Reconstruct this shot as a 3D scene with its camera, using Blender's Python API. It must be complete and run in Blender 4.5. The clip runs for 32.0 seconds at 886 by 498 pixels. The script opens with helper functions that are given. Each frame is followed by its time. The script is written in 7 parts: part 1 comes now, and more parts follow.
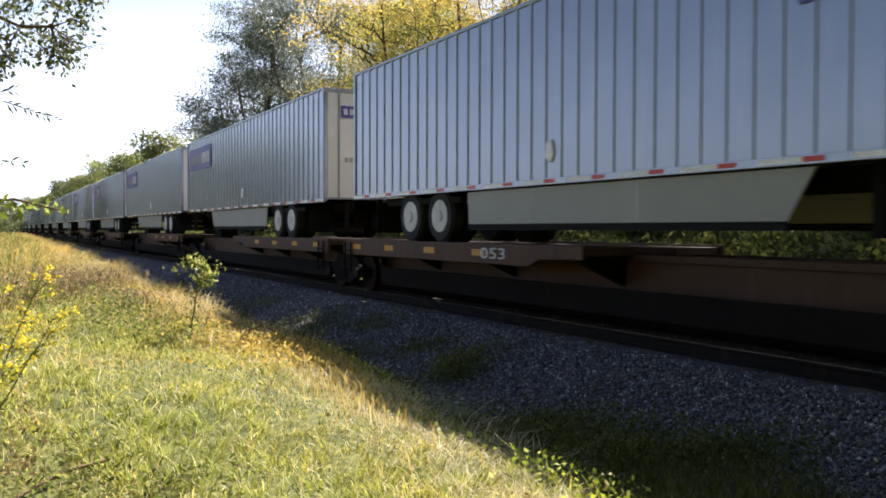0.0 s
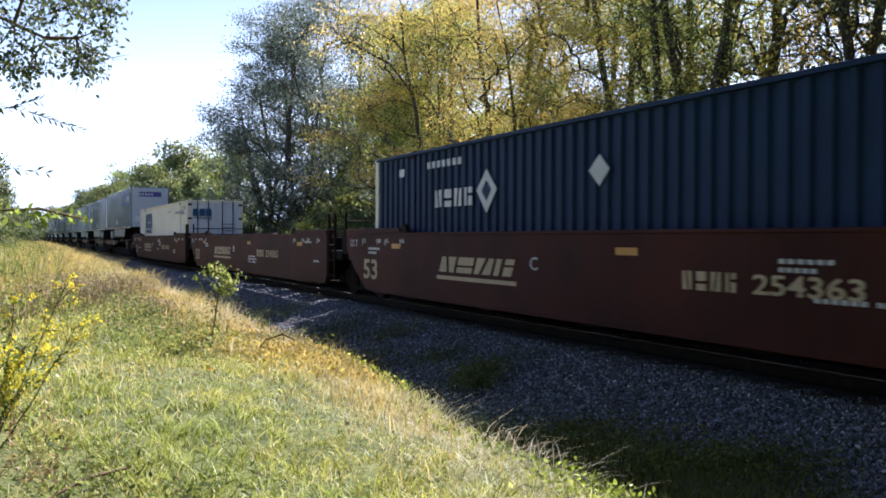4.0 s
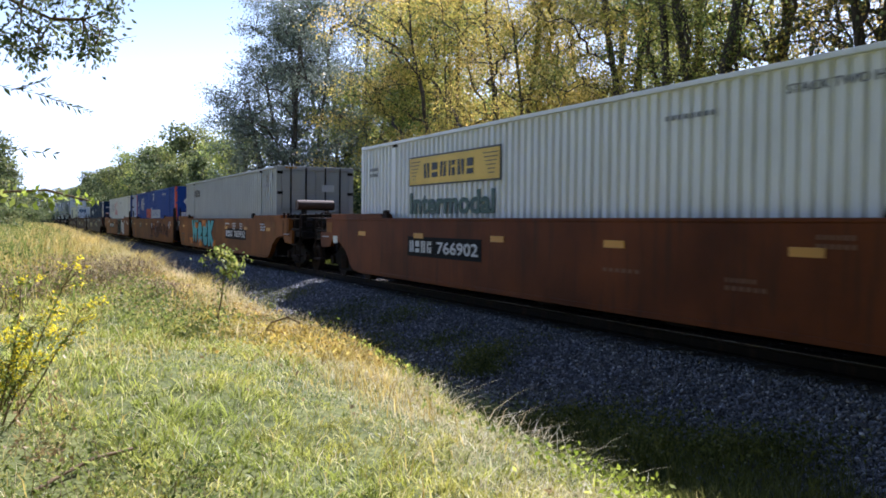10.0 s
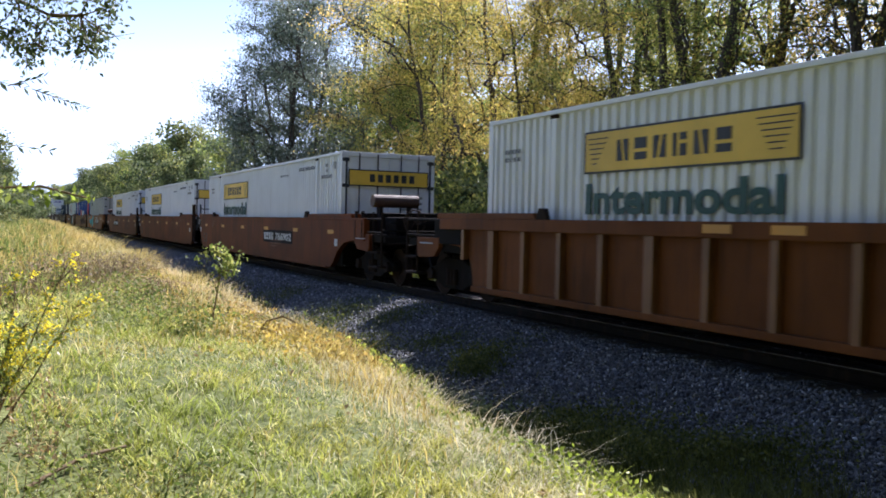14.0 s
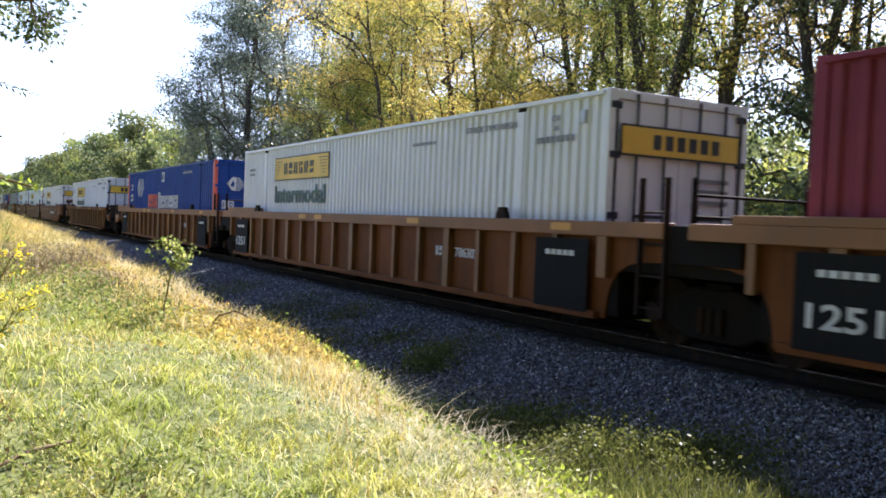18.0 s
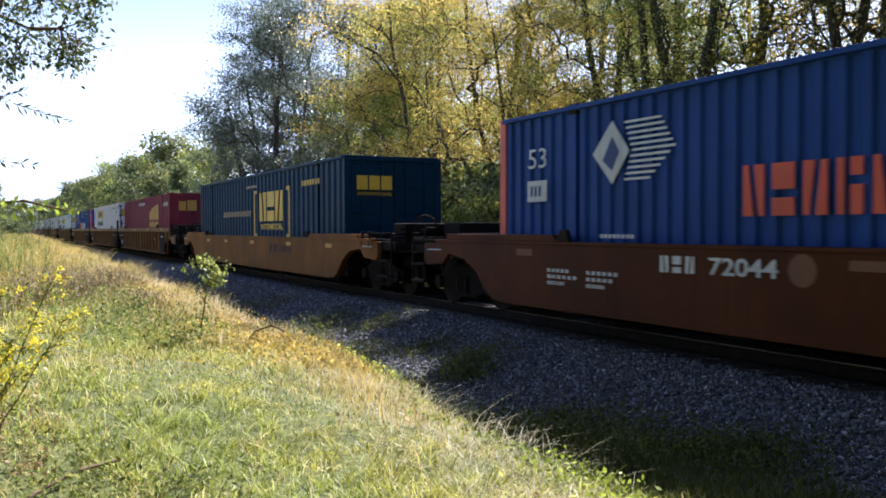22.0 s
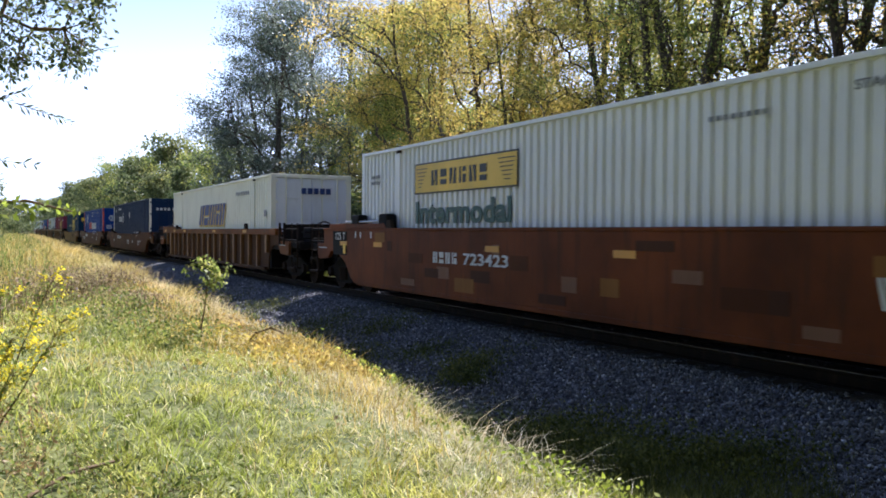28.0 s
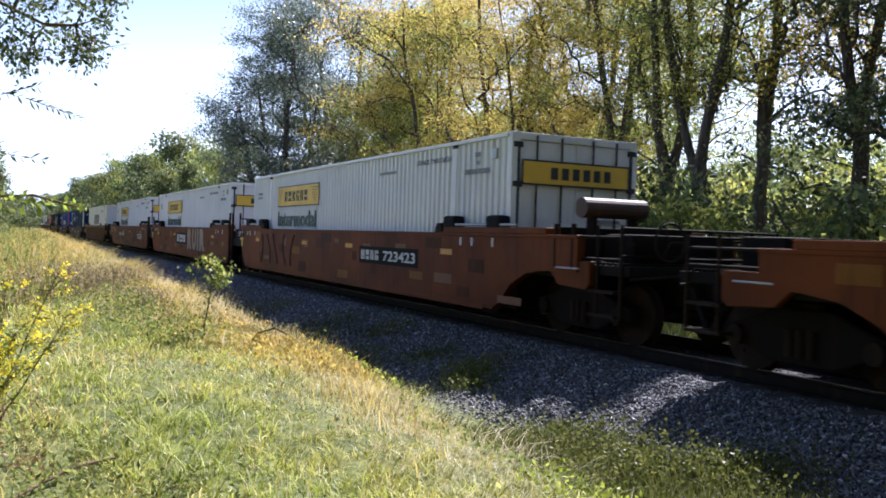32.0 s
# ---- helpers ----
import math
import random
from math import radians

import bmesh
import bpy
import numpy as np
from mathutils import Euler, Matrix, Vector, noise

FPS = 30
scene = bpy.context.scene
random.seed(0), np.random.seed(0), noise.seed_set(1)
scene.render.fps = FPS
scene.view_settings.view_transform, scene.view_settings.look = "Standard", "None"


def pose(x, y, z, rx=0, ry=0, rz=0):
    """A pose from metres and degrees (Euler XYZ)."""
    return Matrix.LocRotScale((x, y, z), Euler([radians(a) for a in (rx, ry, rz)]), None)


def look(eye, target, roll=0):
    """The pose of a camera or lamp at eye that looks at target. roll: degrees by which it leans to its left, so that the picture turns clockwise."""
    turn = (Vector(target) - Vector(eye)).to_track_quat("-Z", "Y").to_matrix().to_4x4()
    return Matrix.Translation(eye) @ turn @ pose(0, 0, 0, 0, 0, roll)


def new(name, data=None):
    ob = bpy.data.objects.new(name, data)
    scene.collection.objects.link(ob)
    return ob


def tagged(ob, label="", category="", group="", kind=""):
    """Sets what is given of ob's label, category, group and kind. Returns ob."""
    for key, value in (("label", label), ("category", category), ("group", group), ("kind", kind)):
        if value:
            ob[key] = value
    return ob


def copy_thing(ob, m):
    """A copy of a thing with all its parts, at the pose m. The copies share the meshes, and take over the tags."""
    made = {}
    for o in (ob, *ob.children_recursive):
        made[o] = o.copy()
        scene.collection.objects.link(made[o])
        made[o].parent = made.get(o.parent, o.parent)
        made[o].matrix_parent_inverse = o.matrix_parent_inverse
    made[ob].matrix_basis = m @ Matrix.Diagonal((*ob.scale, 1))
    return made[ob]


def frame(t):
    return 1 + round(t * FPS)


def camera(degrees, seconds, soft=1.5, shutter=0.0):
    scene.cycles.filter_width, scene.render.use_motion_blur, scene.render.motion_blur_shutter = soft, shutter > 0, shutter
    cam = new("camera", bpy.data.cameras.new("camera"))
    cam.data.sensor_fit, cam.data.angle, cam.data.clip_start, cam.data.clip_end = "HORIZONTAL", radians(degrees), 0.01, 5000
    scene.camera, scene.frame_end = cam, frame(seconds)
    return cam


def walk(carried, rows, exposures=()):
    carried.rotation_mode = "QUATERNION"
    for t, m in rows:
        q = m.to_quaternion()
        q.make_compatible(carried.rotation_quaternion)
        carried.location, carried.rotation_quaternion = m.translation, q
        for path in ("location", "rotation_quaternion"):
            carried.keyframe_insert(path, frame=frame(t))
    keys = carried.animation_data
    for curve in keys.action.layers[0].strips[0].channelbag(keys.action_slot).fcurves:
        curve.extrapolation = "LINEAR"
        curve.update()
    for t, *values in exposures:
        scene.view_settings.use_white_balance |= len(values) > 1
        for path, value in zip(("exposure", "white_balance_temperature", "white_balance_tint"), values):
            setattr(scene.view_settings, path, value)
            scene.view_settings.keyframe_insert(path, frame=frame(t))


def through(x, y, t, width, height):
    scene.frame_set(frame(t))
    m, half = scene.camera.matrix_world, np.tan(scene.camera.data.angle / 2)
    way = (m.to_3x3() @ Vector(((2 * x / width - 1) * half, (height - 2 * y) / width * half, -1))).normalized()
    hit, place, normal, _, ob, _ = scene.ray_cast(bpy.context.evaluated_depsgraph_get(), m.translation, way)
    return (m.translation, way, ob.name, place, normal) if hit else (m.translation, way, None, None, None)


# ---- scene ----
def terrain(x, y):
    """Height of the ground: grassy bank, shallow ditch, ballast bed, flat strip before the woods."""
    x = np.asarray(x, float)
    y = np.asarray(y, float)
    px = [-400, -60, -20, -9, -5, -2, 0, 1.6, 2.7, 3.4, 3.85, 4.12, 4.8, 5.5, 6.2, 7.05, 7.3, 10.0, 10.25, 11.6, 12.5, 16, 24, 60, 400]
    pz = [3.0, 2.2, 1.3, 0.75, 0.36, 0.06, -0.06, -0.12, -0.19, -0.26, -0.33, -0.6, -0.68, -0.6, -0.45, -0.23, -0.186, -0.186, -0.23, -0.7, -0.75, -0.65, -0.5, 0.3, 4.0]
    lip = np.exp(-((x - 4.0) / 1.2) ** 2) * np.interp(y, [2, 5, 7, 9, 14, 20], [0.6, 0.5, 0.12, -0.14, -0.12, 0])
    z = np.interp(x + lip, px, pz)
    away = 1.0 - np.exp(-((x - 8.6) / 3.0) ** 4)
    z = z + away * (0.045 * np.sin(x * 1.3 + 0.7 * y) + 0.04 * np.sin(0.9 * y - 0.6 * x + 1.1) + 0.02 * np.sin(2.7 * x + 2.1 * y))
    bank = np.clip((4.4 - x) / 0.8, 0, 1)
    z = z + bank * np.clip((y - 10) / 70, 0, 1) * 0.55
    return z


# ---- camera ----
cam = camera(55.03, 32.0, soft=1.75, shutter=0.14)
PATH = [
    (0, pose(0, 0, 1.43, 88.680, -0.113, -28.240)),
    (0.5, pose(0, 0, 1.43, 89.170, 0.110, -28.122)),
    (1, pose(0, 0, 1.43, 89.074, 0.018, -27.873)),
    (1.5, pose(0, 0, 1.43, 89.053, -0.161, -28.067)),
    (2, pose(0, 0, 1.43, 88.707, -0.310, -27.514)),
    (2.5, pose(0, 0, 1.43, 88.235, -0.554, -27.640)),
    (3, pose(0, 0, 1.43, 88.410, -0.769, -27.417)),
    (3.5, pose(0, 0, 1.43, 89.317, -0.100, -26.939)),
    (5.5, pose(0, 0, 1.43, 88.985, -0.557, -26.953)),
    (6, pose(0, 0, 1.43, 88.814, -0.350, -27.247)),
    (6.5, pose(0, 0, 1.43, 88.818, -0.455, -27.024)),
    (7, pose(0, 0, 1.43, 88.638, -0.513, -26.935)),
    (7.5, pose(0, 0, 1.43, 89.175, -1.208, -27.245)),
    (8, pose(0, 0, 1.43, 88.514, -0.880, -26.553)),
    (8.5, pose(0, 0, 1.43, 88.285, -0.867, -26.546)),
    (9, pose(0, 0, 1.43, 88.253, -0.588, -26.913)),
    (9.5, pose(0, 0, 1.43, 88.255, -0.666, -26.837)),
    (10, pose(0, 0, 1.43, 88.244, -0.577, -26.530)),
    (10.5, pose(0, 0, 1.43, 88.553, -0.760, -26.280)),
    (11, pose(0, 0, 1.43, 89.630, 0.381, -25.092)),
    (11.5, pose(0, 0, 1.43, 88.970, -0.872, -25.631)),
    (12, pose(0, 0, 1.43, 88.837, -1.573, -25.730)),
    (12.5, pose(0, 0, 1.43, 88.734, -1.389, -25.692)),
    (13, pose(0, 0, 1.43, 88.577, -1.054, -25.843)),
    (13.5, pose(0, 0, 1.43, 88.477, -1.145, -26.499)),
    (15.5, pose(0, 0, 1.43, 87.296, -1.241, -27.379)),
    (16, pose(0, 0, 1.43, 87.444, -1.902, -29.397)),
    (16.5, pose(0, 0, 1.43, 87.851, -2.270, -30.463)),
    (17, pose(0, 0, 1.43, 87.957, -2.655, -30.532)),
    (17.5, pose(0, 0, 1.43, 87.487, -2.671, -31.230)),
    (18, pose(0, 0, 1.43, 88.179, -2.261, -29.744)),
    (18.5, pose(0, 0, 1.43, 88.265, -2.291, -29.852)),
    (19, pose(0, 0, 1.43, 88.628, -1.159, -28.880)),
    (19.5, pose(0, 0, 1.43, 88.581, -0.519, -27.488)),
    (20, pose(0, 0, 1.43, 88.583, -0.326, -27.821)),
    (20.5, pose(0, 0, 1.43, 89.100, -0.201, -28.274)),
    (21, pose(0, 0, 1.43, 89.009, 0.305, -28.170)),
    (21.5, pose(0, 0, 1.43, 88.975, 0.550, -28.125)),
    (22, pose(0, 0, 1.43, 88.639, 0.167, -27.667)),
    (22.5, pose(0, 0, 1.43, 89.354, 0.060, -27.672)),
    (23, pose(0, 0, 1.43, 89.687, -0.312, -27.757)),
    (23.5, pose(0, 0, 1.43, 89.732, -0.379, -27.222)),
    (24, pose(0, 0, 1.43, 89.506, -0.708, -27.039)),
    (24.5, pose(0, 0, 1.43, 89.632, -0.746, -26.828)),
    (25, pose(0, 0, 1.43, 89.253, -0.782, -26.921)),
    (25.5, pose(0, 0, 1.43, 89.305, -0.815, -26.787)),
    (26, pose(0, 0, 1.43, 89.135, -0.838, -27.031)),
    (26.5, pose(0, 0, 1.43, 89.181, -0.521, -27.446)),
    (28.5, pose(0, 0, 1.43, 88.860, -0.400, -27.592)),
    (29, pose(0, 0, 1.43, 88.925, -0.427, -27.414)),
    (29.5, pose(0, 0, 1.43, 88.996, -0.522, -27.344)),
    (30, pose(0, 0, 1.43, 88.877, -0.610, -27.542)),
    (30.5, pose(0, 0, 1.43, 89.124, -0.597, -27.291)),
    (31, pose(0, 0, 1.43, 89.101, -0.751, -27.079)),
    (31.5, pose(0, 0, 1.43, 89.249, -1.404, -27.079)),
    (32, pose(0, 0, 1.43, 89.204, -1.806, -27.265)),
]
walk(cam, PATH, exposures=[(0, 1.35, 6820, 22), (1, 1.35, 6620, 22), (2, 1.32, 5870, 22), (4, 1.25, 5820, 22), (13, 1.20, 5720, 22), (15.4, 1.25, 5970, 22), (16, 1.36, 5985, 22), (16.4, 1.62, 6000, 22), (18.6, 1.70, 6000, 22), (19.4, 1.55, 5900, 22), (20.2, 1.32, 5870, 22), (32, 1.28, 5820, 22)])

# ---- daylight ----
SUN = Vector((1.0, 0.7, 1.26)).normalized()
world = bpy.data.worlds.new("daylight")
scene.world = world
world.use_nodes = True
wn = world.node_tree.nodes
sky = wn.new("ShaderNodeTexSky")
sky.sky_type, sky.sun_disc = "NISHITA", False
sky.sun_elevation = math.asin(SUN.z)
sky.sun_rotation = math.atan2(SUN.x, SUN.y)
sky.air_density, sky.dust_density, sky.ozone_density = 1.0, 1.0, 1.8
wn["Background"].inputs["Strength"].default_value = 0.078
# bright milky haze low over the horizon, strongest towards the sun
wl = world.node_tree.links
way = wn.new("ShaderNodeTexCoord")
split = wn.new("ShaderNodeSeparateXYZ")
wl.new(way.outputs["Generated"], split.inputs[0])
low = wn.new("ShaderNodeMapRange")
low.interpolation_type = "SMOOTHSTEP"
low.inputs["From Min"].default_value, low.inputs["From Max"].default_value = 0.02, 0.33
low.inputs["To Min"].default_value, low.inputs["To Max"].default_value = 0.92, 0.0
wl.new(split.outputs["Z"], low.inputs["Value"])
haze = wn.new("ShaderNodeMix")
haze.data_type = "RGBA"
haze.inputs[7].default_value = (8.4, 10.4, 13.3, 1)
towards = wn.new("ShaderNodeVectorMath")
towards.operation = "DOT_PRODUCT"
towards.inputs[1].default_value = Vector((SUN.x, SUN.y, 0)).normalized()
wl.new(way.outputs["Generated"], towards.inputs[0])
glow = wn.new("ShaderNodeMath")
glow.operation, glow.use_clamp = "MULTIPLY_ADD", True
glow.inputs[1].default_value, glow.inputs[2].default_value = 0.62, 0.5
wl.new(towards.outputs["Value"], glow.inputs[0])
both = wn.new("ShaderNodeMath")
both.operation = "MULTIPLY"
wl.new(low.outputs[0], both.inputs[0])
wl.new(glow.outputs[0], both.inputs[1])
wl.new(both.outputs[0], haze.inputs[0])
wl.new(sky.outputs[0], haze.inputs[6])
wl.new(haze.outputs[2], wn["Background"].inputs["Color"])
sun = new("sun", bpy.data.lights.new("sun", "SUN"))
sun.data.energy, sun.data.angle, sun.data.color = 5.0, radians(0.55), (1.0, 0.955, 0.87)
sun.matrix_world = look(SUN * 100, (0, 0, 0))


# ---- materials ----
def nodes_of(name):
    m = bpy.data.materials.new(name)
    m.use_nodes = True
    return m, m.node_tree.nodes, m.node_tree.links, m.node_tree.nodes["Principled BSDF"]


def noise_node(N, L, coord, scale, detail=4.0, stretch=(1, 1, 1)):
    mp = N.new("ShaderNodeMapping")
    mp.inputs["Scale"].default_value = stretch
    n = N.new("ShaderNodeTexNoise")
    n.inputs["Scale"].default_value, n.inputs["Detail"].default_value = scale, detail
    L.new(coord, mp.inputs["Vector"])
    L.new(mp.outputs[0], n.inputs["Vector"])
    return n.outputs["Fac"]


def ramp_node(N, L, fac, stops):
    r = N.new("ShaderNodeValToRGB")
    while len(r.color_ramp.elements) < len(stops):
        r.color_ramp.elements.new(0.5)
    for e, (p, c) in zip(r.color_ramp.elements, stops):
        e.position, e.color = p, (*c, 1)
    L.new(fac, r.inputs[0])
    return r.outputs[0]


def mixed(N, L, fac, a, b, blend="MIX"):
    m = N.new("ShaderNodeMix")
    m.data_type, m.blend_type = "RGBA", blend
    for socket, value in ((m.inputs[0], fac), (m.inputs[6], a), (m.inputs[7], b)):
        if isinstance(value, (int, float)):
            socket.default_value = value
        elif isinstance(value, tuple):
            socket.default_value = (*value, 1)
        else:
            L.new(value, socket)
    return m.outputs[2]


def shade(c, k):
    return tuple(min(1.0, v * k) for v in c)


def paint(name, base, rough=0.5, metal=0.0, wear=(0.16, 0.09, 0.06), worn=0.3, var=0.18, streaks=True, bump=0.06, spec=0.4):
    """Painted or bare metal with soft stains, vertical streaks and worn spots."""
    m, N, L, P = nodes_of(name)
    co = N.new("ShaderNodeTexCoord").outputs["Object"]
    big = noise_node(N, L, co, 0.9, 5)
    fine = noise_node(N, L, co, 26, 6)
    col = ramp_node(N, L, big, [(0.3, shade(base, 1 - var)), (0.7, shade(base, 1 + var))])
    if streaks:
        st = noise_node(N, L, co, 5.0, 5, (1, 1.6, 0.16))
        sr = ramp_node(N, L, st, [(0.52, (0, 0, 0)), (0.75, (1, 1, 1))])
        sm = N.new("ShaderNodeMath")
        sm.operation = "MULTIPLY"
        sm.inputs[1].default_value = worn
        L.new(sr, sm.inputs[0])
        col = mixed(N, L, sm.outputs[0], col, wear)
    spots = ramp_node(N, L, fine, [(0.64, (0, 0, 0)), (0.76, (1, 1, 1))])
    sp = N.new("ShaderNodeMath")
    sp.operation = "MULTIPLY"
    sp.inputs[1].default_value = worn * 0.8
    L.new(spots, sp.inputs[0])
    col = mixed(N, L, sp.outputs[0], col, wear)
    L.new(col, P.inputs["Base Color"])
    P.inputs["Roughness"].default_value, P.inputs["Metallic"].default_value = rough, metal
    P.inputs["Specular IOR Level"].default_value = spec
    b = N.new("ShaderNodeBump")
    b.inputs["Strength"].default_value, b.inputs["Distance"].default_value = bump, 0.02
    L.new(fine, b.inputs["Height"])
    L.new(b.outputs[0], P.inputs["Normal"])
    return m


def leafy(name, stops, through=0.5, rough=0.5, drift=None, scale=0.7, spec=0.25):
    """Leaves and blades: a colour of their own for each, drifts of a second palette, light shining through."""
    m, N, L, P = nodes_of(name)
    g = N.new("ShaderNodeNewGeometry")
    col = ramp_node(N, L, g.outputs["Random Per Island"], stops)
    co = N.new("ShaderNodeTexCoord").outputs["Object"]
    if drift:
        other = ramp_node(N, L, g.outputs["Random Per Island"], drift)
        wide = ramp_node(N, L, noise_node(N, L, co, scale * 0.5, 3), [(0.43, (0, 0, 0)), (0.6, (1, 1, 1))])
        col = mixed(N, L, wide, col, other)
    patch = noise_node(N, L, co, scale, 3)
    pr = ramp_node(N, L, patch, [(0.3, (0.72, 0.76, 0.7)), (0.7, (1.15, 1.1, 1.0))])
    col = mixed(N, L, 1.0, col, pr, "MULTIPLY")
    oi = N.new("ShaderNodeObjectInfo")
    each = ramp_node(N, L, oi.outputs["Random"], [(0.0, (0.86, 0.9, 0.86)), (1.0, (1.1, 1.06, 1.04))])
    col = mixed(N, L, 1.0, col, each, "MULTIPLY")
    L.new(col, P.inputs["Base Color"])
    P.inputs["Roughness"].default_value = rough
    P.inputs["Specular IOR Level"].default_value = spec
    t = N.new("ShaderNodeBsdfTranslucent")
    L.new(col, t.inputs["Color"])
    x = N.new("ShaderNodeMixShader")
    x.inputs[0].default_value = through
    L.new(P.outputs[0], x.inputs[1])
    L.new(t.outputs[0], x.inputs[2])
    L.new(x.outputs[0], N["Material Output"].inputs["Surface"])
    return m


def ground_material():
    m, N, L, P = nodes_of("ground_soil_and_gravel")
    g = N.new("ShaderNodeNewGeometry")
    sep = N.new("ShaderNodeSeparateXYZ")
    L.new(g.outputs["Position"], sep.inputs[0])
    wob = noise_node(N, L, g.outputs["Position"], 0.8, 4)
    add = N.new("ShaderNodeMath")
    add.operation = "MULTIPLY_ADD"
    add.inputs[1].default_value, add.inputs[2].default_value = 1.6, -0.8
    L.new(wob, add.inputs[0])
    pos = N.new("ShaderNodeMath")
    pos.operation = "ADD"
    L.new(sep.outputs["X"], pos.inputs[0])
    L.new(add.outputs[0], pos.inputs[1])

    def between(a, b):
        r = N.new("ShaderNodeMapRange")
        r.inputs["From Min"].default_value, r.inputs["From Max"].default_value = a, b
        L.new(pos.outputs[0], r.inputs["Value"])
        return r.outputs[0]

    fine = noise_node(N, L, g.outputs["Position"], 30, 6)
    mid = noise_node(N, L, g.outputs["Position"], 2.2, 5)
    v = N.new("ShaderNodeTexVoronoi")
    v.inputs["Scale"].default_value = 17
    L.new(g.outputs["Position"], v.inputs["Vector"])
    stone = ramp_node(N, L, v.outputs["Color"], [(0.0, (0.04, 0.041, 0.047)), (0.5, (0.1, 0.102, 0.112)), (1.0, (0.2, 0.202, 0.216))])
    gaps = ramp_node(N, L, v.outputs["Distance"], [(0.25, (1, 1, 1)), (0.7, (0.3, 0.29, 0.28))])
    stone = mixed(N, L, 1.0, stone, gaps, "MULTIPLY")
    soil = ramp_node(N, L, fine, [(0.3, (0.05, 0.04, 0.02)), (0.7, (0.14, 0.11, 0.05))])
    turf = ramp_node(N, L, mid, [(0.3, (0.06, 0.085, 0.014)), (0.7, (0.16, 0.18, 0.038))])
    soil = mixed(N, L, 0.85, soil, turf)
    wood = ramp_node(N, L, fine, [(0.3, (0.05, 0.04, 0.02)), (0.7, (0.15, 0.11, 0.05))])
    col = mixed(N, L, between(4.7, 5.6), soil, stone)
    col = mixed(N, L, between(11.2, 12.6), col, soil)
    col = mixed(N, L, between(15, 18), col, wood)
    L.new(col, P.inputs["Base Color"])
    P.inputs["Roughness"].default_value = 0.95
    b = N.new("ShaderNodeBump")
    b.inputs["Strength"].default_value, b.inputs["Distance"].default_value = 0.6, 0.03
    L.new(v.outputs["Distance"], b.inputs["Height"])
    b.invert = True
    L.new(b.outputs[0], P.inputs["Normal"])
    return m


def stone_material():
    m, N, L, P = nodes_of("crushed_granite")
    g = N.new("ShaderNodeNewGeometry")
    col = ramp_node(N, L, g.outputs["Random Per Island"], [(0.0, (0.05, 0.053, 0.064)), (0.6, (0.135, 0.14, 0.162)), (0.95, (0.29, 0.295, 0.325)), (1.0, (0.58, 0.58, 0.58))])
    f = noise_node(N, L, g.outputs["Position"], 60, 4)
    fr = ramp_node(N, L, f, [(0.3, (0.75, 0.74, 0.72)), (0.7, (1.1, 1.1, 1.1))])
    col = mixed(N, L, 1.0, col, fr, "MULTIPLY")
    L.new(col, P.inputs["Base Color"])
    P.inputs["Roughness"].default_value = 0.85
    return m


def bark_material():
    m, N, L, P = nodes_of("bark")
    co = N.new("ShaderNodeTexCoord").outputs["Object"]
    n = noise_node(N, L, co, 9, 6, (1, 1, 0.2))
    L.new(ramp_node(N, L, n, [(0.3, (0.035, 0.027, 0.02)), (0.7, (0.13, 0.105, 0.08))]), P.inputs["Base Color"])
    P.inputs["Roughness"].default_value = 0.95
    b = N.new("ShaderNodeBump")
    b.inputs["Strength"].default_value, b.inputs["Distance"].default_value = 0.8, 0.05
    L.new(n, b.inputs["Height"])
    L.new(b.outputs[0], P.inputs["Normal"])
    return m


def sawn_wood(name, lo, hi):
    m, N, L, P = nodes_of(name)
    co = N.new("ShaderNodeTexCoord").outputs["Object"]
    n = noise_node(N, L, co, 14, 6, (0.15, 1, 1))
    oi = N.new("ShaderNodeObjectInfo")
    r = ramp_node(N, L, oi.outputs["Random"], [(0.0, (0.7, 0.7, 0.7)), (1.0, (1.2, 1.2, 1.2))])
    col = ramp_node(N, L, n, [(0.3, lo), (0.7, hi)])
    L.new(mixed(N, L, 1.0, col, r, "MULTIPLY"), P.inputs["Base Color"])
    P.inputs["Roughness"].default_value = 0.9
    return m


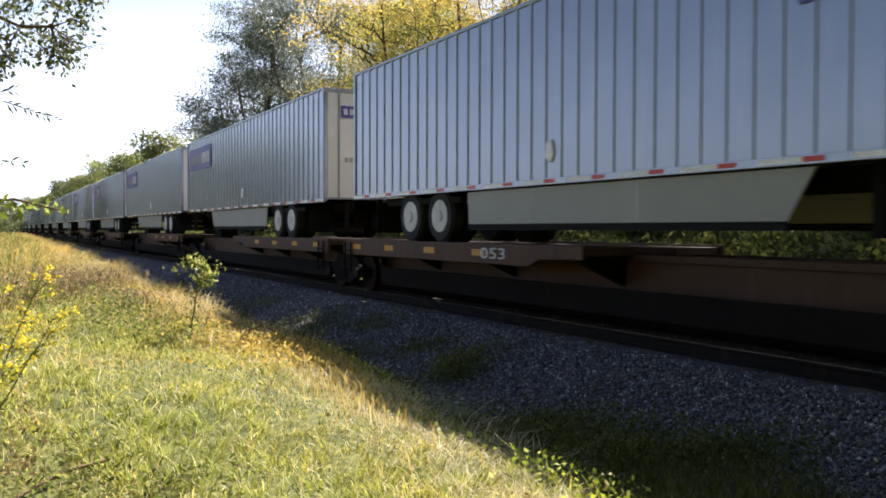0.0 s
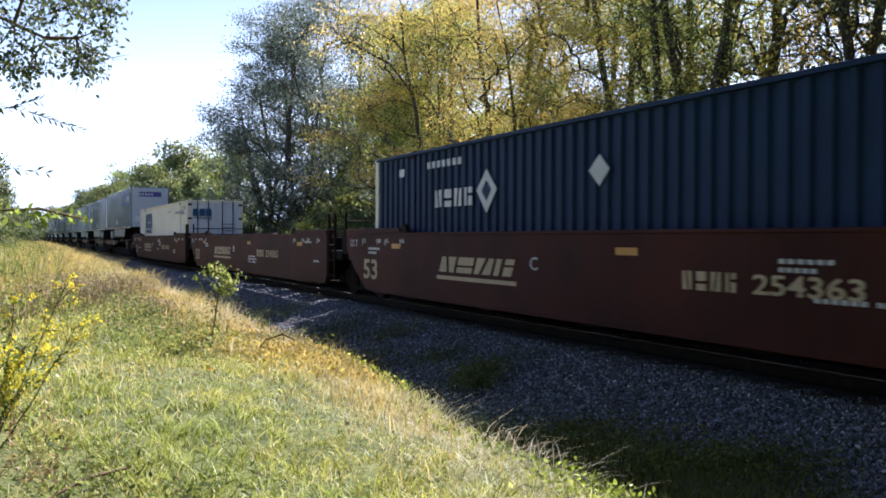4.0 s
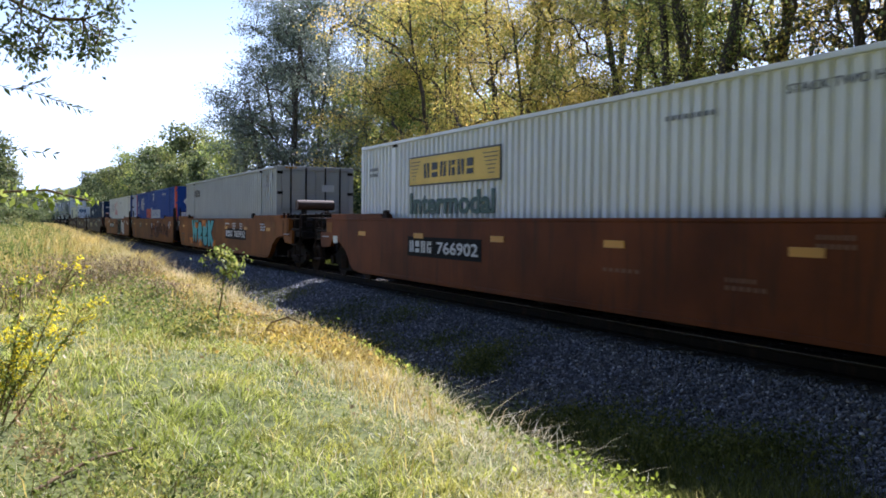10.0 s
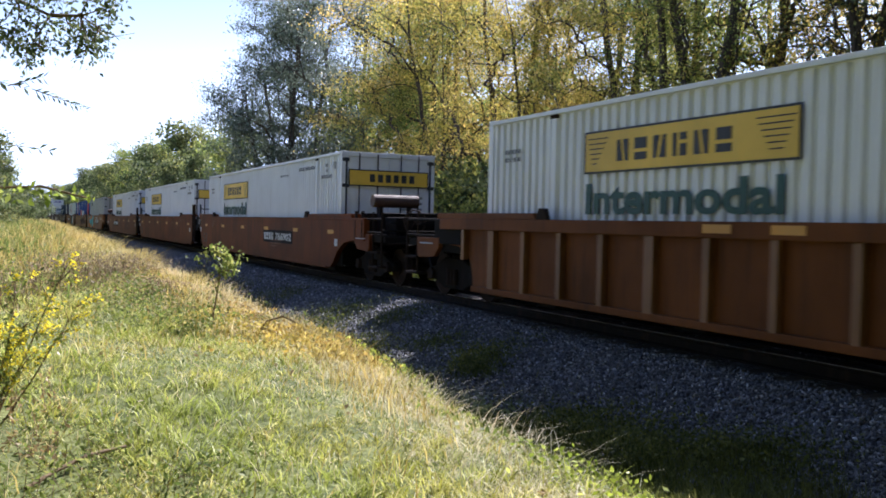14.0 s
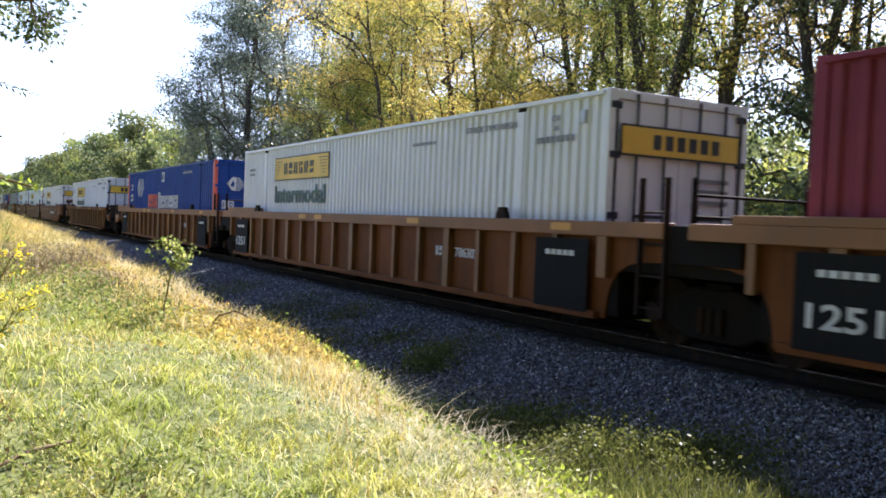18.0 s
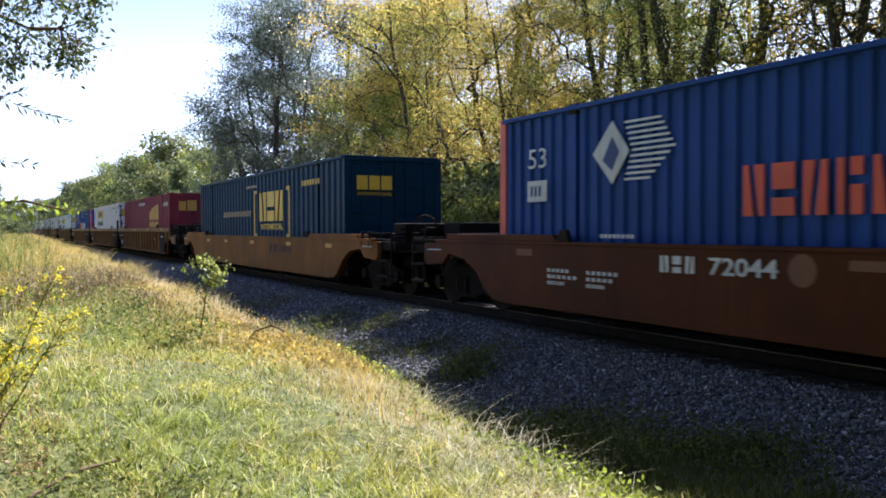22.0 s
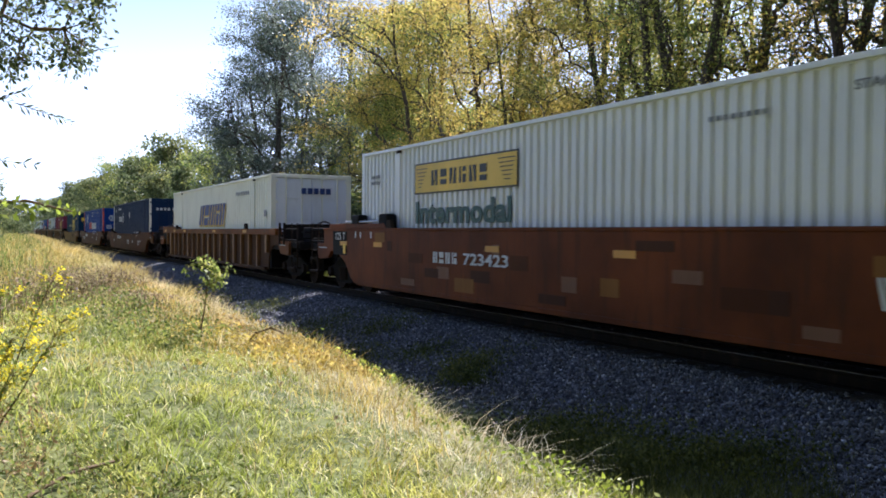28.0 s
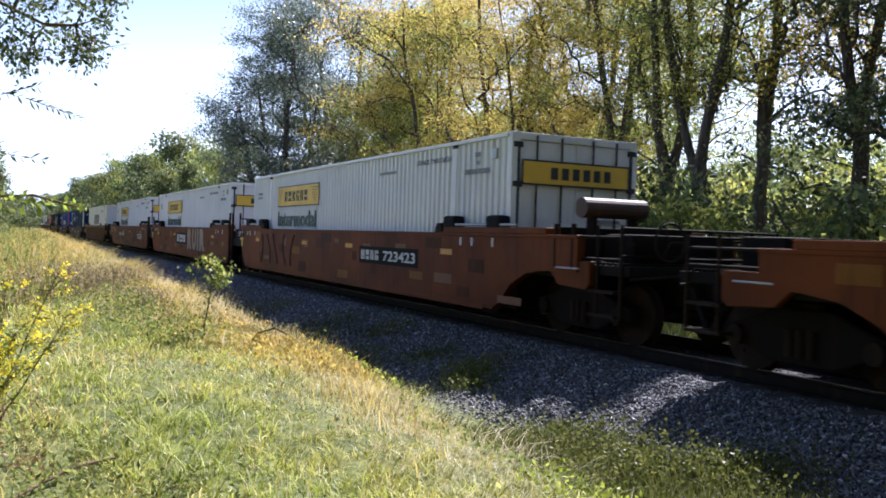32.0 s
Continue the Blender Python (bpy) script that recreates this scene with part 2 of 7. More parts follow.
RUST = (0.13, 0.055, 0.03)
GRIME = (0.07, 0.06, 0.05)
M = {
    "white": paint("white_container_paint", (0.69, 0.7, 0.73), 0.42, wear=(0.4, 0.36, 0.3), worn=0.25, var=0.06),
    "cream": paint("cream_container_paint", (0.74, 0.69, 0.56), 0.5, wear=(0.42, 0.3, 0.17), worn=0.35, var=0.07),
    "ivory": paint("ivory_container_paint", (0.74, 0.72, 0.6), 0.45, wear=(0.42, 0.38, 0.28), worn=0.25, var=0.06),
    "plate": paint("pale_plate_paint", (0.627, 0.627, 0.589), 0.42, wear=(0.4, 0.34, 0.25), worn=0.35, var=0.07),
    "grey": paint("grey_container_paint", (0.3363, 0.3431, 0.3294), 0.5, wear=(0.28, 0.24, 0.2), worn=0.3, var=0.08),
    "navy": paint("navy_container_paint", (0.006, 0.022, 0.064), 0.5, wear=(0.012, 0.032, 0.07), worn=0.3, spec=0.12),
    "blue": paint("blue_container_paint", (0.012, 0.05, 0.23), 0.5, wear=(0.02, 0.06, 0.2), worn=0.3, spec=0.14),
    "teal": paint("blue_green_container_paint", (0.003, 0.029, 0.07), 0.5, wear=(0.008, 0.035, 0.06), worn=0.3, spec=0.12),
    "maroon": paint("maroon_container_paint", (0.2, 0.026, 0.048), 0.52, wear=(0.18, 0.06, 0.06), worn=0.35, spec=0.2),
    "silver": paint("silver_trailer_sheet", (0.23, 0.26, 0.32), 0.2, 0.6, wear=(0.36, 0.36, 0.36), worn=0.22, var=0.05, spec=0.5),
    # paler than the trailer sheet: skylight on the nose put into the colour
    "nosewall": paint("skylit_trailer_nose", (0.5, 0.53, 0.58), 0.4, wear=(0.4, 0.4, 0.4), worn=0.25, var=0.05),
    "bluecap": paint("blue_end_post", (0.014, 0.045, 0.2), 0.5, wear=(0.03, 0.06, 0.16), worn=0.3),
    "redpost": paint("orange_red_end_post", (0.62, 0.09, 0.04), 0.45),
    "steel": paint("galvanised_bar", (0.34, 0.35, 0.36), 0.45, 0.5, wear=RUST, worn=0.3),
    "doorbar": paint("dark_blue_black_bar", (0.03, 0.033, 0.045), 0.6, wear=(0.12, 0.07, 0.04), worn=0.35, spec=0.2),
    "dark": paint("dark_greasy_steel", (0.01, 0.0085, 0.0075), 0.85, 0.0, wear=(0.028, 0.015, 0.01), worn=0.4, spec=0.1),
    "black": paint("black_paint", (0.011, 0.011, 0.012), 0.8, wear=(0.026, 0.023, 0.02), worn=0.3, spec=0.12),
    "iron": paint("brown_rusty_iron", (0.02, 0.013, 0.01), 0.85, 0.0, wear=(0.06, 0.032, 0.02), worn=0.45, spec=0.15),
    "postpaint": paint("brown_painted_bars", (0.05, 0.023, 0.015), 0.6, wear=(0.12, 0.07, 0.05), worn=0.4),
    "railside": paint("dark_rail_side", (0.009, 0.007, 0.006), 0.85, wear=(0.05, 0.028, 0.018), worn=0.4, spec=0.2),
    "railtop": paint("polished_rail", (0.35, 0.33, 0.31), 0.42, 1.0, wear=(0.2, 0.13, 0.09), worn=0.15, streaks=False),
    "tyre": paint("tyre_rubber", (0.018, 0.018, 0.018), 0.85, wear=(0.05, 0.045, 0.04), worn=0.3),
    "rim": paint("white_wheel_rim", (0.6, 0.6, 0.58), 0.5, wear=GRIME, worn=0.5),
    "orange": paint("weathered_orange_car_paint", (0.1709, 0.0577, 0.0117), 0.58, wear=(0.072, 0.030, 0.013), worn=0.8, var=0.4, spec=0.1),
    "brown": paint("red_brown_car_paint", (0.1126, 0.0293, 0.0067), 0.58, wear=(0.051, 0.020, 0.008), worn=0.8, var=0.4, spec=0.1),
    "umber": paint("dark_red_brown_car_paint", (0.0715, 0.0206, 0.0049), 0.6, wear=(0.036, 0.014, 0.006), worn=0.62, var=0.3, spec=0.1),
    "bnsf": paint("maroon_brown_car_paint", (0.0475, 0.0108, 0.0072), 0.58, wear=(0.036, 0.016, 0.011), worn=0.8, var=0.4, spec=0.1),
    "ochre": paint("ochre_yellow_car_paint", (0.1720, 0.0690, 0.0120), 0.58, wear=(0.078, 0.033, 0.012), worn=0.62, var=0.3, spec=0.1),
    "rustcar": paint("rusty_ribbed_car_paint", (0.1280, 0.0432, 0.0112), 0.58, wear=(0.054, 0.024, 0.011), worn=0.62, var=0.3, spec=0.1),
    "rustdark": paint("dark_rust_panel_paint", (0.06, 0.027, 0.012), 0.7, wear=(0.03, 0.014, 0.008), worn=0.6, var=0.3, spec=0.1),
    "rib": paint("worn_tan_rib_paint", (0.1800, 0.0808, 0.0285), 0.5, wear=(0.1, 0.045, 0.02), worn=0.5, var=0.25),
    "tan": paint("tan_orange_chord_paint", (0.205, 0.09, 0.03), 0.6, wear=(0.16, 0.08, 0.045), worn=0.45),
    "deck": paint("flatcar_orange_brown", (0.0612, 0.0234, 0.0084), 0.65, wear=(0.1, 0.05, 0.03), worn=0.5),
    "skirt": paint("pale_skirt_panel", (0.2856, 0.2958, 0.2754), 0.5, wear=(0.3, 0.28, 0.24), worn=0.3, var=0.06),
    "yellow": paint("reflective_yellow", (0.5, 0.23, 0.02), 0.4, wear=(0.4, 0.2, 0.05), worn=0.35, streaks=False),
    "gold": paint("yellow_lettering", (0.68, 0.43, 0.045), 0.5, wear=(0.45, 0.32, 0.08), worn=0.25),
    "emblem": paint("faded_gold_emblem", (0.5, 0.29, 0.07), 0.6, wear=(0.3, 0.1, 0.06), worn=0.4, spec=0.2),
    "goldpale": paint("faded_gold_lettering", (0.42, 0.33, 0.2), 0.6, wear=(0.16, 0.06, 0.04), worn=0.45),
    "ink_white": paint("white_lettering", (0.55, 0.56, 0.57), 0.5, wear=(0.3, 0.22, 0.18), worn=0.4),
    "ink_black": paint("black_lettering", (0.02, 0.02, 0.022), 0.55, wear=(0.1, 0.1, 0.1), worn=0.3),
    "ink_grey": paint("faded_grey_lettering", (0.3, 0.3, 0.31), 0.6, worn=0.3),
    "ink_dim": paint("dark_grey_stencil", (0.2, 0.2, 0.21), 0.6, wear=(0.4, 0.4, 0.4), worn=0.35),
    "ink_green": paint("dark_green_lettering", (0.006, 0.055, 0.045), 0.5, wear=(0.02, 0.08, 0.07), worn=0.25),
    "ink_blue": paint("blue_lettering", (0.0096, 0.0624, 0.1500), 0.5, wear=(0.1, 0.2, 0.3), worn=0.25),
    "ink_navy": paint("navy_lettering", (0.014, 0.035, 0.16), 0.5, wear=(0.1, 0.12, 0.2), worn=0.2),
    "ink_red": paint("red_lettering", (0.62, 0.08, 0.03), 0.5, wear=(0.3, 0.08, 0.05), worn=0.3),
    "spray_red": paint("red_spray", (0.55, 0.06, 0.08), 0.6, wear=(0.6, 0.55, 0.5), worn=0.6),
    "spray_teal": paint("teal_spray", (0.06, 0.36, 0.36), 0.6, wear=(0.04, 0.2, 0.2), worn=0.3),
    "spray_pale": paint("pale_spray", (0.55, 0.56, 0.54), 0.6, wear=(0.3, 0.28, 0.26), worn=0.4),
    "spray_orange": paint("orange_spray", (0.62, 0.2, 0.04), 0.6, wear=(0.7, 0.4, 0.06), worn=0.5),
    "spray_tan": paint("faded_tan_spray", (0.3, 0.22, 0.16), 0.65, wear=(0.11, 0.045, 0.025), worn=0.85),
    "spray_dark": paint("dark_spray", (0.06, 0.028, 0.02), 0.65, wear=(0.15, 0.06, 0.03), worn=0.4),
    "spray_haze": paint("faded_blue_spray", (0.09, 0.085, 0.08), 0.6, wear=(0.17, 0.07, 0.025), worn=0.7),
    "spray_rust": paint("dark_red_spray", (0.09, 0.025, 0.015), 0.6, wear=(0.17, 0.06, 0.02), worn=0.6),
    "purple": paint("purple_sign", (0.075, 0.065, 0.26), 0.45, wear=(0.15, 0.14, 0.3), worn=0.2),
    "tape_red": paint("red_tape", (0.55, 0.03, 0.025), 0.35, streaks=False, worn=0.2),
    "tape_white": paint("white_tape", (0.75, 0.75, 0.74), 0.35, streaks=False, wear=GRIME, worn=0.3),
    "patch": paint("pale_brown_patch", (0.15, 0.064, 0.025), 0.65, wear=(0.18, 0.08, 0.05), worn=0.4),
    "darkpatch": paint("dark_brown_patch", (0.055, 0.021, 0.01), 0.65, wear=(0.1, 0.04, 0.015), worn=0.5, spec=0.1),
    "goldpatch": paint("dull_gold_patch", (0.19, 0.085, 0.02), 0.6, wear=(0.12, 0.05, 0.02), worn=0.5, spec=0.1),
    "tie": sawn_wood("creosoted_tie", (0.045, 0.035, 0.028), (0.16, 0.13, 0.11)),
    "bark": bark_material(),
    "ground": ground_material(),
    "stone": stone_material(),
    "grass": leafy("green_grass", [(0.0, (0.103, 0.128, 0.019)), (0.4, (0.361, 0.425, 0.067)), (0.8, (0.602, 0.646, 0.162)), (1.0, (0.834, 0.782, 0.437))], 0.5, 0.42, drift=[(0.0, (0.146, 0.145, 0.019)), (0.5, (0.499, 0.493, 0.085)), (1.0, (0.834, 0.765, 0.342))], scale=1.1, spec=0.28),
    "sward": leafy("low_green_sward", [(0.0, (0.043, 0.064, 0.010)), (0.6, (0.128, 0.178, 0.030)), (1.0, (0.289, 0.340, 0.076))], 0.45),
    "straw": leafy("dry_straw_grass", [(0.0, (0.36, 0.28, 0.08)), (0.5, (0.64, 0.5, 0.18)), (1.0, (0.84, 0.74, 0.42))], 0.45, drift=[(0.0, (0.36, 0.25, 0.07)), (0.5, (0.62, 0.46, 0.14)), (1.0, (0.82, 0.67, 0.28))], scale=0.9),
    "blond": leafy("blond_feather_grass", [(0.0, (0.5, 0.4, 0.2)), (0.5, (0.72, 0.6, 0.36)), (1.0, (0.86, 0.76, 0.56))], 0.45),
    # darker than the other weeds: the ditch's shade is put into the colour
    "ditch": leafy("shade_dark_ditch_grass", [(0.0, (0.045, 0.06, 0.015)), (0.6, (0.12, 0.14, 0.035)), (1.0, (0.24, 0.25, 0.08))], 0.45),
    "limeweed": leafy("bright_green_weed_leaves", [(0.0, (0.2, 0.26, 0.03)), (0.6, (0.44, 0.52, 0.08)), (1.0, (0.66, 0.68, 0.18))], 0.58),
    "mauve": leafy("mauve_brown_weed_leaves", [(0.0, (0.13, 0.085, 0.07)), (0.5, (0.34, 0.24, 0.18)), (1.0, (0.56, 0.46, 0.3))], 0.4),
    "pale": leafy("pale_dry_stalks", [(0.0, (0.5, 0.42, 0.26)), (1.0, (0.85, 0.78, 0.58))], 0.4),
    "litter": leafy("brown_fallen_leaves", [(0.0, (0.16, 0.1, 0.05)), (0.8, (0.36, 0.26, 0.14)), (1.0, (0.62, 0.56, 0.44))], 0.3),
    "weed": leafy("broad_weed_leaves", [(0.0, (0.09, 0.13, 0.03)), (0.6, (0.23, 0.29, 0.075)), (1.0, (0.42, 0.42, 0.14))], 0.55),
    "golden": leafy("golden_weed_leaves", [(0.0, (0.34, 0.24, 0.05)), (0.5, (0.62, 0.46, 0.1)), (1.0, (0.82, 0.66, 0.2))], 0.55, drift=[(0.0, (0.3, 0.17, 0.05)), (0.5, (0.56, 0.36, 0.1)), (1.0, (0.74, 0.54, 0.2))], scale=1.2),
    "russet": leafy("russet_weed_leaves", [(0.0, (0.2, 0.13, 0.07)), (0.5, (0.38, 0.28, 0.14)), (1.0, (0.56, 0.46, 0.22))], 0.4),
    "twig": paint("dry_brown_stem", (0.16, 0.11, 0.06), 0.9, streaks=False),
    "bloom": leafy("yellow_blossom", [(0.0, (0.74, 0.62, 0.02)), (1.0, (0.95, 0.85, 0.08))], 0.5),
    "leaf_yellow": leafy("yellow_autumn_leaves", [(0.0, (0.299, 0.261, 0.062)), (0.5, (0.704, 0.532, 0.138)), (1.0, (0.950, 0.710, 0.250))], 0.66, drift=[(0.0, (0.192, 0.230, 0.050)), (0.6, (0.533, 0.501, 0.112)), (1.0, (0.789, 0.668, 0.175))], scale=0.55),
    "leaf_mixed": leafy("olive_autumn_leaves", [(0.0, (0.127, 0.173, 0.054)), (0.5, (0.382, 0.412, 0.108)), (1.0, (0.743, 0.671, 0.192))], 0.62, drift=[(0.0, (0.085, 0.140, 0.048)), (0.6, (0.234, 0.325, 0.096)), (1.0, (0.425, 0.487, 0.156))], scale=0.55),
    "leaf_green": leafy("green_leaves", [(0.0, (0.077, 0.110, 0.050)), (0.6, (0.176, 0.220, 0.099)), (1.0, (0.330, 0.374, 0.187))], 0.5, drift=[(0.0, (0.066, 0.088, 0.033)), (0.6, (0.220, 0.242, 0.088)), (1.0, (0.396, 0.374, 0.143))], scale=0.3),
    # darker leaf green: backlit, shaded foliage put into the colour
    "leaf_shade": leafy("shade_dark_green_leaves", [(0.0, (0.04, 0.065, 0.03)), (0.6, (0.11, 0.15, 0.07)), (1.0, (0.24, 0.28, 0.12))], 0.4),
    "leaf_dark": leafy("dark_grey_green_leaves", [(0.0, (0.095, 0.121, 0.102)), (0.6, (0.210, 0.255, 0.216)), (1.0, (0.394, 0.433, 0.394))], 0.5, 0.3, drift=[(0.0, (0.064, 0.089, 0.064)), (0.6, (0.159, 0.198, 0.147)), (1.0, (0.293, 0.331, 0.255))], scale=0.4),
}


# ---- building helpers ----
def part(name, bm, material, parent, label=""):
    """Link a bmesh (or ready mesh) as one mesh object under a thing or a part."""
    if isinstance(bm, bpy.types.Mesh):
        me = bm
    else:
        me = bpy.data.meshes.new(name)
        bm.to_mesh(me)
        bm.free()
        me.materials.append(material)
    ob = new(name, me)
    ob.parent = parent
    if label:
        ob["label"] = label
    return ob


def thing(name, label, category, group="", kind=""):
    return tagged(new(name), label, category, group, kind)


def add_box(bm, x0, x1, y0, y1, z0, z1):
    v = [bm.verts.new((x, y, z)) for x in (x0, x1) for y in (y0, y1) for z in (z0, z1)]
    for q in ((0, 1, 3, 2), (4, 6, 7, 5), (0, 4, 5, 1), (2, 3, 7, 6), (0, 2, 6, 4), (1, 5, 7, 3)):
        bm.faces.new([v[i] for i in q])


def box(*dims, b=0.0):
    bm = bmesh.new()
    add_box(bm, *dims)
    if b:
        bmesh.ops.bevel(bm, geom=bm.edges[:], offset=b, segments=2, affect="EDGES", profile=0.6)
    return bm


def boxes(rows, b=0.0):
    bm = bmesh.new()
    for r in rows:
        add_box(bm, *r)
    if b:
        bmesh.ops.bevel(bm, geom=bm.edges[:], offset=b, segments=1, affect="EDGES")
    return bm


def prism(poly, axis, c0, c1, b=0.0, bm=None):
    """A polygon drawn in the plane across an axis ("x": y,z; "y": x,z; "z": x,y), stretched from c0 to c1."""
    bm = bm or bmesh.new()
    put = {"x": lambda p, c: (c, p[0], p[1]), "y": lambda p, c: (p[0], c, p[1]), "z": lambda p, c: (p[0], p[1], c)}[axis]
    lo = [bm.verts.new(put(p, c0)) for p in poly]
    hi = [bm.verts.new(put(p, c1)) for p in poly]
    n = len(poly)
    faces = [bm.faces.new(lo), bm.faces.new(hi)]
    for i in range(n):
        faces.append(bm.faces.new((lo[i], lo[(i + 1) % n], hi[(i + 1) % n], hi[i])))
    bmesh.ops.recalc_face_normals(bm, faces=faces)
    if b:
        bmesh.ops.bevel(bm, geom=bm.edges[:], offset=b, segments=1, affect="EDGES")
    return bm


def rod(p0, p1, r, seg=8, bm=None, r1=None):
    bm = bm or bmesh.new()
    a, c = Vector(p0), Vector(p1)
    m = Matrix.Translation((a + c) / 2) @ (c - a).to_track_quat("Z", "Y").to_matrix().to_4x4()
    bmesh.ops.create_cone(bm, cap_ends=True, segments=seg, radius1=r, radius2=r if r1 is None else r1, depth=(c - a).length, matrix=m)
    return bm


def np_mesh(name, verts, faces, material, smooth=False):
    """A mesh from arrays: verts (n, 3), faces (m, k)."""
    me = bpy.data.meshes.new(name)
    m, k = faces.shape
    me.vertices.add(len(verts))
    me.vertices.foreach_set("co", np.ascontiguousarray(verts, np.float32).ravel())
    me.loops.add(m * k)
    me.loops.foreach_set("vertex_index", np.ascontiguousarray(faces, np.int32).ravel())
    me.polygons.add(m)
    me.polygons.foreach_set("loop_start", np.arange(0, m * k, k, dtype=np.int32))
    if smooth:
        me.polygons.foreach_set("use_smooth", np.ones(m, bool))
    me.update(calc_edges=True)
    me.materials.append(material)
    return me


LETTERS = {}


def lettering(text, material, grow=0.0):
    """A thin mesh of a text in Blender's own font, set into a unit square."""
    key = (text, material.name, grow)
    if key not in LETTERS:
        cu = bpy.data.curves.new("lettering", "FONT")
        cu.body, cu.extrude, cu.offset, cu.resolution_u = text, 0.004, grow, 3
        ob = new("lettering", cu)
        me = bpy.data.meshes.new_from_object(ob.evaluated_get(bpy.context.evaluated_depsgraph_get()))
        bpy.data.objects.remove(ob)
        bpy.data.curves.remove(cu)
        co = np.empty(len(me.vertices) * 3, np.float32)
        me.vertices.foreach_get("co", co)
        co = co.reshape(-1, 3)
        lo, hi = co.min(0), co.max(0)
        co[:, :2] = (co[:, :2] - lo[:2]) / (hi[:2] - lo[:2])
        me.vertices.foreach_set("co", co.ravel())
        me.update()
        me.materials.clear()
        me.materials.append(material)
        LETTERS[key] = me
    return LETTERS[key]


def on_side(parent, name, text, mat, ya, yb, z0, z1, x, label="", grow=0.0):
    """Lettering on the trackside wall: from ya (reading start) to yb."""
    ob = part(name, lettering(text, mat, grow), None, parent, label)
    ob.matrix_basis = Matrix(((0, 0, -1, x), (yb - ya, 0, 0, ya), (0, z1 - z0, 0, z0), (0, 0, 0, 1)))
    return ob


def on_end(parent, name, text, mat, xa, xb, z0, z1, y, label=""):
    ob = part(name, lettering(text, mat), None, parent, label)
    ob.matrix_basis = Matrix(((xb - xa, 0, 0, xa), (0, 0, -1, y), (0, z1 - z0, 0, z0), (0, 0, 0, 1)))
    return ob


def plate(parent, name, mat, ya, yb, z0, z1, x, label="", t=0.006):
    return part(name, box(x - t, x, min(ya, yb), max(ya, yb), z0, z1), mat, parent, label)


def block_pieces(i, g):
    """A plain block of a word mark, parted by a slot of width g that slants, lies or stands."""
    slant = [[(0, 0), (0.62 - g / 2, 0), (0.38 - g / 2, 1), (0, 1)], [(0.62 + g / 2, 0), (1, 0), (1, 1), (0.38 + g / 2, 1)]]
    return (
        slant,
        [[(0, 0), (1, 0), (1, 0.42 - g / 3), (0, 0.42 - g / 3)], [(0, 0.42 + g / 3), (1, 0.42 + g / 3), (1, 1), (0, 1)]],
        [[(1 - u, v) for u, v in p] for p in slant],
        [[(0, 0), (0.4 - g / 2, 0), (0.4 - g / 2, 1), (0, 1)], [(0.4 + g / 2, 0), (1, 0), (1, 0.6 - g / 3), (0.4 + g / 2, 0.6 - g / 3)], [(0.4 + g / 2, 0.6 + g / 3), (1, 0.6 + g / 3), (1, 1), (0.4 + g / 2, 1)]],
    )[i % 4]


def bars(parent, name, mat, ya, yb, z0, z1, x, n, lean=0.0, fill=0.72, slit=True, label="", t=0.008, slot=0.24):
    """A word mark as plain upright blocks with a notch each; small stencils stay one joined mesh."""
    step = (yb - ya) / n
    h = z1 - z0
    joined = bmesh.new() if not slit else None
    for i in range(n):
        a, w = ya + i * step, step * fill
        pieces = block_pieces(i, slot) if slit else [[(0, 0), (1, 0), (1, 1), (0, 1)]]
        bm = bmesh.new() if slit else joined
        for poly in pieces:
            prism([(a + w * u - lean * h * v, z0 + h * v) for u, v in poly], "x", x - t, x, bm=bm)
        if slit:
            part(name, bm, mat, parent, label)
    if joined:
        part(name, joined, mat, parent, label)["kind"] = "stuff"


def shape(parent, name, mat, poly, x, label="", t=0.008):
    return part(name, prism(poly, "x", x - t, x), mat, parent, label)


# ---- containers ----
CL, CW, CZ0, CZ1 = 8.075, 1.295, 0.31, 3.21


def plan_outline(style):
    """Plan of a container body: the long walls folded or with posts."""
    ys, half = [], CL - 0.16
    w = CW - 0.012
    side = []
    if style == "plate":
        n = 26
        for i in range(n):
            c = -half + (i + 0.5) * 2 * half / n
            side += [(c - 0.05, w - 0.03), (c - 0.035, w), (c + 0.035, w), (c + 0.05, w - 0.03)]
    else:
        pitch = {"corrugated": 0.275, "wide": 0.4, "fine": 0.2}[style]
        n = int(2 * half / pitch)
        p = 2 * half / n
        for i in range(n):
            a = -half + i * p
            side += [(a + 0.06 * p, w - 0.042), (a + 0.36 * p, w - 0.042), (a + 0.5 * p, w), (a + 0.9 * p, w)]
    ys = [(x, y) for y, x in side]
    return [(w - 0.02, -half - 0.02), *ys, (w - 0.02, half + 0.02), (-w + 0.02, half + 0.02), *[(-x, y) for x, y in reversed(ys)], (-w + 0.02, -half - 0.02)]


